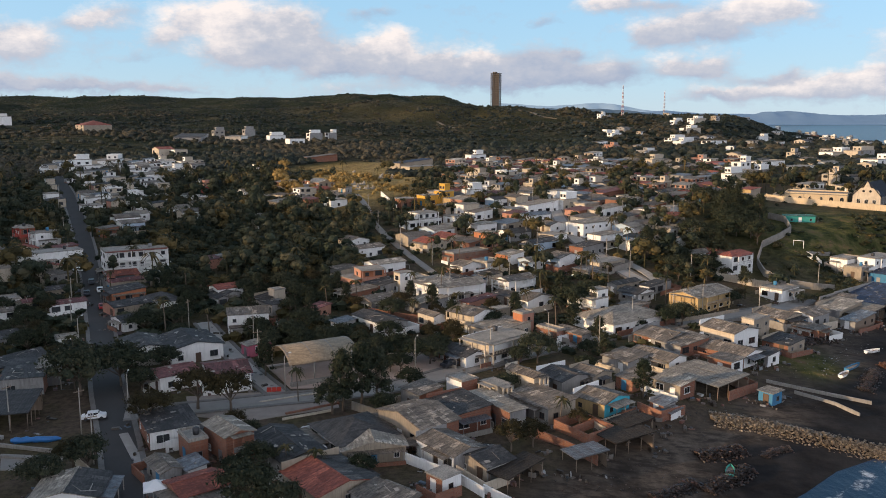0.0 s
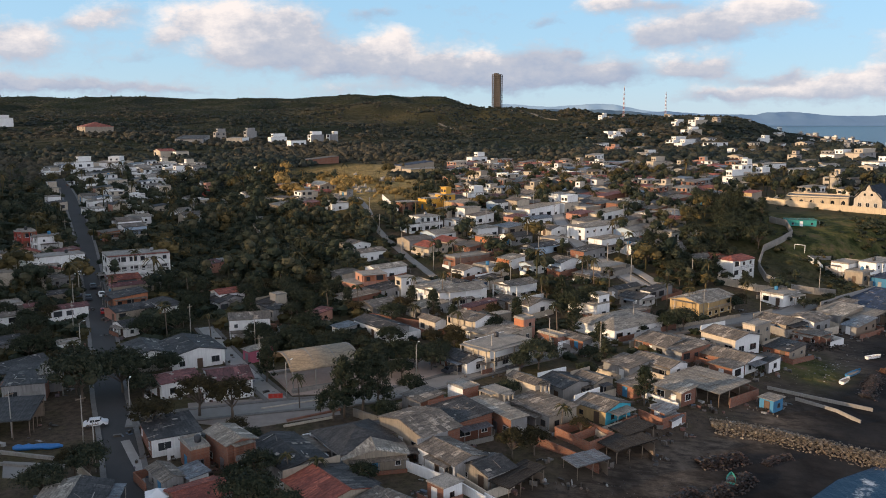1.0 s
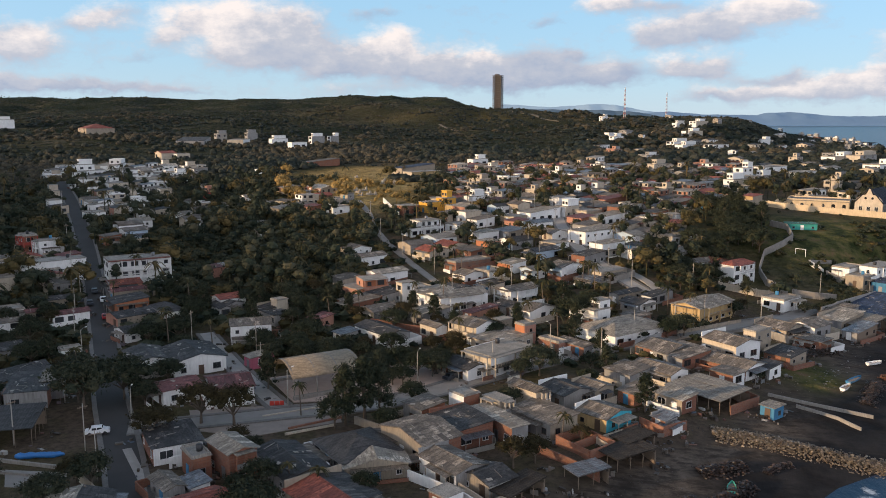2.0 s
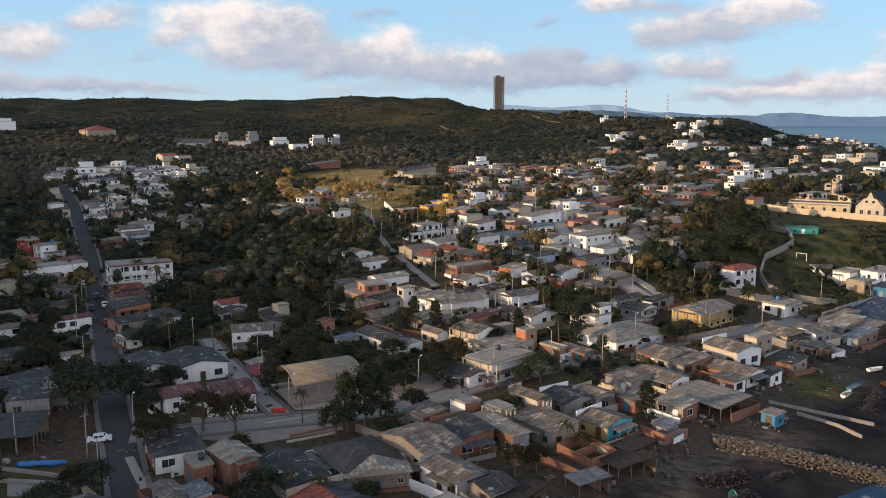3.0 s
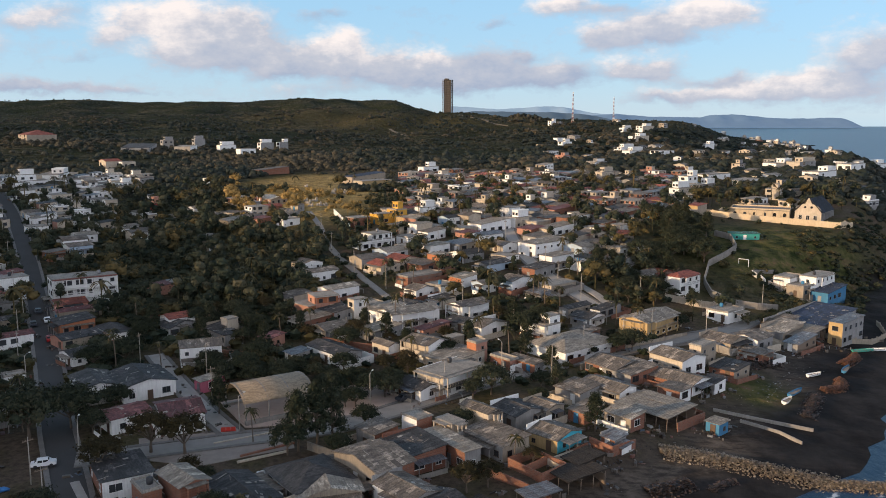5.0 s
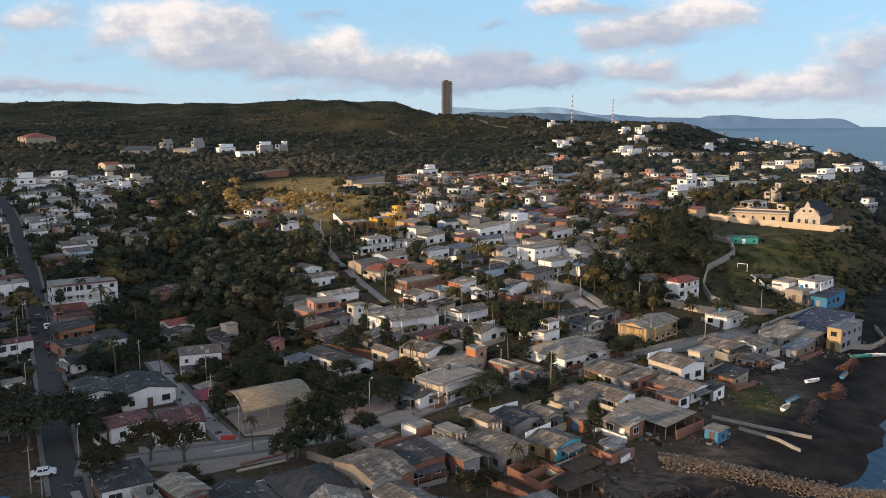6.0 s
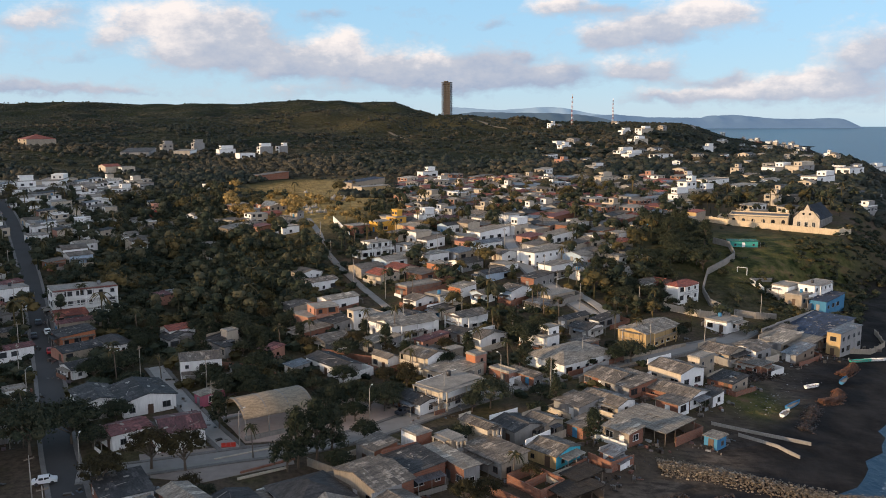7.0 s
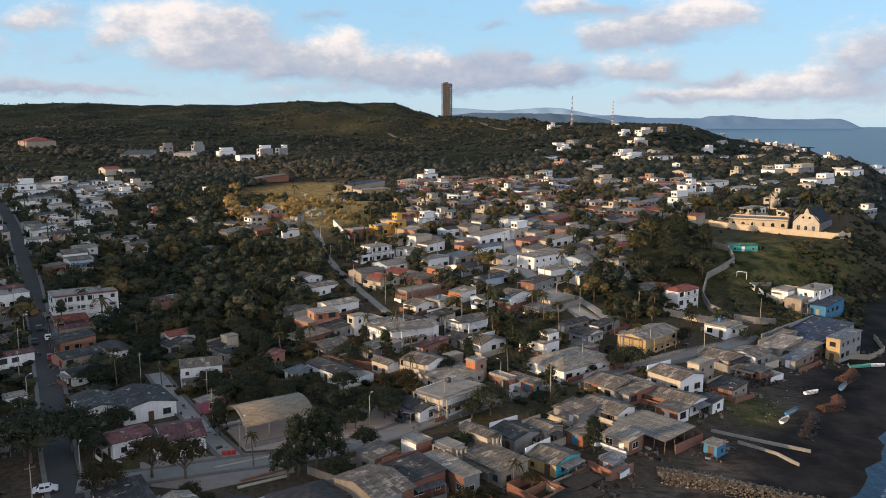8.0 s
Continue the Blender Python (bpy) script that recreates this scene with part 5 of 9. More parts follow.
# ---- houses of the town, one by one ----
house(0.1, 118.7, 4.9, 3.5, 3.8, 2.6, -47, "flat", "SLAB", "BRICK", "WHITE", kind="shed")
house(-16.7, 117.8, 5.0, 10.7, 9.7, 2.6, -52, "gable_a", "RED_SHEET", "BEIGE", "BEIGE", "DARK_SHEET")
house(-8.1, 111.2, 4.9, 8.7, 4.7, 2.6, -41, "shed", "ASBESTOS", "GREY", "GREY")
house(-34.6, 130.8, 5.1, 7.9, 4.8, 4.9, -50, "gable_a", "PALE_SHEET", "BRICK", "BRICK")
house(-40.1, 129.7, 5.1, 5.4, 3.0, 3.9, -55, "flat", "SLAB", "BRICK", "BRICK")
house(-47.1, 139.2, 5.2, 8.1, 10.4, 3.0, 29, "flat", "DARK_SHEET", "WHITE", "BRICK")
house(-42.2, 121.6, 5.1, 6.4, 3.0, 2.6, -51, "gable_a", "ASBESTOS", "GREY", "GREY")
house(-38.2, 122.1, 5.1, 4.5, 3.0, 2.5, -51, "shed", "ZINC", "GREY", "WHITE")
house(-35.3, 114.9, 5.1, 6.5, 7.2, 2.6, -50, "gable_b", "RED_SHEET", "BRICK", "GREY", kind="shed")
house(-52.6, 113.2, 5.1, 8.8, 8.0, 2.8, 9, "gable_b", "PALE_SHEET", "WHITE", "REDWALL", "DARK_SHEET")
house(-79.0, 145.5, 5.1, 11.0, 11.0, 3.4, 13, "shed", "DARK_SHEET", "WOOD", "WOOD", kind="shed")
house(-84.1, 165.7, 5.4, 7.8, 13.5, 3.5, 17, "flat", "DARK_SHEET", "GREY", "BRICK")
house(-80.5, 168.0, 5.4, 3.7, 5.8, 4.0, 19, "shed", "PALE_SHEET", "GREY", "GREY")
house(-25.0, 129.7, 5.1, 13.8, 7.5, 2.6, -56, "gable_a", "DARK_SHEET", "GREY", "GREY")
house(-14.9, 135.5, 5.1, 11.9, 10.8, 2.8, -58, "hip", "DARK_SHEET", "GREY", "GREY")
house(-11.4, 130.1, 5.0, 10.1, 4.9, 2.6, 14, "gable_b", "PALE_SHEET", "BEIGE", "BEIGE")
house(-4.3, 139.5, 5.1, 12.3, 8.0, 3.9, -51, "gable_b", "ASBESTOS", "BEIGE", "BRICK")
house(2.8, 145.5, 5.1, 9.8, 7.2, 3.7, -59, "shed", "DARK_SHEET", "BRICK", "BRICK")
house(-4.0, 153.6, 5.2, 5.7, 5.5, 3.7, -51, "shed", "ASBESTOS", "GREY", "BRICK")
house(1.1, 129.2, 5.0, 9.6, 6.2, 3.0, -52, "gable_a", "ASBESTOS", "WHITE", "GREY")
house(6.6, 125.4, 4.7, 6.8, 5.6, 2.6, -50, "gable_b", "DARK_SHEET", "BEIGE", "GREY")
house(11.2, 123.0, 4.2, 3.6, 8.6, 2.3, -43, "shed", "THATCH", "WOOD", "WOOD", kind="shed")
house(9.7, 146.8, 5.0, 12.7, 3.5, 3.9, -58, "flat", "PALE_SHEET", "BRICK", "GREY")
house(18.1, 150.6, 5.0, 11.0, 6.8, 3.2, -53, "shed", "ASBESTOS", "GREY", "BEIGE")
house(3.6, 156.4, 5.2, 4.5, 3.9, 4.9, -51, "flat", "SLAB", "WHITE", "BRICK")
house(9.9, 154.9, 5.2, 4.6, 3.2, 4.4, -51, "flat", "SLAB", "CREAM", "BEIGE")
house(16.2, 160.4, 5.2, 7.9, 3.2, 4.9, -51, "gable_a", "ASBESTOS", "CREAM", "CREAM")
house(24.2, 164.2, 5.2, 7.6, 7.6, 3.2, -56, "gable_a", "DARK_SHEET", "GREY", "GREY")
house(30.0, 166.2, 5.2, 6.1, 5.6, 3.2, -51, "gable_a", "ASBESTOS", "GREY", "BEIGE")
house(29.8, 153.2, 5.0, 7.2, 7.6, 2.7, -48, "gable_a", "ASBESTOS", "OCHRE", "TURQUOISE")
house(38.5, 165.2, 5.2, 4.2, 6.0, 2.6, -51, "shed", "ASBESTOS", "BRICK", "BRICK", kind="shed")
house(45.6, 161.6, 5.1, 6.5, 4.7, 2.9, -51, "shed", "PALE_SHEET", "BEIGE", "BRICK")
house(53.7, 167.3, 4.4, 13.0, 10.0, 2.9, -53, "shed", "PALE_SHEET", "WOOD", "WOOD", kind="shed")
house(40.9, 151.6, 4.7, 3.3, 3.3, 2.3, -55, "shed", "ZINC", "BRICK", "GREY", kind="shed")
house(41.6, 149.5, 4.3, 3.0, 3.0, 1.9, -51, "shed", "ZINC", "BRICK", "WHITE", kind="shed")

house(22.9, 130.2, 3.6, 3.9, 5.9, 2.5, -64, "shed", "ZINC", "WOOD", "WOOD", kind="shed")
house(31.0, 138.0, 3.7, 5.2, 8.3, 2.3, -61, "shed", "THATCH", "WOOD", "WOOD", kind="shed")
house(33.2, 143.4, 4.0, 4.2, 6.5, 2.4, -55, "shed", "THATCH", "WOOD", "WOOD", kind="shed")
house(64.8, 161.5, 3.3, 3.0, 3.5, 2.5, -51, "flat", "PALE_SHEET", "BLUE", "BLUE")
house(46.8, 179.2, 5.4, 10.5, 6.1, 2.8, -51, "gable_a", "ASBESTOS", "BEIGE", "WHITE")
house(39.4, 177.6, 5.4, 7.0, 6.7, 2.8, -51, "shed", "ASBESTOS", "GREY", "GREY")
house(52.0, 195.3, 5.7, 9.3, 9.9, 2.8, -51, "gable_a", "ASBESTOS", "BRICK", "GREY", kind="shed")
house(54.8, 190.6, 5.6, 8.7, 9.7, 2.8, -56, "shed", "ASBESTOS", "GREY", "BRICK")
house(68.3, 197.2, 5.5, 10.0, 8.7, 4.1, -57, "gable_a", "ASBESTOS", "CREAM", "WHITE")
house(76.5, 202.4, 5.3, 3.3, 7.0, 5.4, -51, "flat", "SLAB", "CREAM", "BEIGE")
house(63.8, 187.5, 4.7, 15.3, 7.9, 2.8, -50, "gable_a", "ASBESTOS", "BRICK", "WHITE", kind="shed")
house(72.5, 184.4, 4.3, 3.7, 4.8, 2.8, -51, "shed", "DARK_SHEET", "GREY", "WHITE")
house(61.3, 178.1, 4.8, 5.7, 4.4, 2.8, -51, "flat", "ASBESTOS", "BRICK", "WHITE", kind="shed")
house(81.2, 196.6, 4.2, 6.7, 7.4, 2.3, -51, "shed", "DARK_SHEET", "BRICK", "BEIGE", kind="shed")
house(92.6, 211.1, 3.8, 9.9, 5.6, 2.6, -51, "flat", "ASBESTOS", "BRICK", "BRICK", kind="shed")
house(96.8, 220.4, 4.3, 7.9, 8.5, 3.5, -51, "gable_b", "ASBESTOS", "WHITE", "GREY")
house(88.2, 218.2, 5.0, 9.0, 9.1, 2.8, -51, "gable_a", "ASBESTOS", "BEIGE", "BEIGE")
house(128.0, 245.6, 3.1, 12.8, 25.1, 3.2, -51, "shed", "BLUE_SHEET", "GREY", "GREY")
house(70.8, 228.7, 6.7, 8.9, 16.9, 4.9, -48, "gable_b", "PALE_SHEET", "OCHRE", "OCHRE")
house(95.5, 274.4, 8.9, 6.0, 12.3, 5.6, -51, "hip", "RED_SHEET", "WHITE", "WHITE")
house(99.3, 245.8, 6.2, 7.2, 9.5, 3.0, -51, "flat", "SLAB", "WHITE", "WHITE")
house(45.3, 212.0, 6.0, 14.1, 20.0, 3.2, -54, "hip", "PALE_SHEET", "WHITE", "WHITE")
house(39.6, 224.8, 6.8, 9.1, 5.0, 4.4, -51, "flat", "SLAB", "WHITE", "WHITE")
house(41.9, 224.0, 6.9, 3.0, 4.3, 6.4, -51, "flat", "SLAB", "WHITE", "WHITE")
house(21.2, 244.7, 8.0, 6.0, 10.9, 4.4, -51, "gable_b", "ASBESTOS", "WHITE", "WHITE")
house(3.4, 238.3, 7.2, 7.8, 16.0, 4.9, -58, "gable_b", "PALE_SHEET", "WHITE", "WHITE")
house(9.7, 228.5, 6.8, 3.6, 9.7, 2.6, -51, "shed", "MAROON", "SALMON", "SALMON")
house(7.1, 208.5, 6.1, 8.5, 7.2, 4.9, -44, "gable_a", "ASBESTOS", "CREAM", "WHITE")
house(14.6, 212.7, 6.3, 3.0, 4.5, 4.4, -51, "flat", "SLAB", "BRICK", "BEIGE")
house(19.9, 205.1, 6.1, 3.4, 3.9, 5.2, -51, "flat", "SLAB", "ORANGE", "SALMON")
house(26.1, 199.9, 6.0, 6.7, 3.0, 2.6, -51, "flat", "SLAB", "BRICK", "SALMON", kind="shed")
house(30.9, 198.0, 5.9, 9.1, 3.0, 2.6, -51, "shed", "ASBESTOS", "BRICK", "GREY", kind="shed")
house(12.0, 186.0, 5.6, 8.0, 13.4, 4.9, -46, "flat", "SLAB", "CREAM", "WHITE")
house(14.0, 201.8, 5.9, 8.6, 13.2, 3.2, -43, "flat", "PALE_SHEET", "CREAM", "CREAM")
house(4.5, 181.6, 5.5, 8.9, 5.7, 2.8, -53, "gable_a", "DARK_SHEET", "WHITE", "WHITE")
house(1.0, 183.9, 5.6, 3.0, 3.0, 2.8, -51, "shed", "DARK_SHEET", "BRICK", "WHITE", kind="shed")
house(-3.0, 211.2, 6.1, 6.8, 3.5, 3.5, -51, "gable_a", "ASBESTOS", "CREAM", "WHITE")
house(-16.0, 209.2, 5.9, 14.3, 7.0, 3.1, -51, "gable_a", "DARK_SHEET", "WHITE", "GREY")
house(-25.1, 208.0, 5.9, 4.2, 4.8, 2.6, -51, "shed", "ZINC", "WHITE", "GREY")
house(-47.3, 225.1, 6.4, 9.3, 3.0, 3.1, -51, "flat", "DARK_SHEET", "GREY", "GREY")
house(-49.0, 207.8, 5.7, 9.8, 7.8, 5.4, 16, "gable_a", "ASBESTOS", "WHITE", "WHITE")
house(-42.6, 188.0, 5.5, 3.4, 5.8, 2.8, -51, "shed", "PALE_SHEET", "PINK", "PINK")
house(-67.7, 186.2, 5.6, 7.8, 12.1, 3.2, 31, "gable_b", "DARK_SHEET", "WHITE", "WHITE")
house(-57.8, 187.6, 5.5, 11.4, 13.6, 3.5, 32, "gable_b", "DARK_SHEET", "WHITE", "WHITE")
house(-54.7, 166.0, 5.3, 6.6, 7.9, 3.3, -51, "gable_b", "MAROON", "WHITE", "WHITE")
house(-44.4, 167.7, 5.3, 8.1, 10.4, 3.3, 24, "gable_a", "MAROON", "WHITE", "WHITE")
house(-97.9, 265.6, 8.9, 18.6, 9.0, 8.8, 30, "flat", "SLAB", "WHITE", "WHITE")
house(-97.5, 253.0, 9.0, 9.3, 6.0, 3.0, 30, "shed", "RED_SHEET", "SALMON", "GREY")
house(-92.5, 246.4, 8.4, 3.0, 12.7, 3.1, -51, "gable_b", "MAROON", "GREY", "BEIGE")
house(-90.2, 235.6, 7.5, 8.8, 9.4, 3.2, -54, "shed", "DARK_SHEET", "BRICK", "ORANGE")
house(-85.0, 223.5, 6.8, 7.3, 10.4, 2.8, -45, "gable_b", "DARK_SHEET", "SALMON", "BEIGE")
house(-79.2, 209.3, 6.3, 7.3, 6.7, 2.6, -46, "gable_b", "DARK_SHEET", "WHITE", "WHITE")
house(-77.1, 229.9, 7.0, 11.6, 5.9, 2.6, -51, "hip", "DARK_SHEET", "WHITE", "WHITE")
house(-61.8, 237.1, 7.3, 6.2, 7.5, 4.0, -51, "gable_b", "RED_SHEET", "WHITE", "WHITE")
house(-62.4, 230.9, 7.0, 6.1, 3.0, 2.8, -51, "gable_a", "DARK_SHEET", "WHITE", "GREY")
house(-129.3, 274.1, 10.5, 8.1, 19.9, 4.9, -51, "flat", "SLAB", "CREAM", "WHITE")
house(-140.0, 296.8, 13.5, 6.0, 8.4, 5.1, -51, "flat", "SLAB", "WHITE", "WHITE")
house(-148.7, 298.9, 13.9, 6.4, 4.7, 6.2, -51, "flat", "SLAB", "REDWALL", "BRICK")
house(-111.4, 238.1, 7.9, 4.4, 8.2, 2.6, -51, "gable_b", "DARK_SHEET", "WHITE", "BEIGE")
house(-101.2, 222.8, 7.0, 4.1, 9.4, 3.0, -51, "gable_b", "MAROON", "WHITE", "WHITE")
house(-110.8, 224.5, 7.2, 3.0, 5.4, 2.8, -51, "gable_b", "MAROON", "CREAM", "BEIGE")
house(-87.3, 191.2, 6.0, 3.0, 4.6, 2.8, -55, "flat", "SLAB", "WHITE", "WHITE")
house(-115.5, 213.4, 6.7, 4.1, 10.8, 2.8, -51, "gable_b", "ASBESTOS", "CREAM", "WHITE")
house(-102.7, 193.1, 6.2, 7.6, 5.3, 2.6, -51, "gable_b", "DARK_SHEET", "GREY", "GREY")
house(-135.6, 253.3, 9.0, 4.9, 7.6, 4.5, -51, "flat", "SLAB", "WHITE", "CREAM")
house(111.2, 232.9, 4.0, 6.7, 12.7, 2.6, -51, "shed", "PALE_SHEET", "GREY", "BEIGE")
house(116.8, 230.2, 3.3, 5.7, 13.0, 2.5, -51, "shed", "PALE_SHEET", "WOOD", "WOOD", kind="shed")
house(111.8, 223.0, 3.3, 4.0, 11.2, 2.3, -51, "shed", "ZINC", "GREY", "WOOD")
house(113.9, 239.3, 4.3, 5.2, 11.5, 2.6, -51, "shed", "ASBESTOS", "GREY", "GREY")
house(124.9, 239.6, 3.3, 3.2, 8.8, 2.5, -51, "shed", "ASBESTOS", "WOOD", "WOOD", kind="shed")
house(130.3, 233.1, 2.2, 4.0, 14.3, 6.6, -51, "flat", "ZINC", "OCHRE", "GREY")
house(-26.3, 283.6, 11.7, 6.0, 11.9, 3.7, -51, "gable_b", "ASBESTOS", "WHITE", "WHITE")
house(-18.4, 264.3, 9.5, 6.0, 11.8, 4.1, -51, "gable_b", "PALE_SHEET", "WHITE", "WHITE")
house(-24.4, 251.6, 8.1, 8.7, 11.9, 3.5, -48, "flat", "SLAB", "SALMON", "ORANGE")
house(-22.2, 251.2, 8.3, 5.8, 7.5, 5.7, -64, "flat", "SLAB", "SALMON", "ORANGE")
house(-11.6, 244.0, 7.9, 3.1, 4.7, 6.2, -51, "flat", "SLAB", "CREAM", "WHITE")
house(-3.5, 242.5, 7.6, 6.7, 10.3, 4.1, -51, "shed", "PALE_SHEET", "WHITE", "WHITE")
house(7.5, 278.5, 11.2, 6.0, 15.0, 3.5, -51, "flat", "SLAB", "BRICK", "BRICK")
house(7.3, 264.7, 9.8, 6.0, 8.1, 3.1, -51, "gable_a", "ASBESTOS", "WHITE", "WHITE")
house(21.8, 274.6, 11.1, 6.1, 7.2, 3.5, -51, "shed", "PALE_SHEET", "ORANGE", "WHITE")
house(15.1, 293.3, 13.3, 6.0, 6.2, 5.7, -51, "flat", "PALE_SHEET", "ORANGE", "SALMON")
house(14.2, 312.6, 15.4, 6.3, 9.8, 4.1, -51, "flat", "PALE_SHEET", "WHITE", "WHITE")
house(33.7, 291.6, 13.0, 6.0, 12.0, 3.2, -51, "gable_b", "DARK_SHEET", "GREY", "PALE_BLUE")
house(38.7, 268.8, 10.5, 6.0, 10.1, 4.3, -51, "gable_a", "ASBESTOS", "PALE_BLUE", "WHITE")
house(56.3, 314.3, 15.1, 8.6, 21.2, 5.1, -51, "flat", "PALE_SHEET", "WHITE", "WHITE")
house(56.8, 294.5, 13.4, 6.0, 11.9, 4.9, -51, "flat", "PALE_SHEET", "WHITE", "WHITE")
house(48.7, 284.6, 12.3, 6.0, 10.6, 3.5, -51, "shed", "DARK_SHEET", "BRICK", "GREY")
house(63.0, 289.2, 13.2, 6.0, 3.0, 3.5, -51, "flat", "SLAB", "WHITE", "GREY")
house(51.6, 266.6, 10.2, 6.0, 12.3, 3.5, -51, "flat", "SLAB", "CREAM", "BEIGE")
house(44.6, 259.9, 9.7, 6.0, 5.0, 2.6, -51, "shed", "ZINC", "GREY", "GREY")
house(25.3, 228.0, 6.9, 4.6, 10.2, 3.2, -51, "gable_a", "ASBESTOS", "WHITE", "WHITE")
house(52.9, 244.3, 8.2, 3.5, 10.3, 3.0, -51, "gable_b", "DARK_SHEET", "GREY", "BEIGE")
house(61.9, 242.9, 8.1, 3.6, 10.3, 2.8, -51, "shed", "DARK_SHEET", "WHITE", "GREY")
house(-19.6, 528.0, 25.7, 10.4, 25.5, 4.1, -51, "shed", "BLUE_SHEET", "BEIGE", "BEIGE", few=True)
house(-13.5, 498.0, 25.3, 8.7, 21.4, 4.0, -51, "flat", "SLAB", "CREAM", "OCHRE", few=True)
house(-6.3, 366.4, 20.5, 6.0, 8.3, 4.5, -51, "flat", "SLAB", "YELLOW", "YELLOW", few=True)
house(0.4, 369.4, 20.7, 6.4, 6.1, 5.7, -51, "flat", "SLAB", "YELLOW", "YELLOW", few=True)
house(4.2, 359.9, 20.1, 6.0, 6.3, 4.1, -51, "flat", "SLAB", "OCHRE", "ORANGE", few=True)
house(-16.4, 361.0, 20.0, 6.3, 8.6, 4.0, -51, "flat", "SLAB", "BRICK", "BRICK", few=True)
house(-7.9, 324.1, 16.8, 6.0, 9.4, 5.7, -51, "flat", "SLAB", "WHITE", "WHITE")
house(-8.6, 323.4, 16.5, 6.3, 15.8, 3.5, -51, "flat", "SLAB", "WHITE", "WHITE")
house(9.6, 343.4, 18.7, 6.0, 8.4, 4.9, -51, "flat", "PALE_SHEET", "WHITE", "CREAM", few=True)
house(14.2, 336.2, 17.9, 6.0, 9.5, 3.5, -51, "shed", "ASBESTOS", "WHITE", "WHITE", few=True)
house(13.0, 379.7, 21.3, 6.0, 7.1, 4.9, -51, "flat", "SLAB", "WHITE", "WHITE", few=True)
house(23.0, 360.5, 20.0, 6.0, 8.5, 4.1, -51, "gable_b", "DARK_SHEET", "PALE_BLUE", "WHITE", few=True)
house(38.9, 350.7, 18.8, 7.9, 17.6, 4.1, -51, "shed", "PALE_SHEET", "WHITE", "WHITE", few=True)
house(35.7, 331.5, 17.3, 6.3, 12.4, 3.5, -51, "gable_b", "ZINC", "PALE_BLUE", "WHITE", few=True)
house(51.9, 382.9, 21.2, 6.0, 7.3, 4.4, -51, "flat", "SLAB", "WHITE", "WHITE", few=True)
house(51.7, 358.1, 19.6, 6.0, 8.6, 4.6, -51, "flat", "PALE_SHEET", "WHITE", "CREAM", few=True)
house(66.0, 344.0, 18.2, 7.1, 17.6, 3.5, -51, "shed", "PALE_SHEET", "CREAM", "WHITE", few=True)
house(78.9, 366.7, 20.0, 6.0, 12.0, 3.5, -51, "shed", "PALE_SHEET", "WHITE", "WHITE", few=True)
house(75.8, 386.5, 21.1, 6.2, 15.4, 3.5, -51, "shed", "MAROON", "SALMON", "BRICK", few=True)
house(82.9, 342.6, 18.4, 6.0, 10.9, 3.5, -51, "flat", "SLAB", "WHITE", "BRICK", few=True)
house(92.0, 342.7, 18.5, 6.0, 7.4, 4.1, -51, "flat", "SLAB", "CREAM", "WHITE", few=True)
house(85.8, 283.2, 10.7, 6.0, 9.8, 3.0, -51, "gable_b", "ASBESTOS", "WHITE", "WHITE")
house(91.0, 285.2, 10.5, 6.0, 8.1, 3.0, -51, "gable_a", "RED_SHEET", "BRICK", "BRICK")
house(-212.3, 500.5, 25.9, 6.0, 9.9, 7.0, -51, "flat", "SLAB", "WHITE", "WHITE", few=True)
house(-209.8, 502.7, 25.9, 9.7, 14.4, 3.5, -51, "flat", "SLAB", "WHITE", "WHITE", few=True)
house(-189.9, 447.3, 24.2, 6.8, 6.8, 4.5, -51, "gable_b", "PALE_SHEET", "WHITE", "WHITE", few=True)
house(-211.4, 539.1, 25.9, 11.8, 28.8, 4.9, 9, "flat", "SLAB", "WHITE", "WHITE", few=True)
house(-172.6, 444.0, 22.8, 10.2, 10.0, 4.1, -51, "flat", "SLAB", "WHITE", "CREAM", few=True)
house(-167.3, 477.2, 22.5, 10.9, 10.8, 3.5, -51, "gable_b", "PALE_SHEET", "WHITE", "WHITE", few=True)
house(-134.0, 476.1, 19.7, 6.0, 7.3, 3.5, -51, "shed", "ZINC", "WHITE", "GREY", few=True)
house(-124.1, 441.6, 17.3, 6.0, 7.4, 4.9, -51, "flat", "PALE_SHEET", "SALMON", "REDWALL", few=True)
house(-118.9, 320.8, 15.0, 7.2, 8.5, 4.0, -51, "gable_b", "ASBESTOS", "WHITE", "PALE_BLUE")
house(-124.9, 331.3, 16.0, 7.5, 9.3, 3.5, -51, "barrel", "ASBESTOS", "WHITE", "WHITE", few=True)
house(-154.0, 373.1, 19.6, 6.0, 6.2, 3.5, -51, "shed", "PALE_SHEET", "WHITE", "WHITE", few=True)
house(22.7, 592.4, 26.7, 6.0, 13.9, 4.5, -51, "flat", "PALE_SHEET", "WHITE", "WHITE", few=True)
house(149.7, 437.1, 23.8, 6.0, 14.2, 5.7, -51, "flat", "SLAB", "WHITE", "CREAM", few=True)
house(161.7, 462.3, 24.8, 6.0, 9.9, 9.0, -51, "flat", "SLAB", "WHITE", "WHITE", few=True)
house(194.4, 513.4, 25.6, 10.4, 25.5, 5.7, -51, "flat", "SLAB", "WHITE", "WHITE", few=True)
house(202.8, 488.1, 25.4, 10.0, 24.6, 4.5, -51, "flat", "SLAB", "WHITE", "WHITE", few=True)
house(169.9, 462.7, 24.8, 6.6, 16.4, 4.5, -51, "flat", "SLAB", "WHITE", "GREY", few=True)
house(148.1, 423.8, 23.3, 6.0, 5.7, 3.5, -51, "flat", "SLAB", "WHITE", "WHITE", few=True)
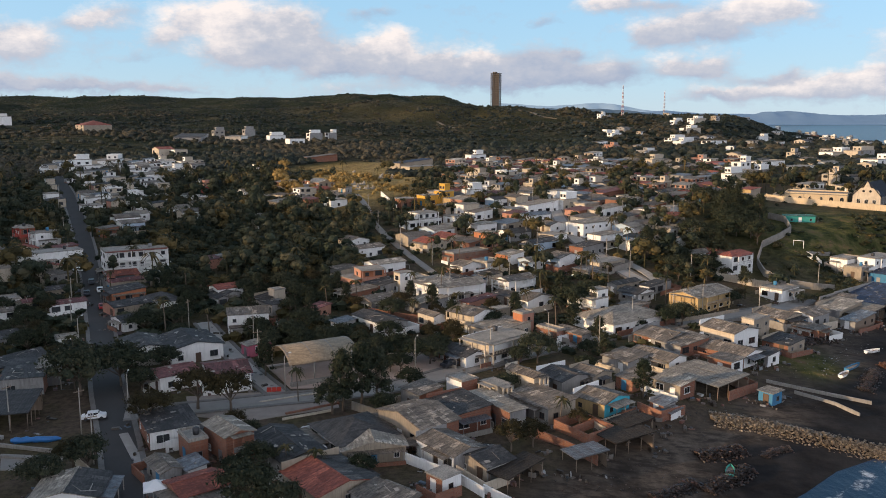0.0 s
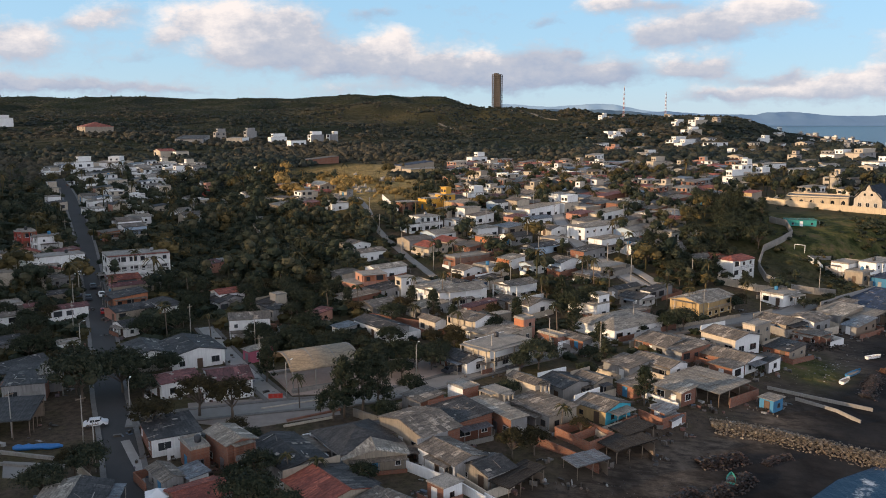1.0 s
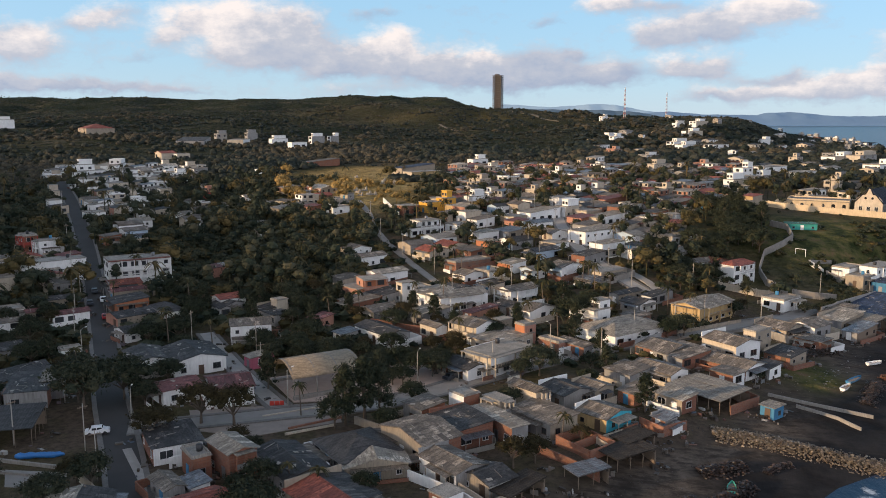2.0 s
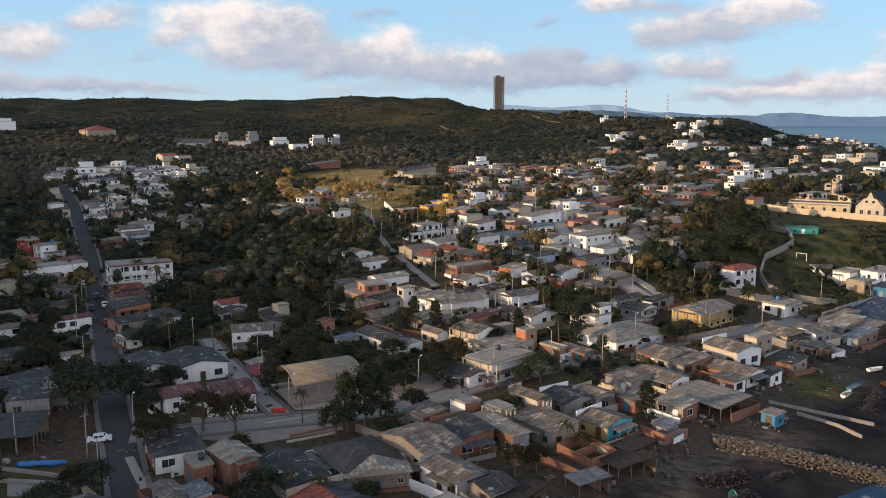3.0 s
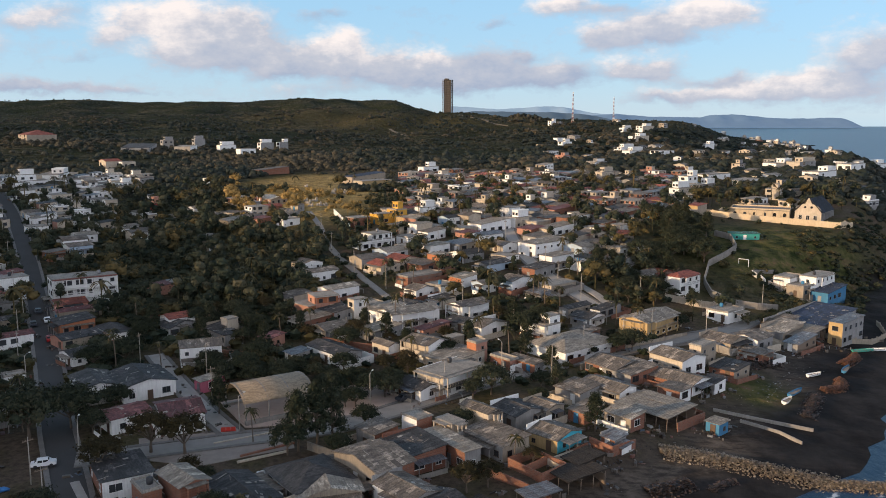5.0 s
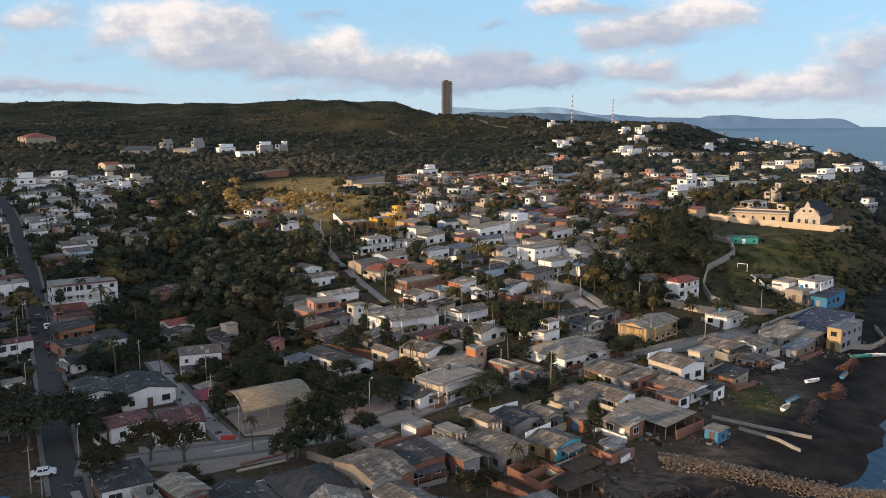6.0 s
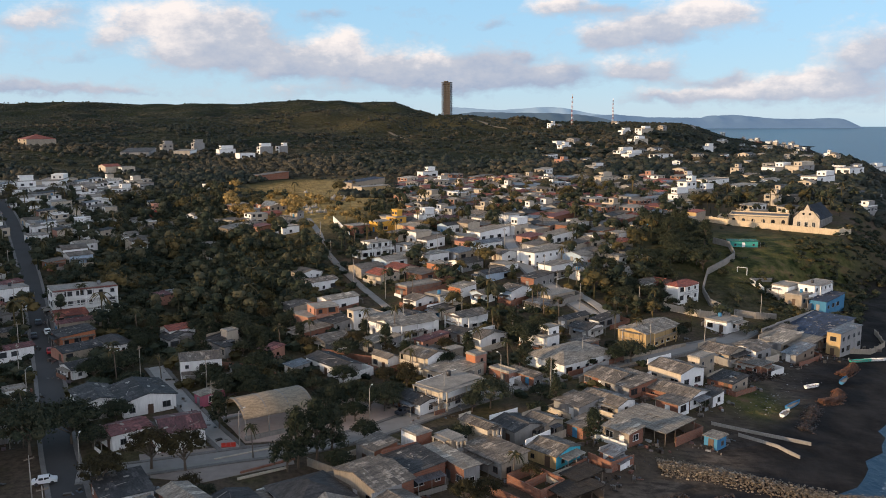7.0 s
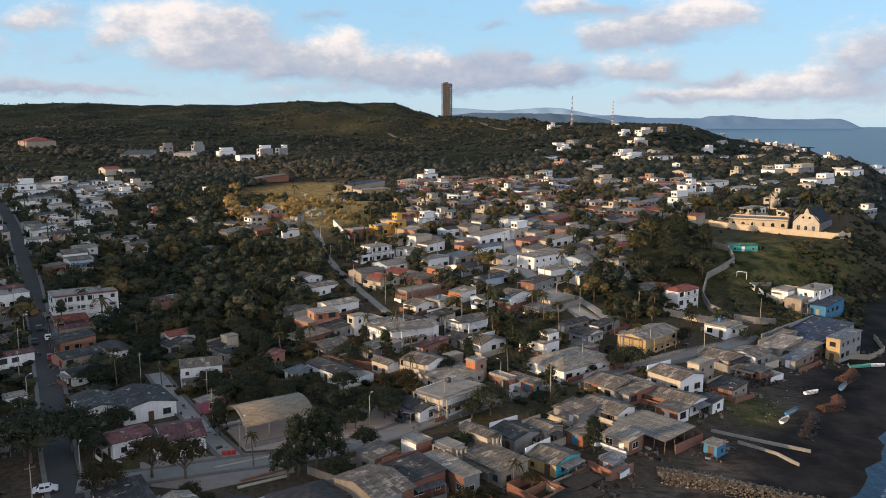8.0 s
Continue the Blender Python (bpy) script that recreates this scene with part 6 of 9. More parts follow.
house(267.6, 523.7, 25.5, 10.4, 25.5, 6.6, -51, "flat", "SLAB", "WHITE", "WHITE", few=True)
house(281.3, 613.2, 27.2, 10.4, 25.5, 4.9, -51, "flat", "SLAB", "WHITE", "CREAM", few=True)
house(298.8, 613.1, 27.1, 10.4, 25.5, 5.7, -51, "flat", "SLAB", "CREAM", "GREY", few=True)
house(339.6, 617.6, 23.8, 10.4, 25.5, 4.1, -51, "flat", "SLAB", "WHITE", "WHITE", few=True)
house(237.5, 528.0, 25.8, 6.9, 17.1, 4.0, -51, "gable_b", "PALE_SHEET", "WHITE", "WHITE", few=True)
house(292.7, 509.8, 17.3, 9.3, 22.9, 3.5, -51, "flat", "SLAB", "WHITE", "GREY", few=True)
house(408.6, 702.6, 18.5, 10.4, 25.5, 4.9, -51, "flat", "SLAB", "WHITE", "WHITE", few=True)
house(219.7, 810.4, 30.5, 8.6, 21.1, 5.7, -51, "flat", "SLAB", "WHITE", "WHITE", few=True)
house(216.5, 769.2, 30.0, 8.6, 21.2, 4.9, -51, "flat", "SLAB", "WHITE", "WHITE", few=True)
house(230.0, 725.7, 30.6, 9.3, 22.9, 5.7, -51, "flat", "SLAB", "WHITE", "WHITE", few=True)
house(277.3, 962.6, 36.8, 10.4, 25.5, 5.7, -51, "flat", "SLAB", "WHITE", "CREAM", few=True)
house(314.2, 1063.8, 45.7, 10.3, 25.1, 6.6, -51, "flat", "SLAB", "WHITE", "CREAM", few=True)
house(294.0, 1082.3, 45.6, 6.9, 17.2, 4.9, -51, "flat", "SLAB", "WHITE", "WHITE", few=True)
house(218.1, 1184.9, 49.9, 6.0, 10.5, 6.6, -51, "flat", "SLAB", "WHITE", "WHITE", few=True)
house(176.1, 912.7, 36.7, 6.0, 12.8, 4.9, -51, "flat", "SLAB", "WHITE", "WHITE", few=True)
house(169.4, 847.4, 34.0, 6.0, 14.6, 5.7, -51, "flat", "SLAB", "WHITE", "WHITE", few=True)
house(131.4, 530.5, 25.9, 6.0, 12.0, 5.7, -51, "flat", "SLAB", "CREAM", "CREAM", few=True)
house(387.3, 1044.2, 40.7, 8.5, 21.0, 4.9, -51, "flat", "SLAB", "WHITE", "WHITE", few=True)
house(335.4, 841.2, 31.6, 6.0, 14.1, 4.1, -51, "flat", "SLAB", "WHITE", "WHITE", few=True)
house(-207.4, 790.7, 36.5, 6.0, 10.2, 7.4, -51, "flat", "SLAB", "GREY", "CONCRETE", few=True)
house(-186.5, 823.1, 36.5, 6.0, 10.7, 7.4, -51, "flat", "SLAB", "GREY", "GREY", few=True)
house(-185.6, 769.5, 34.1, 13.8, 33.5, 4.9, 3, "flat", "SLAB", "CREAM", "WHITE", few=True)
house(-154.5, 792.5, 34.3, 6.6, 16.3, 4.9, -51, "flat", "SLAB", "WHITE", "WHITE", few=True)
house(-130.3, 753.7, 32.4, 7.9, 15.0, 4.9, -51, "flat", "SLAB", "WHITE", "WHITE", few=True)
house(-120.1, 800.0, 34.3, 6.0, 13.7, 6.6, -51, "flat", "SLAB", "WHITE", "GREY", few=True)
house(-106.0, 809.2, 34.4, 6.8, 9.0, 6.6, -51, "flat", "SLAB", "WHITE", "GREY", few=True)
house(-221.7, 753.8, 34.8, 23.5, 33.5, 3.1, 5, "shed", "DARK_SHEET", "GREY", "GREY", few=True)
house(-325.9, 800.3, 42.5, 25.3, 25.5, 5.7, -51, "hip", "RED_SHEET", "BEIGE", "BEIGE", few=True)
house(-205.1, 625.6, 29.5, 13.0, 11.1, 4.1, -51, "gable_b", "RED_SHEET", "CREAM", "CREAM", few=True)
house(-192.3, 622.2, 29.1, 7.7, 9.7, 4.1, -51, "flat", "SLAB", "WHITE", "CREAM", few=True)
house(149.2, 288.6, 5.3, 6.0, 14.2, 6.1, -51, "flat", "SLAB", "WHITE", "WHITE")
house(141.0, 282.8, 5.3, 6.0, 10.0, 3.5, -51, "flat", "SLAB", "BEIGE", "BEIGE")
house(150.0, 281.3, 3.9, 6.0, 14.4, 3.5, -51, "shed", "BLUE_SHEET", "BLUE", "BLUE")
house(139.1, 289.5, 7.1, 6.0, 9.4, 3.5, -51, "flat", "SLAB", "WHITE", "WHITE")
house(140.5, 333.0, 17.4, 11.0, 5.0, 2.6, -6, "flat", "TEAL_SHEET", "TEAL", "TEAL")
house(-441.7, 859.5, 51.7, 33.5, 17.7, 6.6, 117, "flat", "SLAB", "WHITE", "WHITE", few=True)
house(-61.3, 234.2, 7.1, 6.4, 6.1, 3.0, -39, "gable_a", "DARK_SHEET", "GREY", "GREY")
house(-48.0, 231.2, 6.8, 5.2, 6.8, 3.0, -43, "shed", "DARK_SHEET", "GREY", "BEIGE")
house(-46.1, 230.7, 6.9, 3.0, 3.5, 4.9, -46, "flat", "SLAB", "GREY", "CREAM")
house(-33.4, 222.3, 6.3, 4.1, 5.5, 2.6, -37, "shed", "MAROON", "BRICK", "SALMON", kind="shed")
house(-72.9, 331.1, 14.5, 6.0, 3.0, 4.1, -51, "flat", "SLAB", "CREAM", "WHITE", few=True)
house(-105.7, 411.9, 16.1, 7.7, 8.7, 3.0, -51, "gable_b", "ASBESTOS", "WHITE", "GREY", few=True)
house(-72.0, 383.6, 17.7, 10.4, 12.7, 3.0, -51, "shed", "PALE_SHEET", "BEIGE", "CREAM", few=True)
house(-46.8, 368.0, 19.4, 6.0, 8.3, 3.5, -51, "flat", "SLAB", "WHITE", "WHITE", few=True)
house(-76.0, 272.0, 10.2, 6.6, 6.5, 3.0, -51, "shed", "MAROON", "SALMON", "SALMON")
house(-72.0, 274.5, 10.4, 6.0, 3.0, 3.3, -51, "flat", "SLAB", "PALE_BLUE", "PALE_BLUE")
house(-115.1, 530.1, 25.3, 6.0, 4.7, 3.0, -51, "flat", "SLAB", "WHITE", "WHITE", few=True)
house(-84.9, 585.3, 27.0, 9.6, 23.2, 3.0, -51, "shed", "ASBESTOS", "BRICK", "BRICK", few=True)

# ---- the sports court's vaulted roof ----
def court_canopy(x, y, z, w, d, h, yaw):
    thing = tagged(new("court_canopy"), "open sports court under a tan barrel-vaulted metal roof", "canopy")
    thing.matrix_world = pose(x, y, z, 0, 0, yaw)
    FOOT.append((x, y, 9))
    rnd = random.Random(3)
    bm = bmesh.new()
    n = 10
    pts = [Vector((-math.cos(math.pi * (0.12 + 0.76 * i / n)) * w / 2 / math.cos(math.pi * 0.12), -d / 2, h + (math.sin(math.pi * (0.12 + 0.76 * i / n)) - math.sin(math.pi * 0.12)) * w * 0.34)) for i in range(n + 1)]
    vault_shell(bm, w, d, h, 20, 0.14)
    fix_normals(bm)
    part("vault", bm, TAN_SHEET, thing)
    for i in range(4):
        yy = -d / 2 + 0.4 + (d - 0.8) * i / 3
        for xx in (-w / 2, w / 2):
            bm = bmesh.new()
            tube(bm, [(xx, yy, -1), (xx, yy, h)], [0.16, 0.14], 8)
            part("post", bm, CONCRETE, thing)
        bm = bmesh.new()
        tube(bm, [p + Vector((0, yy + d / 2, -0.15)) for p in pts], [0.1] * len(pts), 5)
        part("arch_rib", bm, STEEL, thing)
    bm = bmesh.new()
    box(bm, -w / 2, w / 2, -d / 2, d / 2, -1.0, 0.22)
    part("court_floor", bm, PAVING, thing)
    for s in (-1, 1):
        bm = bmesh.new()
        box(bm, s * (w / 2 + 0.6) - 0.5, s * (w / 2 + 0.6) + 0.5, -d / 2, d / 2, -0.8, 0.75)
        part("bench_step", bm, CONCRETE, thing)
    return thing


court_canopy(-27.2, 174.2, 5.5, 12.0, 15.5, 4.2, -60)


# ---- church and walled grounds on the bluff ----
def church(x, y, z, w, d, h, yaw):
    thing = tagged(new("church"), "cream church with a tall arched gable and steep dark blue roof", "church")
    thing.matrix_world = pose(x, y, z, 0, 0, yaw)
    FOOT.append((x, y, 14))
    rise = 5.6
    bm = bmesh.new()
    box(bm, -w / 2, w / 2, -d / 2 + 0.3, d / 2, -4, h)
    part("wall", bm, GREY, thing)
    bm = bmesh.new()
    outline = [(-w / 2 - 0.4, -4), (w / 2 + 0.4, -4), (w / 2 + 0.4, h)] + [(math.cos(a) * (w / 2 + 0.2), h + math.sin(a) * 3.5) for a in np.linspace(0.15, math.pi / 2 - 0.25, 6)]
    outline += [(0, h + rise + 0.8)] + [(-px, pz) for px, pz in outline[:2:-1]] + [(-w / 2 - 0.4, h)]
    f = [bm.verts.new((px, -d / 2 - 0.15, pz)) for px, pz in outline]
    b = [bm.verts.new((px, -d / 2 + 0.35, pz)) for px, pz in outline]
    bm.faces.new(f)
    bm.faces.new(b[::-1])
    for i in range(len(f)):
        bm.faces.new((f[i], b[i], b[(i + 1) % len(f)], f[(i + 1) % len(f)]))
    fix_normals(bm)
    part("gable_front", bm, CREAM, thing)
    bm = bmesh.new()
    for sx in (-1, 1):
        p0, p1 = Vector((sx * (w / 2 + 0.7), -d / 2 - 0.3, h - 0.3)), Vector((0, -d / 2 - 0.3, h + rise + 0.9))
        tube(bm, [p0, p0.lerp(p1, 0.5), p1], [0.22, 0.22, 0.22], 6)
    part("rake_board", bm, NAVY_SHEET, thing, "dark barge boards along the gable")
    bm = bmesh.new()
    rnd = random.Random(1)
    k = rise / (w / 2)
    for s in (-1, 1):
        slope(bm, Vector((0, -d / 2 + 0.3, h + rise)), Vector((0, 1, 0)), Vector((s, 0, -k)), d, (w / 2 + 0.5) * math.hypot(1, k), 0, rnd, 1.5, 3)
    fix_normals(bm)
    part("roof", bm, NAVY_SHEET, thing)
    for xx in (-3.2, 0, 3.2):
        win = shared("window", window_mesh(1.5, 2.4, WHITE), thing, pose(xx, -d / 2 - 0.16, 0.8))
        shared("pane", pane_mesh(1.5, 2.4), win, Matrix())
    for xx in (-1.4, 1.4):
        bm = bmesh.new()
        tube(bm, [(xx, -d / 2 - 0.2, h + 1.8), (xx, -d / 2 + 0.1, h + 1.8)], [0.55, 0.55], 12)
        part("round_window", bm, GLASS, thing)
    for i in range(8):
        yy = -d / 2 + 1.6 + i * (d - 3) / 7
        bm = bmesh.new()
        box(bm, w / 2, w / 2 + 0.7, yy - 0.3, yy + 0.3, -4, h - 1)
        part("buttress", bm, GREY, thing)
        if i < 7:
            win = shared("window", window_mesh(1.2, 2.4, WHITE), thing, pose(w / 2, yy + (d - 3) / 14, 1.0, 0, 0, 90))
            shared("pane", pane_mesh(1.2, 2.4), win, Matrix())
    return thing


church(192.3, 378.2, 19.4, 10.6, 22, 5.0, -41)


def grounds_hall(x, y, z, w, d, h, yaw):
    """A long flat-roofed hall with arched openings and a raised porch at one end."""
    thing = tagged(new("hall"), "long low cream hall with arched openings and a flat grey roof", "hall")
    thing.matrix_world = pose(x, y, z, 0, 0, yaw)
    FOOT.append((x, y, 12))
    bm = bmesh.new()
    box(bm, -w / 2, w / 2, -d / 2, d / 2, -4, h)
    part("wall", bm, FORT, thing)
    bm = bmesh.new()
    box(bm, -w / 2 - 0.3, w / 2 + 0.3, -d / 2 - 0.3, d / 2 + 0.3, h, h + 0.25)
    part("roof", bm, ROOF_GREY, thing)
    ring = bmesh.new()
    for x0, x1, y0, y1 in ((-w / 2, w / 2, -d / 2 - 0.05, -d / 2 + 0.2), (-w / 2, w / 2, d / 2 - 0.2, d / 2), (-w / 2, -w / 2 + 0.25, -d / 2 + 0.2, d / 2 - 0.2), (w / 2 - 0.25, w / 2, -d / 2 + 0.2, d / 2 - 0.2)):
        box(ring, x0, x1, y0, y1, h + 0.25, h + 0.8)
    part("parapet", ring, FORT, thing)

    def arch(bm, wide, high):
        pts = [(-wide / 2, 0), (wide / 2, 0)] + [(math.cos(a) * wide / 2, high - wide / 2 + math.sin(a) * wide / 2) for a in np.linspace(0, math.pi, 9)]
        f, b = [bm.verts.new((px, -0.06, pz)) for px, pz in pts], [bm.verts.new((px, 0.02, pz)) for px, pz in pts]
        bm.faces.new(f)
        for i in range(len(pts)):
            bm.faces.new((f[i], b[i], b[(i + 1) % len(pts)], f[(i + 1) % len(pts)]))
        fix_normals(bm)
    me = kept(("window", "arch"), lambda bm: arch(bm, 1.5, 1.7), [GLASS])
    for i in range(6):
        shared("window", me, thing, pose(-w / 2 + 2.2 + i * (w - 4.4) / 5, -d / 2 - 0.02, 0.8))
    for i in range(8):
        bm = bmesh.new()
        xx = -w / 2 + 0.5 + i * (w - 1) / 7
        box(bm, xx - 0.2, xx + 0.2, -d / 2 - 0.25, -d / 2 + 0.02, -4, h)
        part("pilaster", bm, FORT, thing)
    bm = bmesh.new()
    box(bm, -w / 2 - 5, -w / 2 - 0.02, -d / 2 + 1, d / 2 - 2, -4, h * 0.7)
    box(bm, -w / 2 - 5.3, -w / 2 - 0.02, -d / 2 + 0.7, d / 2 - 1.7, h * 0.7, h * 0.7 + 0.25)
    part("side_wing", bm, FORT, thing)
    return thing


ROOF_GREY = paint("grey_roof_felt", (0.16, 0.155, 0.15), 0.6)
# warmer than CREAM, with the low sun's tint mixed into the paint
FORT = paint("sunlit_cream_render", (0.60, 0.47, 0.31), 0.7)
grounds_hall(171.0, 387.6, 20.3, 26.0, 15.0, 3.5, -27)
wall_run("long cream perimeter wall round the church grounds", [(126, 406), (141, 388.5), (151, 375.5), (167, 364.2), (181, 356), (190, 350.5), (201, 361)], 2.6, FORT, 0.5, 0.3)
wall_run("winding pale concrete wall down the grassy slope", [(130, 337.5), (134, 330.7), (130, 314.6), (124, 308.3), (114, 299.6), (106.6, 283.8), (104.4, 271), (107.7, 262)], 2.4, CONCRETE, 0.35)
wall_run("concrete retaining wall at the foot of the slope", [(109.4, 262.6), (116, 261), (123, 261.5)], 2.2, CONCRETE, 0.35)
for a, b in (((128.9, 296.2), (129.6, 293.6)), ((130.6, 292.8), (131.4, 290.3)), ((132.4, 290.2), (134.0, 287.4))):
    wall_run("short white panel of a broken wall on the slope", [a, b], 1.7, WHITE, 0.2)
wall_run("weathered concrete wall across the grassy slope", [(129.2, 297.8), (134.5, 300), (139.4, 302)], 1.3, CONCRETE, 0.3)
wall_run("low concrete terrace wall above the shore houses", [(134.6, 285.6), (138.4, 286), (143.2, 290.8)], 1.0, CONCRETE, 0.3, 0.6)
wall_run("pale yard wall above the shore houses", [(144.2, 302), (147.2, 300), (150.4, 303)], 1.8, CREAM, 0.3)
wall_run("long white garden wall running up the spur", [(-28.5, 390), (-19.2, 350)], 2.6, WHITE, 0.3)
wall_run("low concrete sea wall beside the beach track", [(67.8, 171.6), (77.3, 168.2), (86.8, 164.8)], 0.7, CONCRETE, 0.28)
wall_run("second low concrete sea wall on the beach", [(71.8, 166.7), (78.5, 162.6), (81.4, 158.6)], 0.7, CONCRETE, 0.28)
wall_run("beige balustrade wall beside the tall beige block", [(127.4, 231), (138.3, 232.8), (148, 242), (153, 256)], 1.5, BEIGE, 0.25, 0.35)
wall_run("white garden wall below the red-roofed villa", [(86, 262), (96, 257), (104, 257)], 2.2, CREAM, 0.3, 0.3)
wall_run("cream yard wall beside the street", [(-58, 127), (-50, 118), (-44, 108)], 1.6, CREAM, 0.22)
wall_run("red brick yard wall between back gardens", [(-20, 222), (-10, 216), (0, 212)], 2.0, BRICK, 0.22)
wall_run("red brick yard wall beside rooftops", [(-48, 214), (-36, 210), (-30, 204)], 1.8, BRICK, 0.22)
wall_run("stained white yard wall by the shore houses", [(-6, 128), (2, 121), (6, 117)], 1.7, WHITE, 0.22)
wall_run("low white yard wall near the beach", [(6, 118.5), (11, 114), (15, 109)], 1.4, WHITE, 0.22)
wall_run("brick yard wall among palm trees", [(14, 140), (21, 134), (25, 130)], 1.6, BRICK, 0.22)
wall_run("bare red brick yard round an unroofed room", [(19.5, 142.5), (24.5, 136.5), (29.5, 140.5), (24.8, 146.5), (19.5, 142.5)], 1.9, BRICK, 0.2)
wall_run("bare red brick cross wall inside the yard", [(22, 139.5), (26.8, 143.6)], 1.6, BRICK, 0.2)
wall_run("concrete yard wall by the tree", [(-17, 152), (-10, 146), (-6, 141)], 1.6, CONCRETE, 0.22)
wall_run("yellow-edged pavement wall before the ochre hall", [(60, 213), (72, 219), (80, 224)], 1.1, BEIGE, 0.25, 0.2)
wall_run("low reddish kerb step beside the paved strip", [(-28.9, 149.1), (-19.8, 154.9)], 0.4, BRICK, 0.5)
wall_run("low pale kerb beside the paved strip", [(-29.0, 146.4), (-20.4, 151.1)], 0.4, CREAM, 0.35)
wall_run("low pale kerb along the plaza street", [(-35.0, 155.5), (-20.7, 162.3)], 0.35, CREAM, 0.35)
wall_run("low stone wall beside the road", [(-84, 137), (-72, 134), (-64, 132)], 0.6, CONCRETE, 0.4)
wall_run("low concrete kerb wall beside the parked boat", [(-84, 132.5), (-72, 130), (-62, 128)], 0.5, CONCRETE, 0.4)


# ---- the unfinished tower on the hill ----
def tower(x, y, z, width, height, floors):
    thing = tagged(new("high_rise"), "unfinished brown concrete high-rise with open floors", "tower")
    thing.matrix_world = pose(x, y, z, 0, 0, -20)
    FOOT.append((x, y, 16))
    bm = bmesh.new()
    box(bm, -width * 0.33, width * 0.33, -width * 0.33, width * 0.33, -6, height)
    part("core", bm, TOWER_BROWN, thing)
    step = height / floors

    def slab(bm):
        for sx in (-1, 1):
            for sy in (-1, 1):
                box(bm, min(sx * 0.06, sx * 0.5) * width, max(sx * 0.06, sx * 0.5) * width, min(sy * 0.06, sy * 0.5) * width, max(sy * 0.06, sy * 0.5) * width, 0, 0.55)
        box(bm, -0.5 * width, 0.5 * width, -0.06 * width, 0.06 * width, 0.02, 0.5)
    me = kept(("floor_slab", width), slab, [TOWER_PALE])
    for i in range(floors + 1):
        shared("floor_slab", me, thing, pose(0, 0, i * step))
    for sx in (-1, 1):
        for sy in (-1, 1):
            bm = bmesh.new()
            box(bm, sx * width * 0.42 - 0.5, sx * width * 0.42 + 0.5, sy * width * 0.42 - 0.5, sy * width * 0.42 + 0.5, -6, height)
            part("column", bm, TOWER_BROWN, thing)
    bm = bmesh.new()
    box(bm, -width * 0.3, width * 0.1, -width * 0.25, width * 0.2, height + 0.5, height + 2.5)
    part("roof_house", bm, TOWER_BROWN, thing)
    return thing


TOWER_BROWN = paint("brown_raw_concrete", (0.085, 0.074, 0.066), 0.6)
TOWER_PALE = paint("brown_slab_concrete", (0.13, 0.108, 0.095), 0.6)
tower(80.5, 1314, on_ground(80.5, 1314) - 1, 14.0, 49.5, 19)


def mast(x, y, height):
    thing = tagged(new("radio_mast"), "slender red and white lattice radio mast", "mast")
    thing.matrix_world = pose(x, y, on_ground(x, y))
    n = 14
    for i in range(n):
        bm = bmesh.new()
        a, b = 1 - i / n * 0.75, 1 - (i + 1) / n * 0.75
        z0, z1 = height * i / n, height * (i + 1) / n
        cs = [(math.cos(k * math.tau / 3) * 2.1, math.sin(k * math.tau / 3) * 2.1) for k in range(3)]
        for k in range(3):
            (px, py), (qx, qy) = cs[k], cs[(k + 1) % 3]
            tube(bm, [(px * a, py * a, z0), (px * b, py * b, z1)], [0.22, 0.22], 4)
            tube(bm, [(px * a, py * a, z0), (qx * b, qy * b, z1)], [0.12, 0.12], 4)
            tube(bm, [(px * b, py * b, z1), (qx * b, qy * b, z1)], [0.12, 0.12], 4)
        tagged(part("mast_section", bm, MAST_RED if i % 2 == 0 else WHITE, thing), kind="stuff")
    return thing


MAST_RED = plain("faded_red_steel", (0.40, 0.14, 0.09), 0.6)
mast(271, 1300, 48)
mast(431, 1677, 47)

# ---- stones, heaps and boats on the beach ----
STONE = material("pale_rubble_stone", lambda t, s: (t.links.new(mixed(t, 0.6, ramp(t, island_random(t), (0.0, (0.10, 0.07, 0.045)), (0.6, (0.24, 0.18, 0.115)), (1.0, (0.44, 0.35, 0.24))), tex_noise(t, 4, 4), "MULTIPLY"), s.inputs["Base Color"]), None)[1])
RUBBLE = material("brown_rubble", lambda t, s: (t.links.new(ramp(t, island_random(t), (0.0, (0.01, 0.008, 0.007)), (0.7, (0.03, 0.018, 0.013)), (1.0, (0.09, 0.05, 0.034))), s.inputs["Base Color"]), None)[1])
BRUSH = material("dry_brown_brush", lambda t, s: (t.links.new(ramp(t, island_random(t), (0.0, (0.025, 0.013, 0.008)), (1.0, (0.17, 0.07, 0.03))), s.inputs["Base Color"]), None)[1])


CLUTTER_PALE = material("bleached_boards", lambda t, s: (t.links.new(ramp(t, island_random(t), (0.0, (0.03, 0.025, 0.02)), (0.6, (0.12, 0.10, 0.08)), (1.0, (0.4, 0.38, 0.35))), s.inputs["Base Color"]), None)[1])


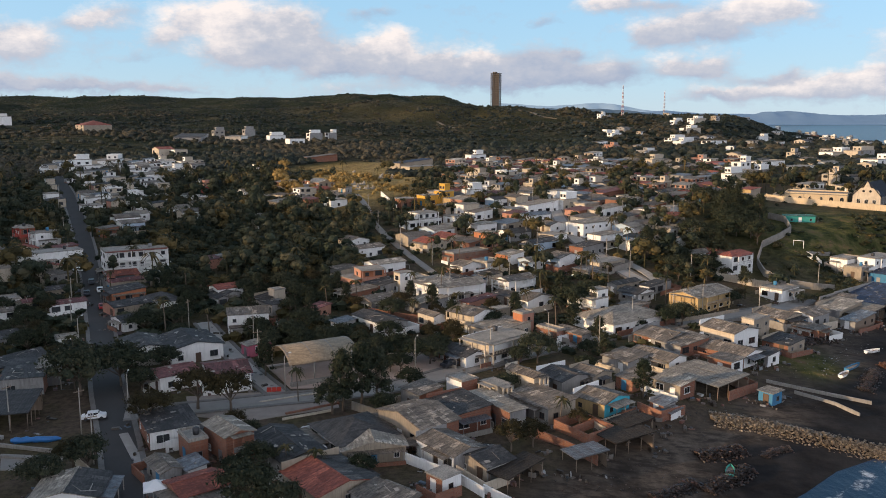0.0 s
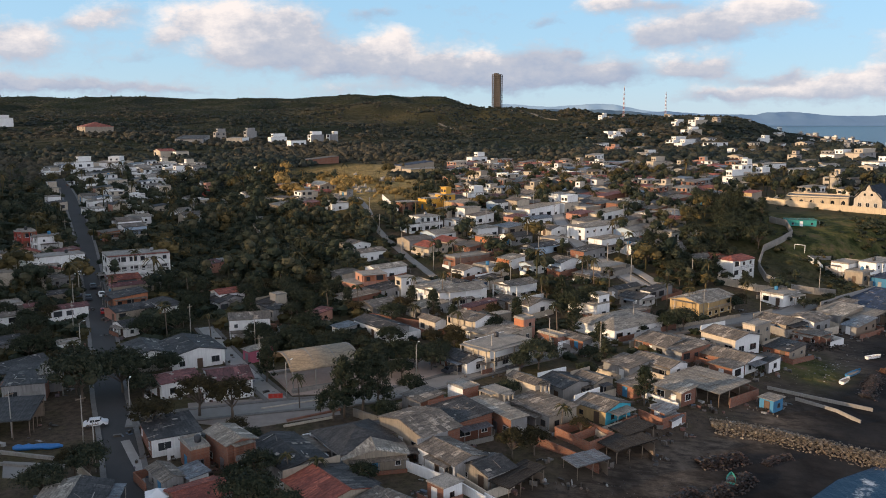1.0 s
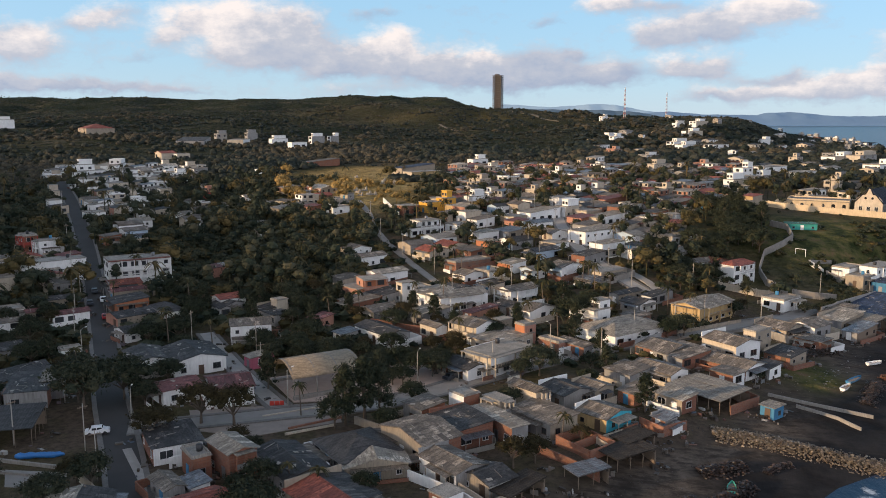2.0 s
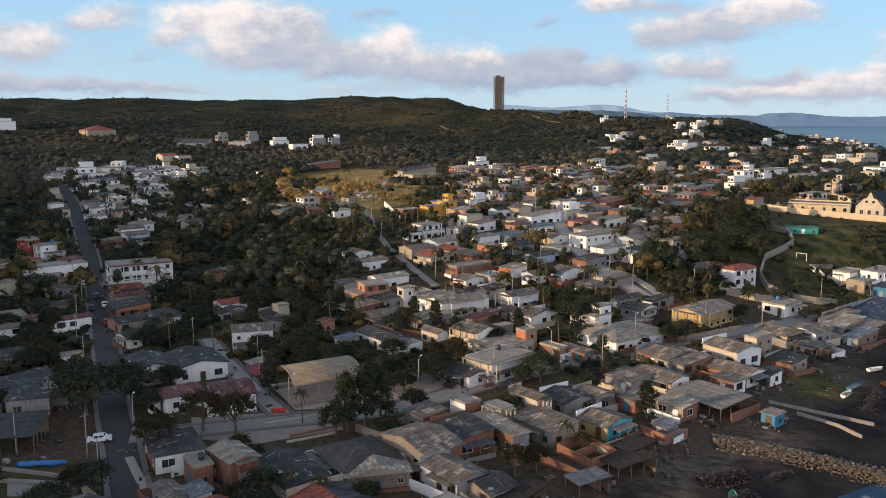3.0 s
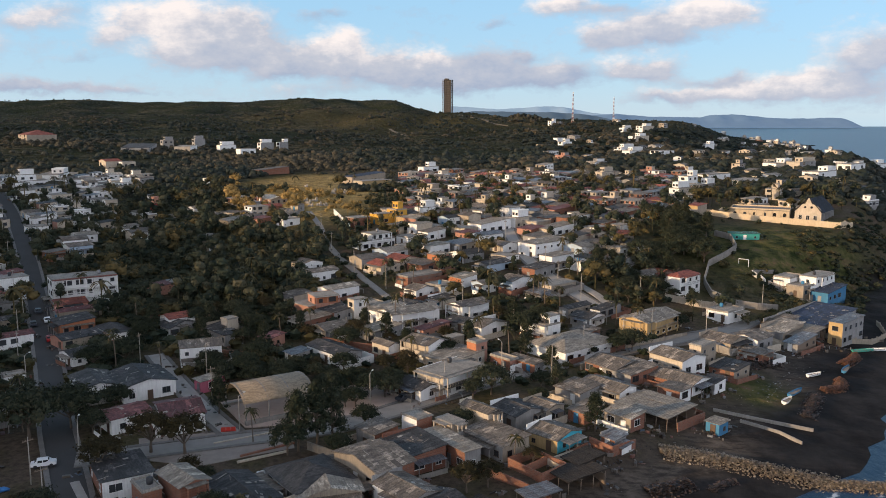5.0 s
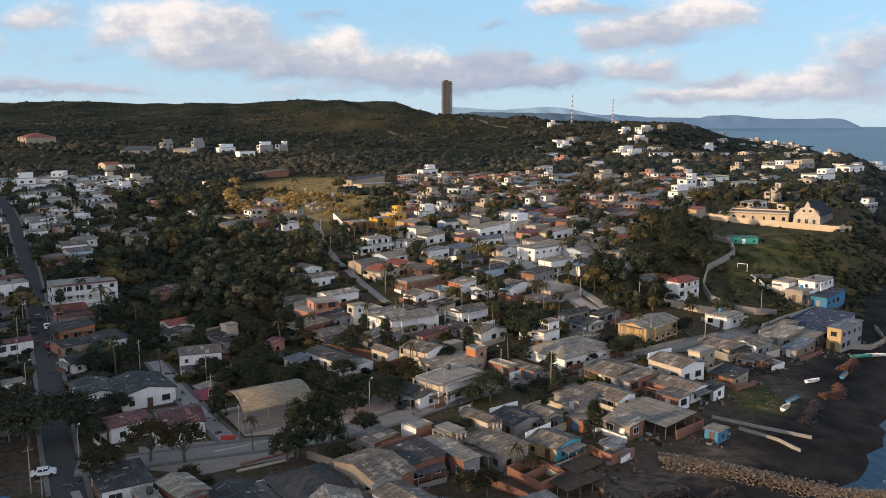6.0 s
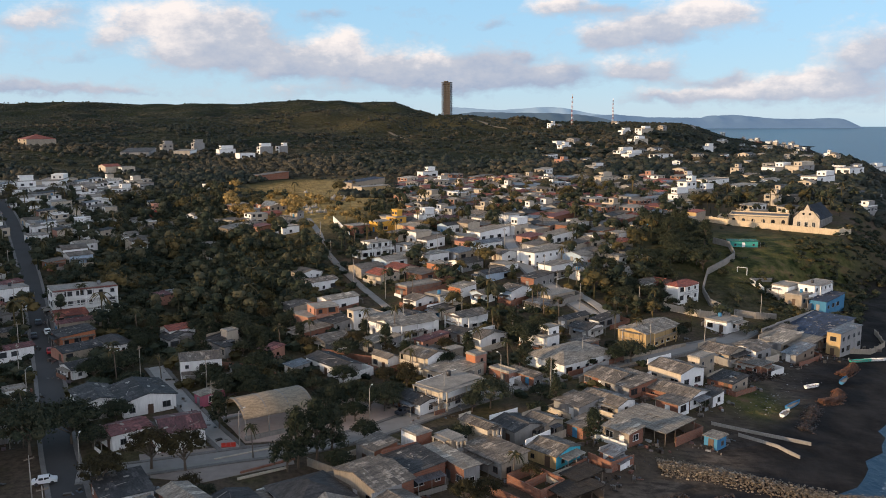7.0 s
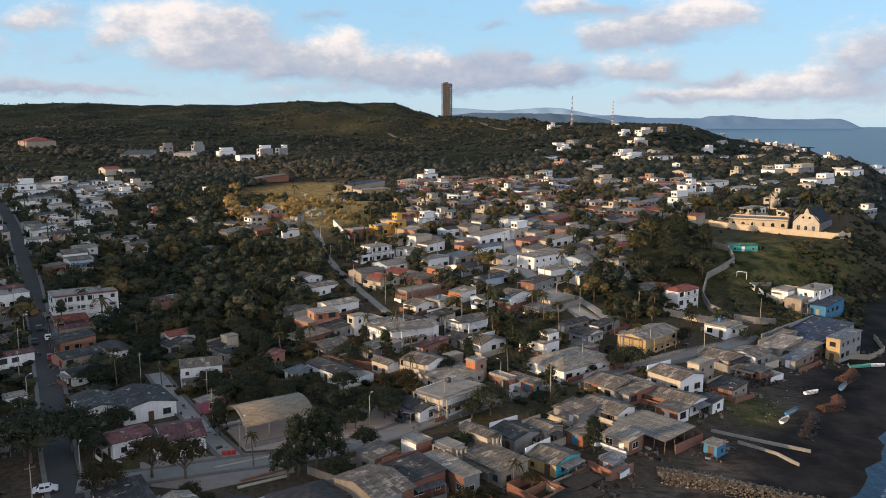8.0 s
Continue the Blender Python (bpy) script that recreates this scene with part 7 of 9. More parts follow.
def pebbles(name, label, category, line, half, count, size, mat, seed, mound=0.8, flat=0.6):
    """A bank of loose blocks along a line."""
    rs = np.random.RandomState(seed)
    cube = np.array([(sx, sy, sz) for sz in (-1, 1) for sy in (-1, 1) for sx in (-1, 1)], float)
    cf = np.array(((0, 2, 3, 1), (4, 5, 7, 6), (0, 1, 5, 4), (2, 6, 7, 3), (0, 4, 6, 2), (1, 3, 7, 5)))
    seg = rs.rand(count) * (len(line) - 1)
    i = seg.astype(int)
    P = np.array(line)
    c = P[i] + (P[i + 1] - P[i]) * (seg - i)[:, None]
    t = P[i + 1] - P[i]
    t = t / np.linalg.norm(t, axis=1)[:, None]
    o = np.clip(rs.normal(size=count) * 0.5, -1.2, 1.2)
    c = c + np.stack([t[:, 1], -t[:, 0]], 1) * (o * half)[:, None]
    s = size * (0.4 + rs.rand(count) ** 2 * 1.1)
    z = np.maximum(ground_z(c[:, 0], c[:, 1]), -0.1) + mound * np.clip(1 - o * o, 0, 1) * rs.rand(count) + s * 0.25
    a = rs.rand(count) * math.tau
    v = cube[None] * (s[:, None] * np.stack([np.ones(count), 0.5 + 0.5 * rs.rand(count), flat * (0.6 + 0.6 * rs.rand(count))], 1))[:, None, :] * (0.7 + 0.3 * rs.rand(count, 8, 1))
    tilt = rs.uniform(-0.4, 0.4, count)
    v = np.stack([v[..., 0], v[..., 1] - v[..., 2] * tilt[:, None], v[..., 2] + v[..., 1] * tilt[:, None]], -1)
    v = np.stack([v[..., 0] * np.cos(a)[:, None] - v[..., 1] * np.sin(a)[:, None], v[..., 0] * np.sin(a)[:, None] + v[..., 1] * np.cos(a)[:, None], v[..., 2]], -1)
    v += np.concatenate([c, z[:, None]], 1)[:, None]
    f = (cf[None] + 8 * np.arange(count)[:, None, None]).reshape(-1, 4)
    return tagged(new(name, mesh_from(name, v.reshape(-1, 3), f, [mat])), label, category, kind="stuff")


pebbles("rock_groyne", "low bank of pale loose stones across the beach", "rocks", [(49.5, 150.3), (57, 149.5), (63.5, 147.8), (74.5, 144.1), (83, 142.2), (92, 140.3), (104, 137.5)], 3.0, 9000, 0.15, STONE, 1, 0.8)
pebbles("rubble_heap", "dark heap of rubble and driftwood on the sand", "rubble", [(43, 136), (47, 137.5), (52, 140)], 1.8, 1100, 0.17, RUBBLE, 2, 0.9)
pebbles("rubble_heap", "brown heap of broken bricks and boards", "rubble", [(41, 125), (46, 129), (51, 134)], 1.7, 1300, 0.17, RUBBLE, 3, 0.9)
pebbles("rubble_heap", "dark line of driftwood and rubbish on the sand", "rubble", [(32, 121), (36, 124), (40, 127.5)], 1.6, 1000, 0.17, RUBBLE, 4, 0.8)
pebbles("rubble_heap", "dark scattered driftwood near the water", "rubble", [(55, 138), (58, 140.5), (61, 142)], 1.0, 420, 0.15, RUBBLE, 5, 0.5)
pebbles("brush_heap", "heap of dry rusty brushwood on the beach", "brushwood", [(101, 189), (107, 192), (111, 199)], 1.5, 1700, 0.15, BRUSH, 6, 1.1, 0.8)
pebbles("brush_heap", "heap of dry brown brushwood beside boats", "brushwood", [(118, 211), (123, 216), (127, 221)], 1.6, 1700, 0.15, BRUSH, 7, 1.1, 0.8)
pebbles("rubble_heap", "grey broken boards beside the shore houses", "rubble", [(84, 199), (90, 204), (98, 207)], 2.6, 700, 0.25, RUBBLE, 8, 0.7)
pebbles("rubble_heap", "dark line of seaweed and rubble along the beach", "rubble", [(99, 187), (94, 180), (89, 172)], 1.8, 1100, 0.16, RUBBLE, 14, 0.7)
pebbles("rubble_heap", "scattered boards and rubbish on the sand", "rubble", [(84, 178), (88, 188), (96, 196), (108, 206)], 3.5, 120, 0.16, CLUTTER_PALE, 15, 0.0, 0.25)
pebbles("litter", "scattered pale litter on the beach grass", "litter", [(70, 176), (78, 183), (86, 193)], 5.0, 90, 0.09, STONE, 9, 0.0)
pebbles("litter", "scattered stones and litter on the dark sand", "litter", [(20, 118), (34, 132), (52, 158), (74, 172)], 8.0, 320, 0.12, RUBBLE, 10, 0.0)


def boat(x, y, yaw, length, hull, inside, label):
    thing = tagged(new("boat"), label, "boat")
    thing.matrix_world = pose(x, y, on_ground(x, y) + 0.05, 0, 0, yaw)
    bm = bmesh.new()
    rings = []
    for i in range(9):
        f = i / 8
        w = 0.75 * math.sin(math.pi * min(1, 0.28 + f * 0.72)) ** 0.7 if f < 1 else 0.02
        xx = (f - 0.5) * length
        rings.append([bm.verts.new(p) for p in ((xx, -w, 0.75 + 0.25 * f * f), (xx, -w * 0.7, 0.2), (xx, 0, 0.02 + 0.3 * f ** 4), (xx, w * 0.7, 0.2), (xx, w, 0.75 + 0.25 * f * f))])
    for a, b in zip(rings, rings[1:]):
        for k in range(4):
            bm.faces.new((a[k], b[k], b[k + 1], a[k + 1]))
    bm.faces.new(rings[0])
    fix_normals(bm)
    part("hull", bm, hull, thing)
    bm = bmesh.new()
    for i in range(8):
        f, g = i / 8, (i + 1) / 8
        wa = 0.7 * math.sin(math.pi * min(1, 0.28 + f * 0.72)) ** 0.7
        wb = 0.7 * math.sin(math.pi * min(1, 0.28 + g * 0.72)) ** 0.7 if g < 1 else 0.02
        bm.faces.new([bm.verts.new(p) for p in (((f - 0.5) * length, -wa, 0.5), ((g - 0.5) * length, -wb, 0.5), ((g - 0.5) * length, wb, 0.5), ((f - 0.5) * length, wa, 0.5))])
    part("deck", bm, inside, thing)
    for k in (-0.2, 0.1, 0.3):
        bm = bmesh.new()
        box(bm, k * length - 0.12, k * length + 0.12, -0.7, 0.7, 0.55, 0.62)
        part("thwart", bm, WOOD, thing)
    return thing


boat(93, 186, 40, 6.5, BLUE, GREY, "blue wooden fishing boat pulled up on the sand")
boat(88.5, 180.5, 45, 4.5, WHITE, GREY, "white wooden fishing boat pulled up on the sand")
boat(104.5, 200, 20, 4.5, WHITE, WHITE, "small white boat lying on the beach")
boat(116, 206, 50, 6.0, BLUE, GREY, "dark blue fishing boat pulled up on the sand")
boat(130.6, 224, 5, 6.5, TEAL, GREY, "faded green fishing boat beside the beach fence")
boat(136, 226, 0, 6.0, WHITE, GREY, "long white fishing boat beside the beach fence")
boat(47, 131.5, 70, 4.0, TEAL, GREY, "small green boat among heaps of driftwood")

# a long bundle under blue sheeting by the road
bundle = tagged(new("tarpaulin_bundle"), "long bundle wrapped in bright blue tarpaulin", "tarpaulin")
bundle.matrix_world = pose(-68.5, 136.5, on_ground(-68.5, 136.5), 0, 0, 8)
bm = bmesh.new()
rnd = random.Random(8)
tube(bm, [(-4.2 + i * 0.8, rnd.uniform(-0.12, 0.12), 0.45 + rnd.uniform(-0.06, 0.06)) for i in range(11)], [0.3, 0.62] + [0.52 + rnd.uniform(-0.1, 0.1) for _ in range(7)] + [0.42, 0.2], 10)
TARP = plain("blue_tarpaulin", (0.03, 0.16, 0.42), 0.45, 0, 0.35, 1.5)
part("sheet", bm, TARP, bundle)

# ---- cars ----
CAR_WHITE = plain("white_car_paint", (0.75, 0.75, 0.75), 0.3, 0, 0.03)
CAR_RED = plain("red_car_paint", (0.35, 0.02, 0.02), 0.3, 0, 0.03)
CAR_DARK = plain("dark_car_paint", (0.03, 0.035, 0.045), 0.3, 0, 0.03)


def park(car, x, y, yaw):
    car.matrix_world = pose(x, y, on_ground(x, y) + 0.26, 0, 0, yaw)


park(make_car(CAR_WHITE, "white hatchback standing on the street corner"), -63, 146.5, 18)
park(make_car(CAR_WHITE, "white car parked along the street"), -99.5, 241.4, 115)
park(make_car(CAR_DARK, "dark car parked at the kerb"), -102, 238, 115)
park(make_car(CAR_RED, "red car driving lane of the street"), -92.5, 225, 115)
park(make_car(CAR_WHITE, "white van-like car parked beside the street"), -114.5, 263, 20)
park(make_car(CAR_DARK, "dark car parked beside the trees"), -105.5, 250, 115)
park(make_car(CAR_DARK, "dark car parked at the plaza"), 1.5, 177.5, 40)

# ---- poles ----
pole_a, pole_b = make_pole(8.5, False), make_pole(7.5, True)
ROUTE = [(-55.2, 127.2), (-62.3, 139.5), (-75.7, 141.6), (-76.2, 163), (-93, 207), (-101, 226), (-120, 268), (-137, 304), (-155, 341), (36.1, 190.3), (59.5, 214.3), (10.5, 181.7), (117.5, 261), (31.4, 280), (-3.5, 271), (69, 220.6), (43, 330), (52, 290), (85, 223), (-45, 196), (-40, 178), (46, 308), (53, 272), (57.5, 257), (-14.5, 287), (-24, 312), (-30.5, 345), (20, 252), (2, 240), (76, 256), (62, 302), (30, 304), (16, 322), (-8, 230), (33, 233), (70, 330), (38, 360), (90, 330), (-63, 205), (-170, 375)]
LAMPS = [(-31.2, 161.4), (-5.9, 173.8), (-18.2, 162.5), (-58, 150), (25, 196), (48, 210), (-84, 190), (-108, 246)]
for first, places, turn in ((pole_a, ROUTE, 35), (pole_b, LAMPS, 60)):
    for i, (px, py) in enumerate(places):
        m = pose(px, py, on_ground(px, py), 0, 0, turn + 13 * (i % 5))
        if i == 0:
            first.matrix_world = m
            tagged(first, group="poles along the streets")
        else:
            copy_thing(first, m)

# low yard walls between the back gardens
rng = random.Random(9)
for x, y, w, d, yaw in YARDS:
    if rng.random() < 0.45 or y > 290:
        continue
    m = pose(x, y, 0, 0, 0, yaw)
    side = rng.choice((-1, 1))
    a, b = side * (w / 2 + rng.uniform(0.8, 2.2)), rng.choice((-1, 1)) * (d / 2 + rng.uniform(1.0, 2.6))
    run = [m @ Vector((a, -b * rng.uniform(0.2, 0.9), 0)), m @ Vector((a, b, 0)), m @ Vector((-a * rng.uniform(0, 0.8), b, 0))]
    mat, words = rng.choice(((BRICK, "bare red brick yard wall beside a house"), (WHITE, "stained white yard wall beside a house"), (CONCRETE, "grey concrete block yard wall beside a house"), (CREAM, "cream yard wall beside a house")))
    wall_run(words, [(p.x, p.y) for p in run], rng.choice((1.2, 1.6, 2.0)), mat, 0.18)


# ---- loose things in the yards and lanes ----
CLUTTER = material("mixed_yard_clutter", lambda t, s: (t.links.new(mixed(t, 0.5, ramp(t, island_random(t), (0.0, (0.02, 0.018, 0.016)), (0.35, (0.09, 0.065, 0.045)), (0.55, (0.24, 0.21, 0.18)), (0.7, (0.25, 0.10, 0.06)), (0.85, (0.08, 0.12, 0.17)), (1.0, (0.5, 0.48, 0.45))), tex_noise(t, 3, 4), "MULTIPLY"), s.inputs["Base Color"]), None)[1])
rng = random.Random(31)
heaps = []
for x, y, w, d, yaw in YARDS:
    if y > 260:
        continue
    m = pose(x, y, 0, 0, 0, yaw)
    for _ in range(7):
        a, b = rng.choice((-1, 1)), rng.uniform(-0.9, 0.9)
        p = m @ (Vector((a * (w / 2 + rng.uniform(0.4, 2.8)), b * d, 0)) if rng.random() < 0.5 else Vector((b * w, a * (d / 2 + rng.uniform(0.4, 2.8)), 0)))
        heaps.append((p.x, p.y))
rs = np.random.RandomState(12)
count = len(heaps) * 5
c = np.repeat(np.array(heaps), 5, 0) + rs.normal(size=(count, 2)) * 0.8
size = np.stack([0.12 + 0.7 * rs.rand(count) ** 2, 0.1 + 0.35 * rs.rand(count) ** 2, 0.05 + 0.4 * rs.rand(count) ** 2], 1)
cube = np.array([(sx, sy, sz) for sz in (0, 2) for sy in (-1, 1) for sx in (-1, 1)], float)
quads = np.array(((0, 2, 3, 1), (4, 5, 7, 6), (0, 1, 5, 4), (2, 6, 7, 3), (0, 4, 6, 2), (1, 3, 7, 5)))
v = cube[None] * size[:, None] * (0.8 + 0.2 * rs.rand(count, 8, 1))
a = rs.rand(count) * math.tau
v = np.stack([v[..., 0] * np.cos(a)[:, None] - v[..., 1] * np.sin(a)[:, None], v[..., 0] * np.sin(a)[:, None] + v[..., 1] * np.cos(a)[:, None], v[..., 2]], -1)
v += np.concatenate([c, ground_z(c[:, 0], c[:, 1])[:, None] - 0.02], 1)[:, None]
tagged(new("yard_clutter", mesh_from("yard_clutter", v.reshape(-1, 3), (quads[None] + 8 * np.arange(count)[:, None, None]).reshape(-1, 4), [CLUTTER])), "boards, crates, drums and rubble lying in the yards", "clutter", kind="stuff")

# a red barrier across the lane by the plaza
barrier = tagged(new("barrier"), "low red plastic road barrier standing across the lane", "barrier")
barrier.matrix_world = pose(-33.4, 161.4, on_ground(-33.4, 161.4) + 0.28, 0, 0, 8)
RED_PLASTIC = plain("red_plastic", (0.55, 0.05, 0.03), 0.5, 0, 0.12)
for k in (-1, 0, 1):
    bm = bmesh.new()
    box(bm, k * 0.95 - 0.46, k * 0.95 + 0.46, -0.22, 0.22, 0, 0.12)
    box(bm, k * 0.95 - 0.44, k * 0.95 + 0.44, -0.1, 0.1, 0.12, 0.85)
    bmesh.ops.bevel(bm, geom=bm.edges[:], offset=0.03, segments=1, affect="EDGES")
    part("block", bm, RED_PLASTIC, barrier)

# the burial ground and sheds on the golden spur
house(-49.6, 389.5, 21.0, 13.5, 3.2, 1.7, 58, "shed", "PALE_SHEET", "GREY", "PALE_BLUE", few=True, label="long low whitewashed row of burial niches")
house(-51.6, 396.0, 21.5, 4.0, 3.4, 2.3, 58, "flat", "SLAB", "CREAM", "GREY", few=True)
house(-46.6, 403.0, 22.2, 5.0, 4.2, 2.8, -40, "shed", "ASBESTOS", "CREAM", "GREY", few=True)
house(-65.4, 388.2, 19.6, 8.5, 5.0, 2.4, -40, "shed", "ASBESTOS", "WHITE", "GREY", few=True)
house(-76.6, 401.5, 19.4, 9.5, 5.0, 2.5, -45, "shed", "ASBESTOS", "CREAM", "GREY", few=True)
house(-86.0, 404.8, 18.6, 6.5, 5.0, 2.5, -45, "flat", "SLAB", "WHITE", "GREY", few=True)


def make_tomb():
    """A whitewashed raised grave: plinth, chest, overhanging slab and a stepped headstone."""
    thing = new("tomb")
    tagged(thing, "small whitewashed raised tomb with a headstone in dry grass", "tomb", group="tombs on the spur")
    for name, mat, x0, x1, y0, y1, z0, z1 in (("plinth", CONCRETE, -1.35, 1.35, -0.8, 0.8, -0.5, 0.25), ("chest", GREY, -1.15, 1.15, -0.6, 0.6, 0.25, 0.7), ("slab", CREAM, -1.25, 1.25, -0.7, 0.7, 0.7, 0.83)):
        bm = bmesh.new()
        box(bm, x0, x1, y0, y1, z0, z1)
        bmesh.ops.bevel(bm, geom=bm.edges[:], offset=0.04, segments=1, affect="EDGES")
        part(name, bm, mat, thing)
    bm = bmesh.new()
    box(bm, 0.85, 1.15, -0.5, 0.5, 0.83, 1.5)
    box(bm, 0.88, 1.12, -0.3, 0.3, 1.5, 1.8)
    part("headstone", bm, CREAM, thing)
    return thing


rng = random.Random(77)
tomb = make_tomb()
for i, (cx, cy) in enumerate(((-41.5, 415), (-37.5, 416.6), (-34.7, 416.8), (-43.5, 424), (-45.3, 430), (-41, 431), (-33.7, 461), (-30.4, 466), (-27.3, 457), (-36.5, 459), (-31.5, 455), (-42, 458), (-52, 497), (-34, 470), (-28.5, 463))):
    m = pose(cx, cy, on_ground(cx, cy), 0, 0, -40 + rng.uniform(-25, 25)) @ Matrix.Scale(rng.uniform(0.85, 1.3), 4)
    if i == 0:
        tomb.matrix_world = m
    else:
        copy_thing(tomb, m)
    FOOT.append((cx, cy, 1.0))

# white bars of an old goal on the slope
goal = new("goal_frame")
goal.matrix_world = pose(127.6, 301.2, on_ground(127.6, 301.2), 0, 0, -42)
tagged(goal, "weathered white goal frame standing on the grassy slope", "goal")
for name, path in (("post", [(-1.8, 0, -0.5), (-1.8, 0, 2.3)]), ("post", [(1.8, 0, -0.5), (1.8, 0, 2.3)]), ("crossbar", [(-1.8, 0, 2.25), (1.8, 0, 2.25)])):
    bm = bmesh.new()
    tube(bm, [Vector(p) for p in path], [0.11, 0.11], 8)
    part(name, bm, WHITE, goal)

# ---- the rest of the town: rows of houses between those above ----
MAPPED = np.array(FOOT)


def keeps_open(x, y, steps):
    """Keeps the seaward side of the houses and streets above free of taller things."""
    k = 1 / math.hypot(x, y)
    for s in steps:
        if ((MAPPED[:, 0] - x * (1 + s * k)) ** 2 + (MAPPED[:, 1] - y * (1 + s * k)) ** 2 < (MAPPED[:, 2] * 0.85) ** 2).any():
            return False
    return True


def free(x, y, r):
    return all((x - fx) ** 2 + (y - fy) ** 2 > (r + fr) ** 2 for fx, fy, fr in FOOT)


def bearing(x, y):
    return math.degrees(math.atan2(x, y))


rng = random.Random(21)
DISTANT = {"v": [], "f": [], "m": [], "mats": []}


def far_house(x, y, w, d, h, yaw, roof, roof_mat, wall, side, rnd):
    """A house of the crowded slopes, added to one joined mesh: walls, roof, windows, door, porch and yard wall."""
    FOOT.append((x, y, 0.5 * min(w, d) + 0.25 * abs(w - d)))
    z, c, q = on_ground(x, y), math.cos(radians(yaw)), math.sin(radians(yaw))
    store = DISTANT

    def index(m):
        if m not in store["mats"]:
            store["mats"].append(m)
        return store["mats"].index(m)

    def solid(points, mat, side_mat=None):
        """Eight corners: four below, four above, each round the same way."""
        n = len(store["v"])
        store["v"] += [(x + px * c - py * q, y + px * q + py * c, z + pz) for px, py, pz in points]
        for i, f in enumerate(((4, 5, 6, 7), (0, 1, 5, 4), (2, 3, 7, 6), (1, 2, 6, 5), (3, 0, 4, 7), (3, 2, 1, 0))):
            store["f"].append(tuple(n + k for k in f))
            store["m"].append(index(side_mat if side_mat and i in (3, 4) else mat))

    def block(x0, x1, y0, y1, z0, z1, mat, side_mat=None):
        solid([(px, py, pz) for pz in (z0, z1) for px, py in ((x0, y0), (x1, y0), (x1, y1), (x0, y1))], mat, side_mat)

    def slab(x0, x1, y0, y1, zs, mat, thick=0.14):
        """A thin plate with its own height at each corner."""
        ring = ((x0, y0), (x1, y0), (x1, y1), (x0, y1))
        solid([(*p, zz - thick) for p, zz in zip(ring, zs)] + [(*p, zz) for p, zz in zip(ring, zs)], mat)

    a, b, o = w / 2, d / 2, 0.35
    wm, sm, rm = MATS[wall], MATS[side], MATS[roof_mat]
    deep = -3.0 if y < 700 else -5.0
    block(-a, a, -b, b, deep, h, wm, sm)
    if roof == "shed":
        r = 0.08 * d
        solid([(-a, -b, h - 0.02), (a, -b, h - 0.02), (a, b, h - 0.02), (-a, b, h - 0.02), (-a, -b, h), (a, -b, h), (a, b, h + r), (-a, b, h + r)], wm, sm)
        slab(-a - o, a + o, -b - o, b + o, (h + 0.1, h + 0.1, h + r + 0.16, h + r + 0.16), rm)
    elif roof in ("gable_a", "gable_b", "hip"):
        along_x = roof == "gable_a"
        r = 0.2 * (b if along_x else a) + 0.2
        if along_x:
            solid([(-a, -b, h - 0.02), (a, -b, h - 0.02), (a, b, h - 0.02), (-a, b, h - 0.02), (-a, -0.02, h + r), (a, -0.02, h + r), (a, 0.02, h + r), (-a, 0.02, h + r)], wm, sm)
            slab(-a - o, a + o, -b - o, 0, (h - 0.02, h - 0.02, h + r + 0.14, h + r + 0.14), rm)
            slab(-a - o, a + o, 0.001, b + o, (h + r + 0.14, h + r + 0.14, h - 0.02, h - 0.02), rm)
        else:
            solid([(-a, -b, h - 0.02), (a, -b, h - 0.02), (a, b, h - 0.02), (-a, b, h - 0.02), (-0.02, -b, h + r), (0.02, -b, h + r), (0.02, b, h + r), (-0.02, b, h + r)], wm, sm)
            slab(-a - o, 0, -b - o, b + o, (h - 0.02, h + r + 0.14, h + r + 0.14, h - 0.02), rm)
            slab(0.001, a + o, -b - o, b + o, (h + r + 0.14, h - 0.02, h - 0.02, h + r + 0.14), rm)
    else:
        block(-a - 0.2, a + 0.2, -b - 0.2, b + 0.2, h, h + 0.16, rm)
        if rnd.random() < 0.5:
            for x0, x1, y0, y1 in ((-a, a, -b, -b + 0.16), (a - 0.16, a, -b + 0.16, b), (-a, -a + 0.16, -b + 0.16, b)):
                block(x0, x1, y0, y1, h + 0.16, h + 0.75, wm)
        if rnd.random() < 0.35:
            e = rnd.uniform(-0.5, 0.05) * a
            block(e, e + 0.9 * a, -0.3 * b, 0.9 * b, h + 0.16, h + 2.7, wm, sm)
            block(e - 0.25, e + 0.9 * a + 0.25, -0.3 * b - 0.25, 0.9 * b + 0.25, h + 2.7, h + 2.86, rm)
            block(e + 0.25 * a, e + 0.25 * a + 1.1, -0.3 * b - 0.05, -0.3 * b, h + 1.1, h + 2.1, GLASS)
        if rnd.random() < 0.3:
            tx, ty = rnd.uniform(-0.6, 0.6) * a, rnd.uniform(0.2, 0.8) * b
            block(tx - 0.5, tx + 0.5, ty - 0.5, ty + 0.5, h + 0.16, h + 1.2, rnd.choice((DARK_PLASTIC, STEEL, BLUE)))
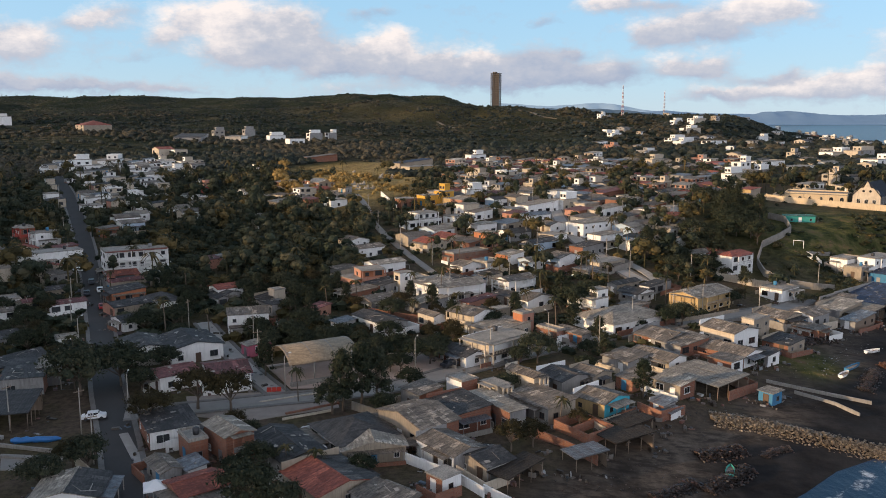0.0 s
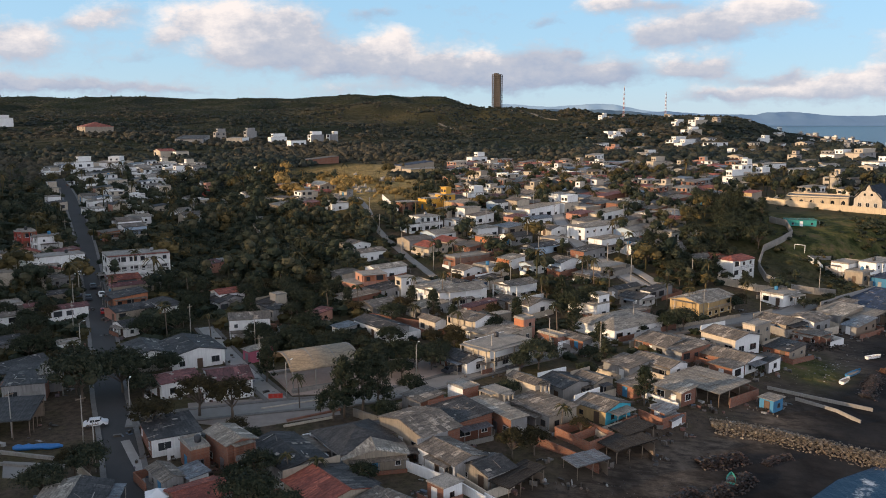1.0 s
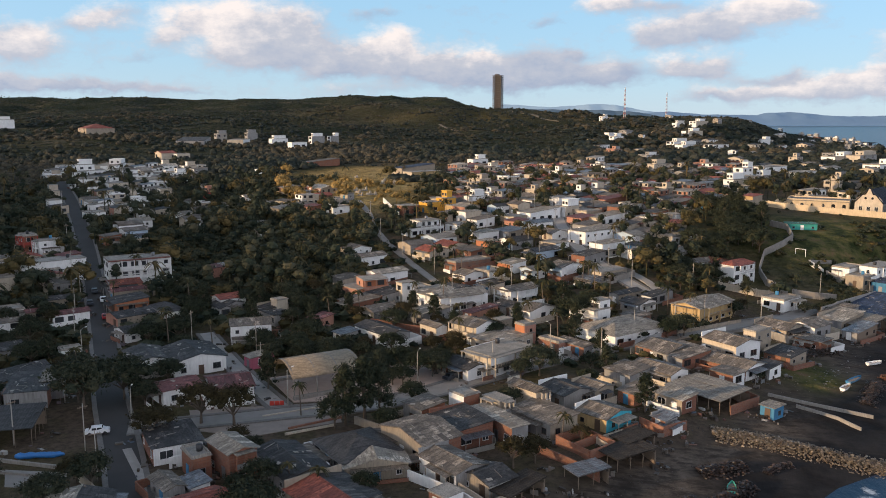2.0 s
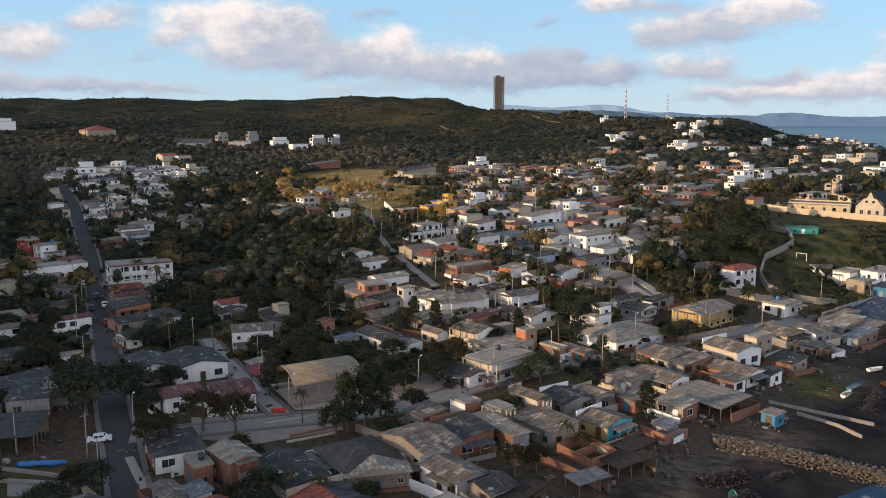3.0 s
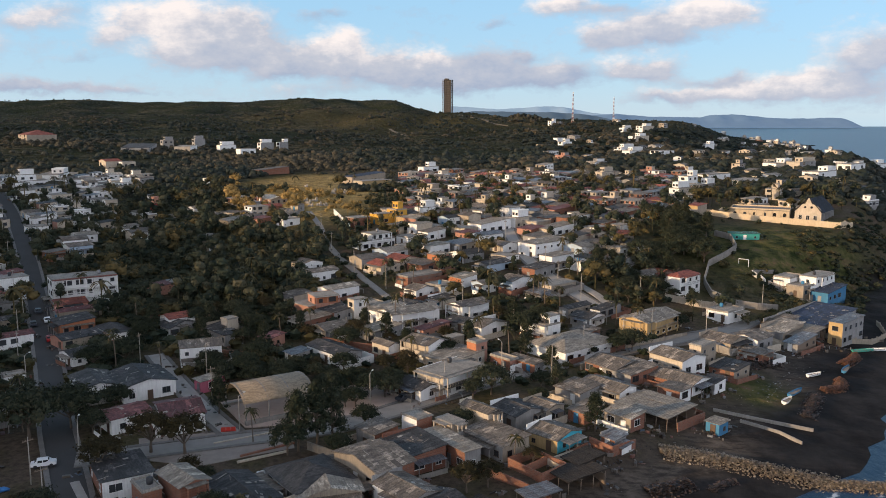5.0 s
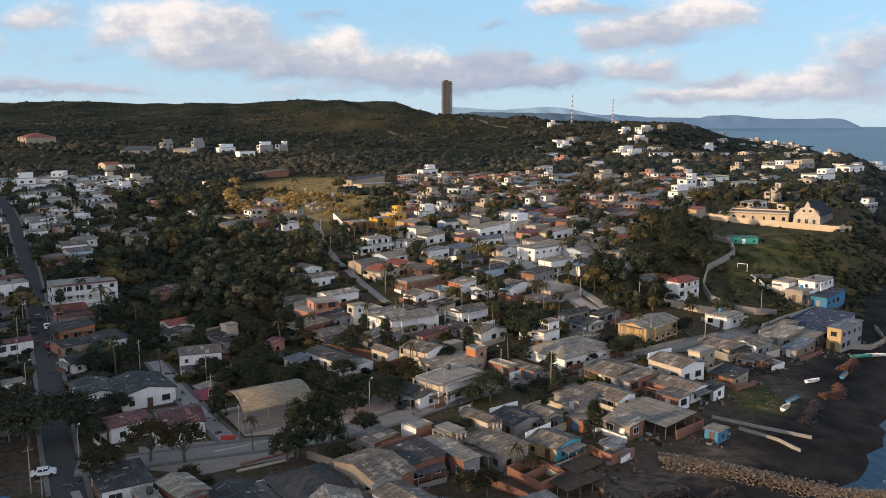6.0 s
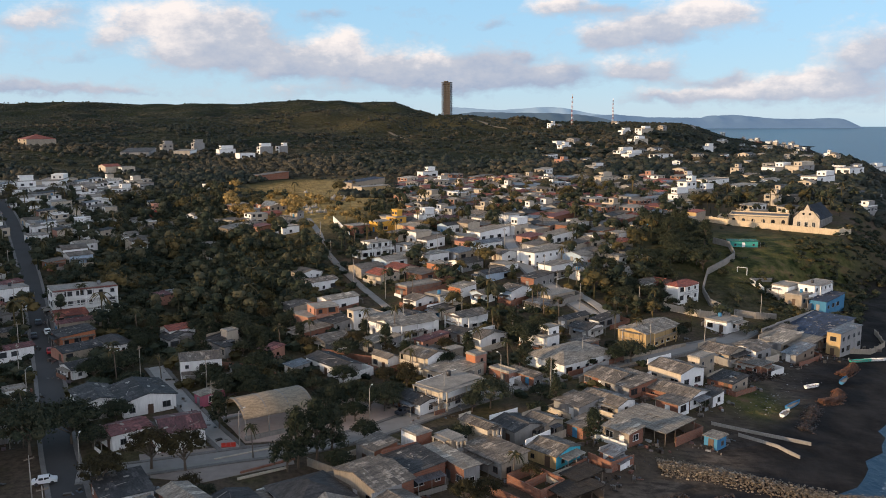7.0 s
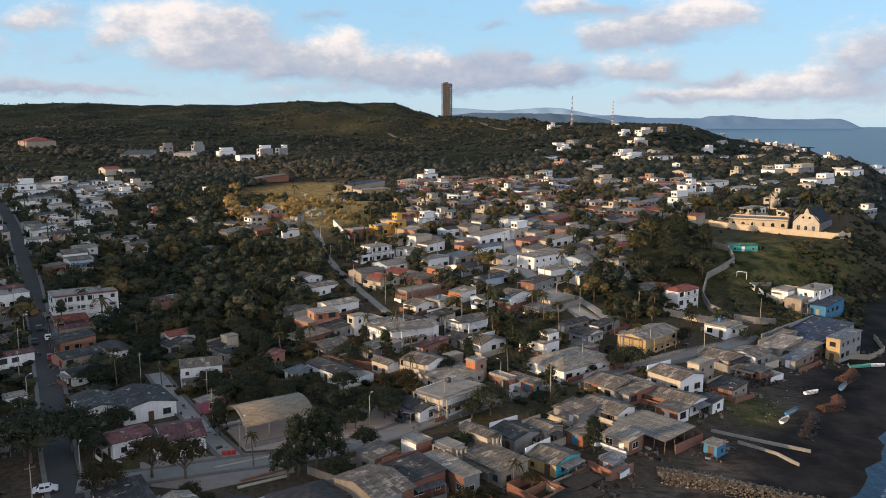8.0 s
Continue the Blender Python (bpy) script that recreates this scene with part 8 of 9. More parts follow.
    for s in range(2 if h > 4.5 else 1):
        z0 = s * h / 2 + (1.0 if h > 2.7 else 0.8)
        for run, turned in ((w, False), (d, True)):
            n = max(1, int(run / 2.7))
            for i in range(n):
                if rnd.random() < 0.15:
                    continue
                e, ww, hh = (i + 0.5) / n * run - run / 2 + rnd.uniform(-0.2, 0.2), rnd.choice((0.5, 0.6, 0.85, 1.0)), rnd.choice((1.0, 1.15, 1.3))
                door = s == 0 and not turned and i == n // 2
                zz, top, mat = (0, 2.05, rnd.choice((DOOR_WOOD, GLASS, STEEL, WHITE))) if door else (z0, z0 + hh, GLASS)
                trim = rnd.choice((WHITE, GREY, wm))
                if turned:
                    block(a, a + 0.05, e - ww, e + ww, zz, top, mat)
                    block(a, a + 0.1, e - ww - 0.08, e + ww + 0.08, top, top + 0.12, trim)
                    block(a, a + 0.1, e - ww - 0.08, e + ww + 0.08, zz - 0.12, zz, trim)
                else:
                    block(e - ww, e + ww, -b - 0.05, -b, zz, top, mat)
                    block(e - ww - 0.08, e + ww + 0.08, -b - 0.1, -b, top, top + 0.12, trim)
                    block(e - ww - 0.08, e + ww + 0.08, -b - 0.1, -b, zz - 0.12, zz, trim)
    if rnd.random() < 0.5:
        mat, out, top = rnd.choice((ASBESTOS, PALE_SHEET, ZINC, MAROON, rm)), rnd.uniform(1.4, 2.4), min(h - 0.3, 2.7)
        e = rnd.uniform(0.3, 0.9) * a
        slab(-a, -a + 2 * e, -b - out, -b - 0.02, (top - 0.2, top - 0.2, top, top), mat, 0.08)
        for px in (-a + 0.15, -a + 2 * e - 0.15):
            block(px - 0.09, px + 0.09, -b - out + 0.1, -b - out + 0.28, deep, top - 0.28, CONCRETE)
        if rnd.random() < 0.5:
            block(-a, -a + 2 * e, -b - out, -b - out + 0.12, deep, 0.8, rnd.choice((WHITE, BRICK, CREAM, CONCRETE)))
    if rnd.random() < 0.4:
        mat, g = rnd.choice((BRICK, WHITE, CONCRETE, CREAM)), rnd.uniform(1.0, 2.4)
        block(a + g, a + g + 0.2, -b - g, b, deep, rnd.choice((0.9, 1.4, 1.9)), mat)
        block(-a * rnd.random(), a + g, -b - g - 0.2, -b - g, deep, rnd.choice((0.9, 1.4)), mat)


U = Vector((math.cos(radians(-51)), math.sin(radians(-51)), 0))
V = Vector((-U.y, U.x, 0))
STYLES = [("flat", "SLAB", "WHITE", "WHITE"), ("shed", "DARK_SHEET", "WHITE", "CREAM"), ("gable_a", "DARK_SHEET", "GREY", "WHITE"), ("shed", "ASBESTOS", "GREY", "CREAM"), ("gable_b", "ASBESTOS", "BEIGE", "GREY"), ("shed", "DARK_SHEET", "BRICK", "GREY"), ("gable_a", "ASBESTOS", "CREAM", "WHITE"), ("shed", "ASBESTOS", "BRICK", "BRICK"),
          ("flat", "SLAB", "CREAM", "WHITE"), ("gable_b", "DARK_SHEET", "WHITE", "GREY"), ("shed", "ZINC", "GREY", "BEIGE"), ("gable_a", "RED_SHEET", "CREAM", "CREAM"), ("shed", "MAROON", "SALMON", "BRICK"),
          ("flat", "SLAB", "CREAM", "BEIGE"), ("gable_b", "PALE_SHEET", "PALE_BLUE", "WHITE"), ("shed", "PALE_SHEET", "GREY", "GREY")]

FAR_STYLES = [("shed", "PALE_SHEET", "SALMON", "CREAM"), ("shed", "ASBESTOS", "BRICK", "BRICK"), ("gable_b", "RED_SHEET", "BEIGE", "BRICK"), ("gable_a", "ASBESTOS", "BEIGE", "CREAM"), ("flat", "SLAB", "CREAM", "BEIGE"),
              ("gable_b", "DARK_SHEET", "GREY", "BEIGE"), ("shed", "MAROON", "SALMON", "BRICK"), ("flat", "SLAB", "WHITE", "CREAM"), ("shed", "ZINC", "GREY", "GREY"), ("gable_a", "PALE_SHEET", "SALMON", "BEIGE"), ("shed", "RED_SHEET", "OCHRE", "BEIGE")]

VILLAGE_STYLES = [("flat", "SLAB", "WHITE", "WHITE"), ("flat", "SLAB", "WHITE", "CREAM"), ("shed", "ASBESTOS", "WHITE", "GREY"), ("gable_b", "PALE_SHEET", "WHITE", "WHITE"), ("shed", "ZINC", "GREY", "WHITE"), ("gable_b", "ASBESTOS", "CREAM", "WHITE"), ("flat", "SLAB", "GREY", "WHITE"), ("shed", "DARK_SHEET", "SALMON", "CREAM")]


def in_town(x, y):
    b, r = bearing(x, y), math.hypot(x, y)
    if inland(x, y) < 45:
        return 0
    if 300 <= r < 390 and -0.5 < b < 16:
        return 0.95
    if 390 <= r < 580 and 0.5 < b < 20:
        return 0.95 if r < 530 else 0.7
    if 225 <= r < 300 and -7 < b < 14:
        return 0.55
    if 330 < r < 600 and -25 < b < -16:
        return 0.2 if r < 385 else 0.75 if b < -18.5 else 0.4
    if 350 < r < 450 and -14 < b < -7:
        return 0.15
    if 180 < r < 330 and -32 < b < -21:
        return 0.08 if r < 235 else 0.3
    return 0


for i in range(-76, 77):
    for j in range(-11, 99):
        p = U * (i * 10.0 + rng.uniform(-1.6, 1.6)) + V * (j * 10.0 + rng.uniform(-1.6, 1.6))
        pick, size = rng.random(), rng.uniform(5.8, 8.8)
        style, hh = rng.choice(STYLES), rng.choice((2.5, 2.6, 2.7, 2.8, 3.0, 3.0))
        deep = size * rng.uniform(0.8, 1.25)
        if p.y < 160 or pick > in_town(p.x, p.y) or not free(p.x, p.y, 0.42 * size) or not keeps_open(p.x, p.y, (5, 8) if p.y < 345 else (6,)):
            continue
        if p.y > 330:
            style, hh = rng.choice(VILLAGE_STYLES if bearing(p.x, p.y) < -12 else FAR_STYLES), rng.choice((2.6, 2.7, 2.8, 3.0, 3.0, 4.6))
        turn = -51 + rng.uniform(-4, 4)
        if p.y > 395:
            far_house(p.x, p.y, size, deep, hh, turn, *style, rng)
        else:
            house(round(p.x, 1), round(p.y, 1), round(on_ground(p.x, p.y), 1), round(size, 1), round(deep, 1), hh, turn, *style, few=p.y > 285)

# white villas on the slopes above the coast
rng = random.Random(61)
for i in range(560):
    r, b = 430 * (1500 / 430) ** rng.random(), rng.uniform(8, 33)
    px, py = r * math.sin(radians(b)), r * math.cos(radians(b))
    if r < 560 and b < 21 or inland(px, py) < 45 or not free(px, py, 9 if r < 800 else 13) or rng.random() > 0.12 + 0.42 * smooth((b - 17) / 8):
        continue
    big = rng.uniform(5.5, 10)
    far_house(px, py, big, big * rng.uniform(0.8, 1.5), rng.choice((2.8, 3.0, 3.2, 5.4)), -51 + rng.uniform(-20, 20), rng.choice(("flat", "flat", "gable_b", "shed")), rng.choice(("SLAB", "ASBESTOS", "DARK_SHEET")), rng.choice(("WHITE", "CREAM", "CREAM", "BEIGE", "GREY") if b > 17 else ("CREAM", "BEIGE", "SALMON", "GREY")), rng.choice(("WHITE", "CREAM", "GREY")), rng)
# the low point with its small white town
for i in range(34):
    px, py = rng.uniform(740, 905), rng.uniform(1560, 1930)
    if inland(px, py) > 22 and free(px, py, 9):
        far_house(px, py, rng.uniform(6, 11), rng.uniform(7, 13), rng.choice((3.0, 4.0, 6.0)), rng.uniform(-60, -30), "flat", "SLAB", rng.choice(("WHITE", "CREAM", "GREY")), "GREY", rng)
tagged(new("distant_houses", mesh_from("distant_houses", DISTANT["v"], DISTANT["f"], DISTANT["mats"], DISTANT["m"])), "crowded small houses with sheet and concrete roofs on the far slopes", "houses", kind="stuff")

# ---- trees ----
# scrub greens greyed and blued: haze over the far hills is in the colour
SCRUB = leafy("haze_tinted_scrub_leaves", (0.018, 0.026, 0.023), (0.032, 0.039, 0.034), (0.052, 0.053, 0.046))
SCRUB_DRY = leafy("dry_haze_tinted_scrub_leaves", (0.037, 0.036, 0.029), (0.066, 0.060, 0.046), (0.108, 0.089, 0.064))
broad = [make_tree("tree", "broad green almond tree with a dense uneven crown", 11, 7.5, 5.2, LEAF, 3400, 0.24, 26),
         make_tree("tree", "rounded dark green tree with a dense crown", 12, 6.0, 3.6, LEAF, 2000, 0.22, 18),
         make_tree("tree", "thin dark tree with sparse brownish foliage", 13, 6.5, 3.6, LEAF_BROWN, 1900, 0.19, 17),
         make_tree("tree", "tall dark feathery tree with a tapering uneven crown", 14, 9.5, 3.2, LEAF, 2600, 0.22, 26),
         make_tree("bush", "low dense green bush", 15, 2.8, 2.2, LEAF, 900, 0.17, 9)]
palms = [make_palm(21, 8.5), make_palm(22, 6.5), make_palm(23, 10.0)]
used = set()


def plant(first, x, y, scale=1.0, turn=0.0):
    m = pose(x, y, on_ground(x, y), 0, 0, turn)
    if first not in used:
        used.add(first)
        first.scale = (scale, scale, scale)
        first.matrix_world = m @ Matrix.Scale(scale, 4)
        return first
    ob = copy_thing(first, m)
    ob.scale = (scale, scale, scale)
    return ob


B0, B1, B2, B3, B4 = broad
for kind, x, y, s in ((B0, -71, 160, 1.45), (B0, -65, 165, 1.25), (B0, -2, 183, 0.75), (B1, -13, 179, 0.9), (B1, -9, 174, 0.8), (B0, -16, 182, 0.7), (B1, 0, 186, 0.8), (B1, -40, 190, 0.9), (B0, -36, 196, 0.8), (B1, -24, 196, 0.9), (B2, -51.8, 142, 1.15), (B2, -52.5, 147, 0.9), (B2, -45.8, 152, 1.35), (B2, -39.3, 151, 1.3), (B1, -55, 124.4, 1.05), (B3, -15.3, 153.4, 1.35), (B3, -18.5, 151, 1.25), (B3, -12.5, 155.5, 1.15),
                      (B1, -20.3, 149.5, 1.1), (B1, -6.6, 162.4, 0.85), (B0, -6, 180, 0.8), (B1, -10, 185, 1.0), (B0, 20.8, 180.5, 0.95), (B1, 16.5, 178.5, 0.8), (B1, 32.6, 184.5, 0.75), (B3, 38.9, 158.5, 0.85), (B3, 36.7, 194, 0.75),
                      (B0, 61, 211, 0.85), (B1, 56.5, 209.5, 0.9), (B1, 48.8, 207, 0.6), (B0, -45.1, 200, 0.75), (B1, -32.6, 187.5, 1.0), (B0, -27, 191, 0.8), (B1, -19, 190, 0.9), (B1, -12.3, 122, 0.7), (B2, 11.2, 132.6, 0.9), (B2, 15, 134.5, 0.8),
                      (B0, -27.3, 111.5, 0.95), (B1, -22, 108.5, 1.0), (B4, 113.3, 244, 1.2), (B4, 109, 241.5, 1.3), (B4, 104, 240, 1.2), (B4, 118, 247, 1.4), (B4, 122, 252, 1.4), (B4, 116, 250, 1.2), (B1, 80, 230, 0.8), (B1, 7, 190, 0.7), (B2, 2.2, 200, 0.8), (B2, -3, 196, 0.8),
                      (B0, -13, 198, 0.7), (B2, -36, 140, 0.7), (B1, -31.5, 121, 0.7), (B2, 24, 143, 0.6), (B1, 69, 180, 0.45), (B0, 90, 304, 1.1),
                      (B1, 90, 297, 1.0), (B1, 96, 300, 1.1)):
    plant(kind, x, y, s, (x * 37 + y * 11) % 360)
for kind, x, y, s in ((0, -27.7, 156, 0.75), (1, 20.7, 143.5, 0.8), (1, -19.2, 121.5, 0.7), (1, -23.8, 123.6, 0.7), (2, 66, 224, 0.8), (0, 62, 231, 0.9), (1, 45, 262, 1), (0, 40, 222, 0.8), (1, -58, 205, 0.9), (1, -72, 214, 1.0), (0, -97, 262, 1.0), (1, 4, 224, 0.8)):
    plant(palms[kind], x, y, s, (x * 53) % 360)

rng = random.Random(55)
for i in range(34):          # the dark grove beside the winding wall
    y = 302 + 70 * (i + rng.random()) / 34
    x = min(97 + (y - 302) * 0.2 + rng.uniform(0, 22), float(np.interp(y, (299, 308, 331, 338, 372), (110, 119, 129, 126, 124))))
    plant(rng.choice((B0, B0, B3, B1)), x, y, rng.uniform(0.85, 1.25), rng.uniform(0, 360))
for i in range(60):          # trees among the houses below the grove
    x, y = rng.uniform(70, 99), rng.uniform(254, 302)
    if free(x, y, 1.2) and keeps_open(x, y, (3, 6)) and hill(x, y, 104, 262, 9, 12) < 0.4:
        plant(rng.choice((B0, B1, B3, B1, palms[0])), x, y, rng.uniform(0.6, 0.95), rng.uniform(0, 360))
for i in range(70):          # palms between the houses of the town
    b, r = rng.uniform(-3, 15), rng.uniform(225, 400)
    x, y = r * math.sin(radians(b)), r * math.cos(radians(b))
    if i % 2 and free(x, y, 0.5):
        plant(rng.choice(palms), x, y, rng.uniform(0.7, 1.0), rng.uniform(0, 360))
rng = random.Random(77)
spots = []
for i in range(9000):
    b, r = rng.uniform(-33, 35), math.sqrt(rng.uniform(105 ** 2, 520 ** 2))
    x, y = r * math.sin(radians(b)), r * math.cos(radians(b))
    d = inland(x, y)
    if d < 50 or (d < 70 and y < 200):
        continue
    wood = 0.24
    if -9.5 < b < -2 and 345 < r < 520:
        wood = 0.4
    elif -17 < b < -5 and 225 < r < 480:
        wood = 1.0
    elif -17 < b < -12 and 190 < r < 330:
        wood = 0.8
    elif 11 < b < 16.5 and 255 < r < 420:
        wood = 0.75
    elif -0.5 < b < 19 and 290 < r < 560:
        wood = 0.8 if r > 390 else 0.7
    elif b < -16 and 320 < r < 560:
        wood = 0.55
    elif b < -17 and r > 175:
        wood = 0.7
    elif r > 400:
        wood = 0.5
    elif r < 175:
        wood = 0.1
    elif r > 215 and -5 < b < 15:
        wood = 0.42
    elif r > 260:
        wood = 0.3
    if hill(x, y, -17, 492, 28, 36) > 0.35 or hill(x, y, 116, 290, 14, 26) > 0.4 or hill(x, y, 150, 362, 45, 36) > 0.4 or hill(x, y, 138, 312, 40, 42) > 0.35 or hill(x, y, -60, 520, 45, 80) > 0.55 or hill(x, y, 108, 266, 13, 18) > 0.4 or hill(x, y, -46, 528, 30, 50) > 0.4:
        wood *= 0.06
    elif hill(x, y, -48, 440, 38, 90) > 0.35:
        wood *= 0.5
    if rng.random() > wood or not free(x, y, 0.8) or not keeps_open(x, y, (3, 6, 9, 12, 15) if r < 330 else (4, 8, 12)):
        continue
    gap = 3.3 if wood > 0.5 else 4.2
    if any((x - sx) ** 2 + (y - sy) ** 2 < gap * gap for sx, sy in spots):
        continue
    spots.append((x, y))
spots.sort(key=lambda p: math.hypot(*p))
near_spots, far_spots = spots[:150], spots[150:]
for x, y in near_spots:
    b = bearing(x, y)
    k = rng.random()
    if k < 0.12:
        plant(rng.choice(palms), x, y, rng.uniform(0.75, 1.1), rng.uniform(0, 360))
    else:
        first = B1 if k < 0.45 else B2 if k < 0.62 else B0 if k < 0.75 else B4 if k < 0.85 else B3
        plant(first, x, y, rng.uniform(0.6, 0.95), rng.uniform(0, 360))


# ---- woods and scrub, too many to count ----
def merged(name, label, sources, places, mats, category):
    """One mesh of many plants: each place is source, x, y, scale, turn."""
    vs, fs, mi, n = [], [], [], 0
    for k, x, y, s, a in places:
        v, f, m = sources[k]
        c, q = math.cos(a), math.sin(a)
        w = np.stack([v[:, 0] * c - v[:, 1] * q, v[:, 0] * q + v[:, 1] * c, v[:, 2]], 1) * s
        w += (x, y, float(ground_z(x, y)))
        vs.append(w)
        fs.append(f + n)
        mi.append(np.full(len(f), m))
        n += len(v)
    me = mesh_from(name, np.concatenate(vs), np.concatenate(fs), mats, np.concatenate(mi))
    return tagged(new(name, me), label, category, kind="stuff")


def stem(v, f, h):
    """Adds a thin square trunk."""
    s = np.array([(-0.15, -0.15, -0.5), (0.15, -0.15, -0.5), (0.15, 0.15, -0.5), (-0.15, 0.15, -0.5), (-0.08, -0.08, h), (0.08, -0.08, h), (0.08, 0.08, h), (-0.08, 0.08, h)])
    q = np.array([(0, 1, 5, 4), (1, 2, 6, 5), (2, 3, 7, 6), (3, 0, 4, 7)])
    return np.concatenate([v, s]), np.concatenate([f, q + len(v)])


def palm_low(seed):
    rs = random.Random(seed)
    v, f = [], []
    for i in range(13):
        a, up, ln = i * 2.4 + rs.uniform(-0.3, 0.3), rs.uniform(-0.3, 0.9), rs.uniform(2.3, 3.1)
        o, s = np.array((math.cos(a), math.sin(a), 0)), np.array((-math.sin(a), math.cos(a), 0))
        for k in range(4):
            e = k / 3
            mid = o * ln * e + np.array((0, 0, 7.5 + ln * (up * e - (0.75 + 0.3 * up) * e * e)))
            w = 0.42 * (1 - 0.8 * e)
            v += [mid + s * w, mid - s * w]
            if k:
                n = len(v)
                f.append((n - 4, n - 3, n - 1, n - 2))
    return stem(np.array(v), np.array(f), 7.6)


low_a = stem(*crown_arrays(31, [(0, 0, 4.4, 2.0, 0.75), (1.7, 0.6, 3.6, 1.5, 0.8), (-1.6, 1.1, 3.8, 1.4, 0.8), (0.2, -1.8, 3.4, 1.5, 0.8), (1.1, -1.2, 4.3, 1.1, 0.8)], 200, 0.33, 0.35, 0.75, 3, 6), 4)
low_b = stem(*crown_arrays(32, [(0, 0, 5.5, 1.5, 1.1), (0.9, 0.6, 4.2, 1.4, 0.9), (-0.9, -0.4, 3.6, 1.3, 0.9)], 150, 0.31, 0.35, 0.75, 3, 6), 5)
low_c = crown_arrays(33, [(0, 0, 1.2, 1.5, 0.7), (1.3, 0.4, 0.9, 1.1, 0.7), (-1.1, 0.8, 0.8, 1.1, 0.6)], 90, 0.26, 0.35, 0.8, 3, 6)
shrub_a = crown_arrays(34, [(0, 0, 0.7, 2.3, 0.7), (2.1, 0.6, 0.4, 1.8, 0.6)], 2, 0.7, 1.0, 1.0, 2, 5)
shrub_b = crown_arrays(35, [(0, 0, 0.8, 2.1, 0.85)], 2, 0.7, 1.0, 1.0, 2, 6)
shrub_near = crown_arrays(37, [(0, 0, 0.8, 2.1, 0.8), (1.5, 0.5, 0.6, 1.5, 0.8)], 14, 0.55, 0.5, 0.92, 3, 7)
under = crown_arrays(36, [(0, 0, 0.9, 1.9, 0.75), (1.6, 0.6, 0.7, 1.4, 0.8)], 34, 0.32, 0.4, 0.85, 2, 6)
sources = [(*under, 0), (*under, 1), (*under, 2)]
places = []
for i in range(7500):
    b, r = rng.uniform(-32, 19), math.sqrt(rng.uniform(190 ** 2, 500 ** 2))
    x, y = r * math.sin(radians(b)), r * math.cos(radians(b))
    dense = 0.5 if -0.5 < b < 19 and r > 290 else 0.25 if -9.5 < b < -1 and r > 345 else 0.9 if -18 < b < -3 and r > 225 else 0.6 if b < -16 else 0.5
    if inland(x, y) < 60 or rng.random() > dense or not free(x, y, 0.6) or not keeps_open(x, y, (2.5,)) or hill(x, y, -17, 492, 28, 36) > 0.35 or hill(x, y, 140, 330, 45, 60) > 0.3:
        continue
    gold = hill(x, y, -46, 440, 30, 75) > 0.35
    if hill(x, y, -46, 528, 30, 50) > 0.4 or (gold and rng.random() < 0.4):
        continue
    places.append((2 if gold else 0 if rng.random() < 0.75 else 1, x, y, rng.uniform(0.55, 1.1) if -4 < b else rng.uniform(0.7, 1.5), rng.uniform(0, 6.28)))
merged("undergrowth", "dense low bushes under the trees and round the houses", sources, places, [LEAF, LEAF_DRY, LEAF_GOLD], "bushes")
sources = [(*low_a, 0), (*low_b, 0), (*low_c, 1), (*low_a, 1), (*palm_low(5), 2), (*low_a, 3), (*low_c, 3)]
places = []
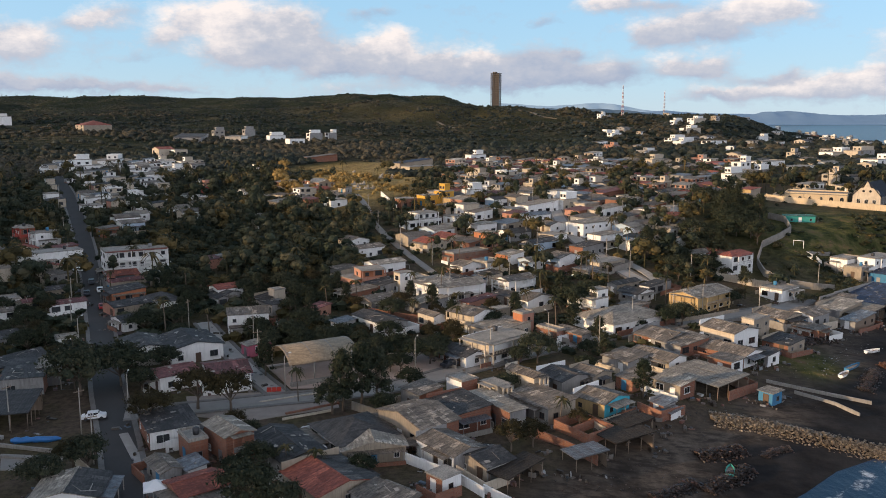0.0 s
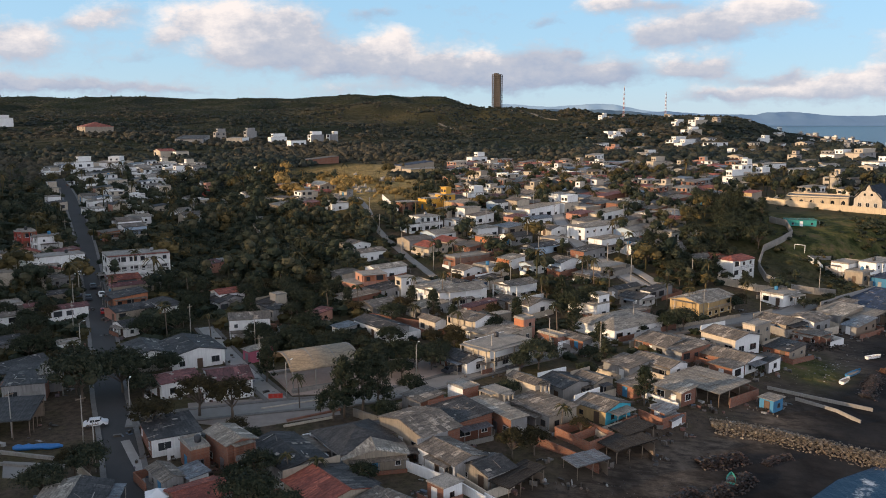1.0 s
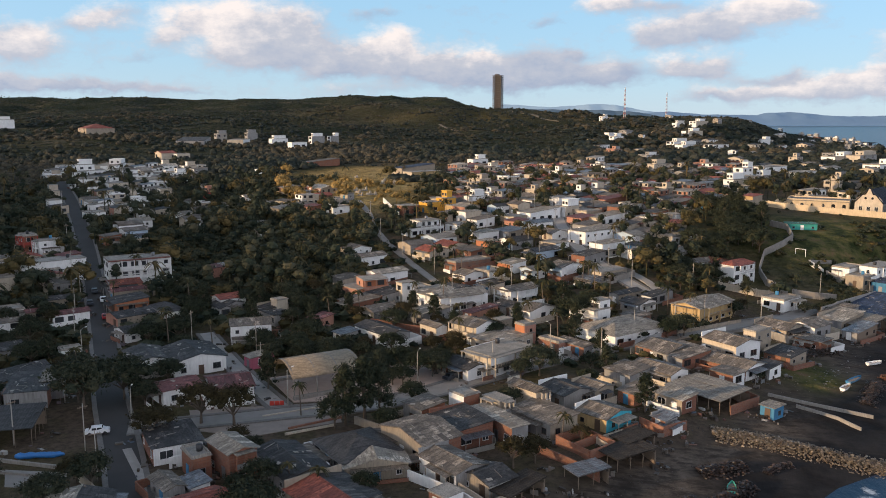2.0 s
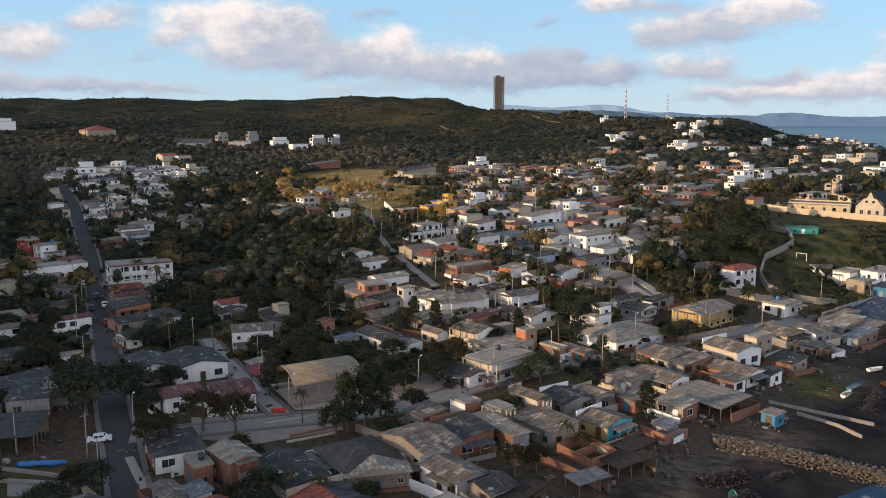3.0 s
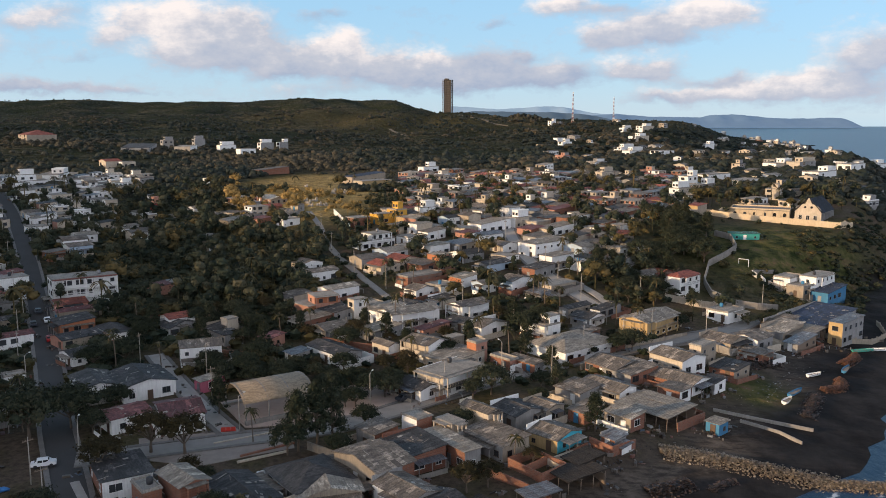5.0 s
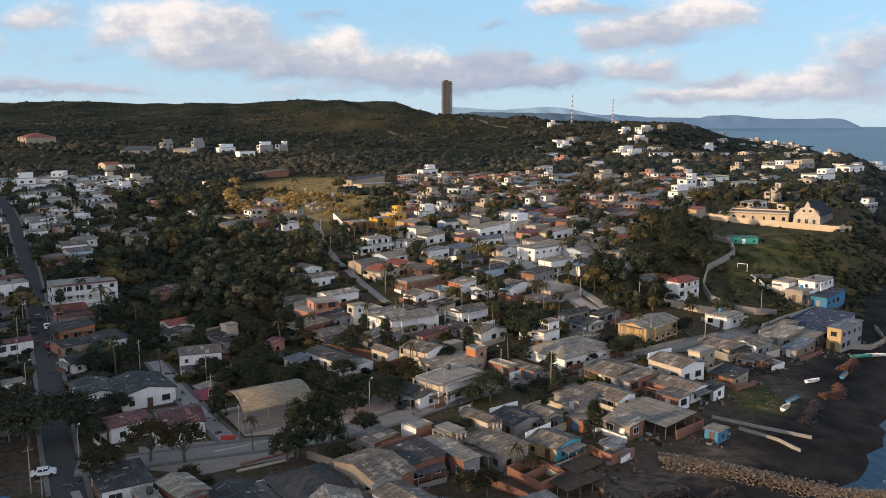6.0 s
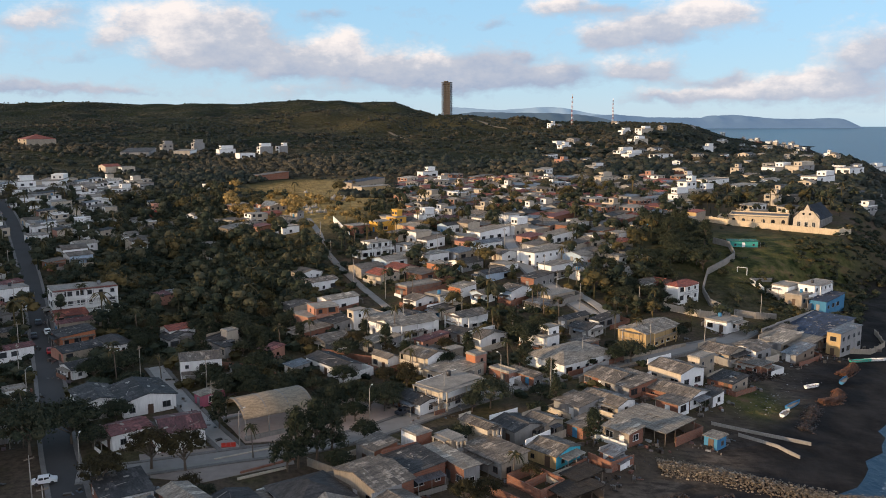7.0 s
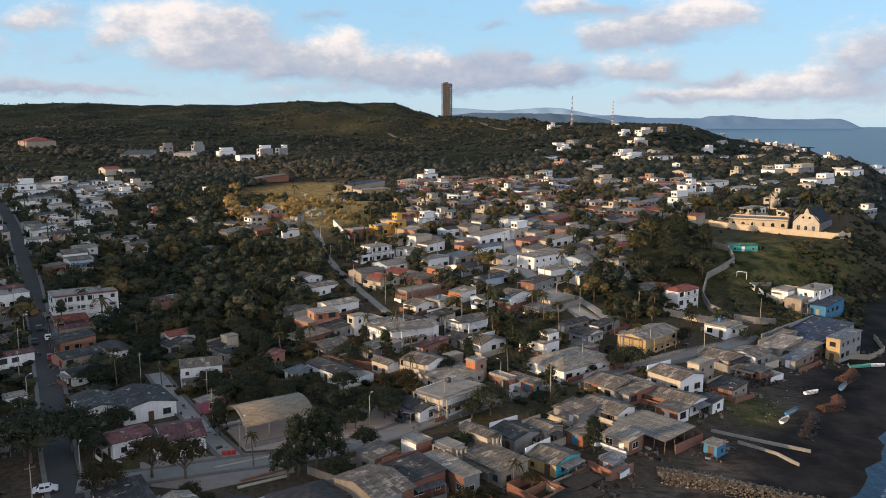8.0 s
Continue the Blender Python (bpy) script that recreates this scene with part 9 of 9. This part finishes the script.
for x, y in far_spots:
    spur = -11 < bearing(x, y) < -2.5 and y > 375
    k = rng.choice((5, 5, 5, 5, 6, 6, 6, 6, 1, 3, 0, 4) if spur else (0, 0, 0, 0, 0, 1, 1, 1, 1, 2, 2, 3, 3, 4) if -17 < bearing(x, y) < 19 else (0, 0, 0, 1, 1, 2, 3, 4))
    big = 1.0 if -17 < bearing(x, y) < -3 or y < 280 else 0.8
    places.append((k, x, y, rng.uniform(0.85, 1.45) if k == 4 and y > 230 else big * (0.7 + rng.random() ** 2 * 1.1), rng.uniform(0, 6.28)))
merged("woodland", "mixed green and dry trees and palms between the houses", sources, places, [LEAF, LEAF_DRY, PALM, LEAF_GOLD], "trees")

places = []
for i in range(90000):
    b = rng.uniform(-33, 36)
    r = 470 * (2500 / 470) ** (rng.random() ** 1.3)
    x, y = r * math.sin(radians(b)), r * math.cos(radians(b))
    if inland(x, y) < 30 or len(places) > 22000:
        continue
    if (r < 640 and not free(x, y, 2)) or hill(x, y, -60, 520, 45, 80) > 0.5:
        continue
    if noise.noise(Vector((x * 0.007, y * 0.011, 0))) + 0.4 * noise.noise(Vector((x * 0.03, y * 0.03, 5))) < -0.1 and rng.random() < 0.8:
        continue
    dry = noise.noise(Vector((x * 0.006 + 9, y * 0.006, 3))) + rng.uniform(-0.3, 0.3) > (0.08 if r < 1000 else 0.2)
    kind = 4 + dry if r < 820 else (2 if dry else 0) + rng.randrange(2)
    places.append((kind, x, y, (0.5 + 1.3 * rng.random() ** 2) * (0.9 if r < 1300 else 0.62) * (1.5 if b > 8 and r < 1300 else 1.0), rng.uniform(0, 6.28)))
merged("scrubland", "dense dry scrub and bushes covering the far hills", [(*shrub_a, 0), (*shrub_b, 0), (*shrub_a, 1), (*shrub_b, 1), (*shrub_near, 0), (*shrub_near, 1)], places, [SCRUB, SCRUB_DRY], "scrub")
places = []
for i in range(4200):
    a, r = rng.uniform(0, 6.28), 85 * math.sqrt(rng.random())
    x, y = 168 + r * math.cos(a), 330 + r * math.sin(a)
    if inland(x, y) < (4 if y > 335 else 16) or y < 265 or not free(x, y, 1) or rng.random() > (0.9 if inland(x, y) < 52 + 8 * math.sin(x * 0.2) else 0.05):
        continue
    places.append((0 if rng.random() < 0.9 else 1, x, y, rng.uniform(0.4, 0.9), rng.uniform(0, 6.28)))
merged("bluff_scrub", "low green scrub clinging to the steep bluff", [(*low_c, 0), (*low_c, 1)], places, [LEAF, LEAF_DRY], "scrub")
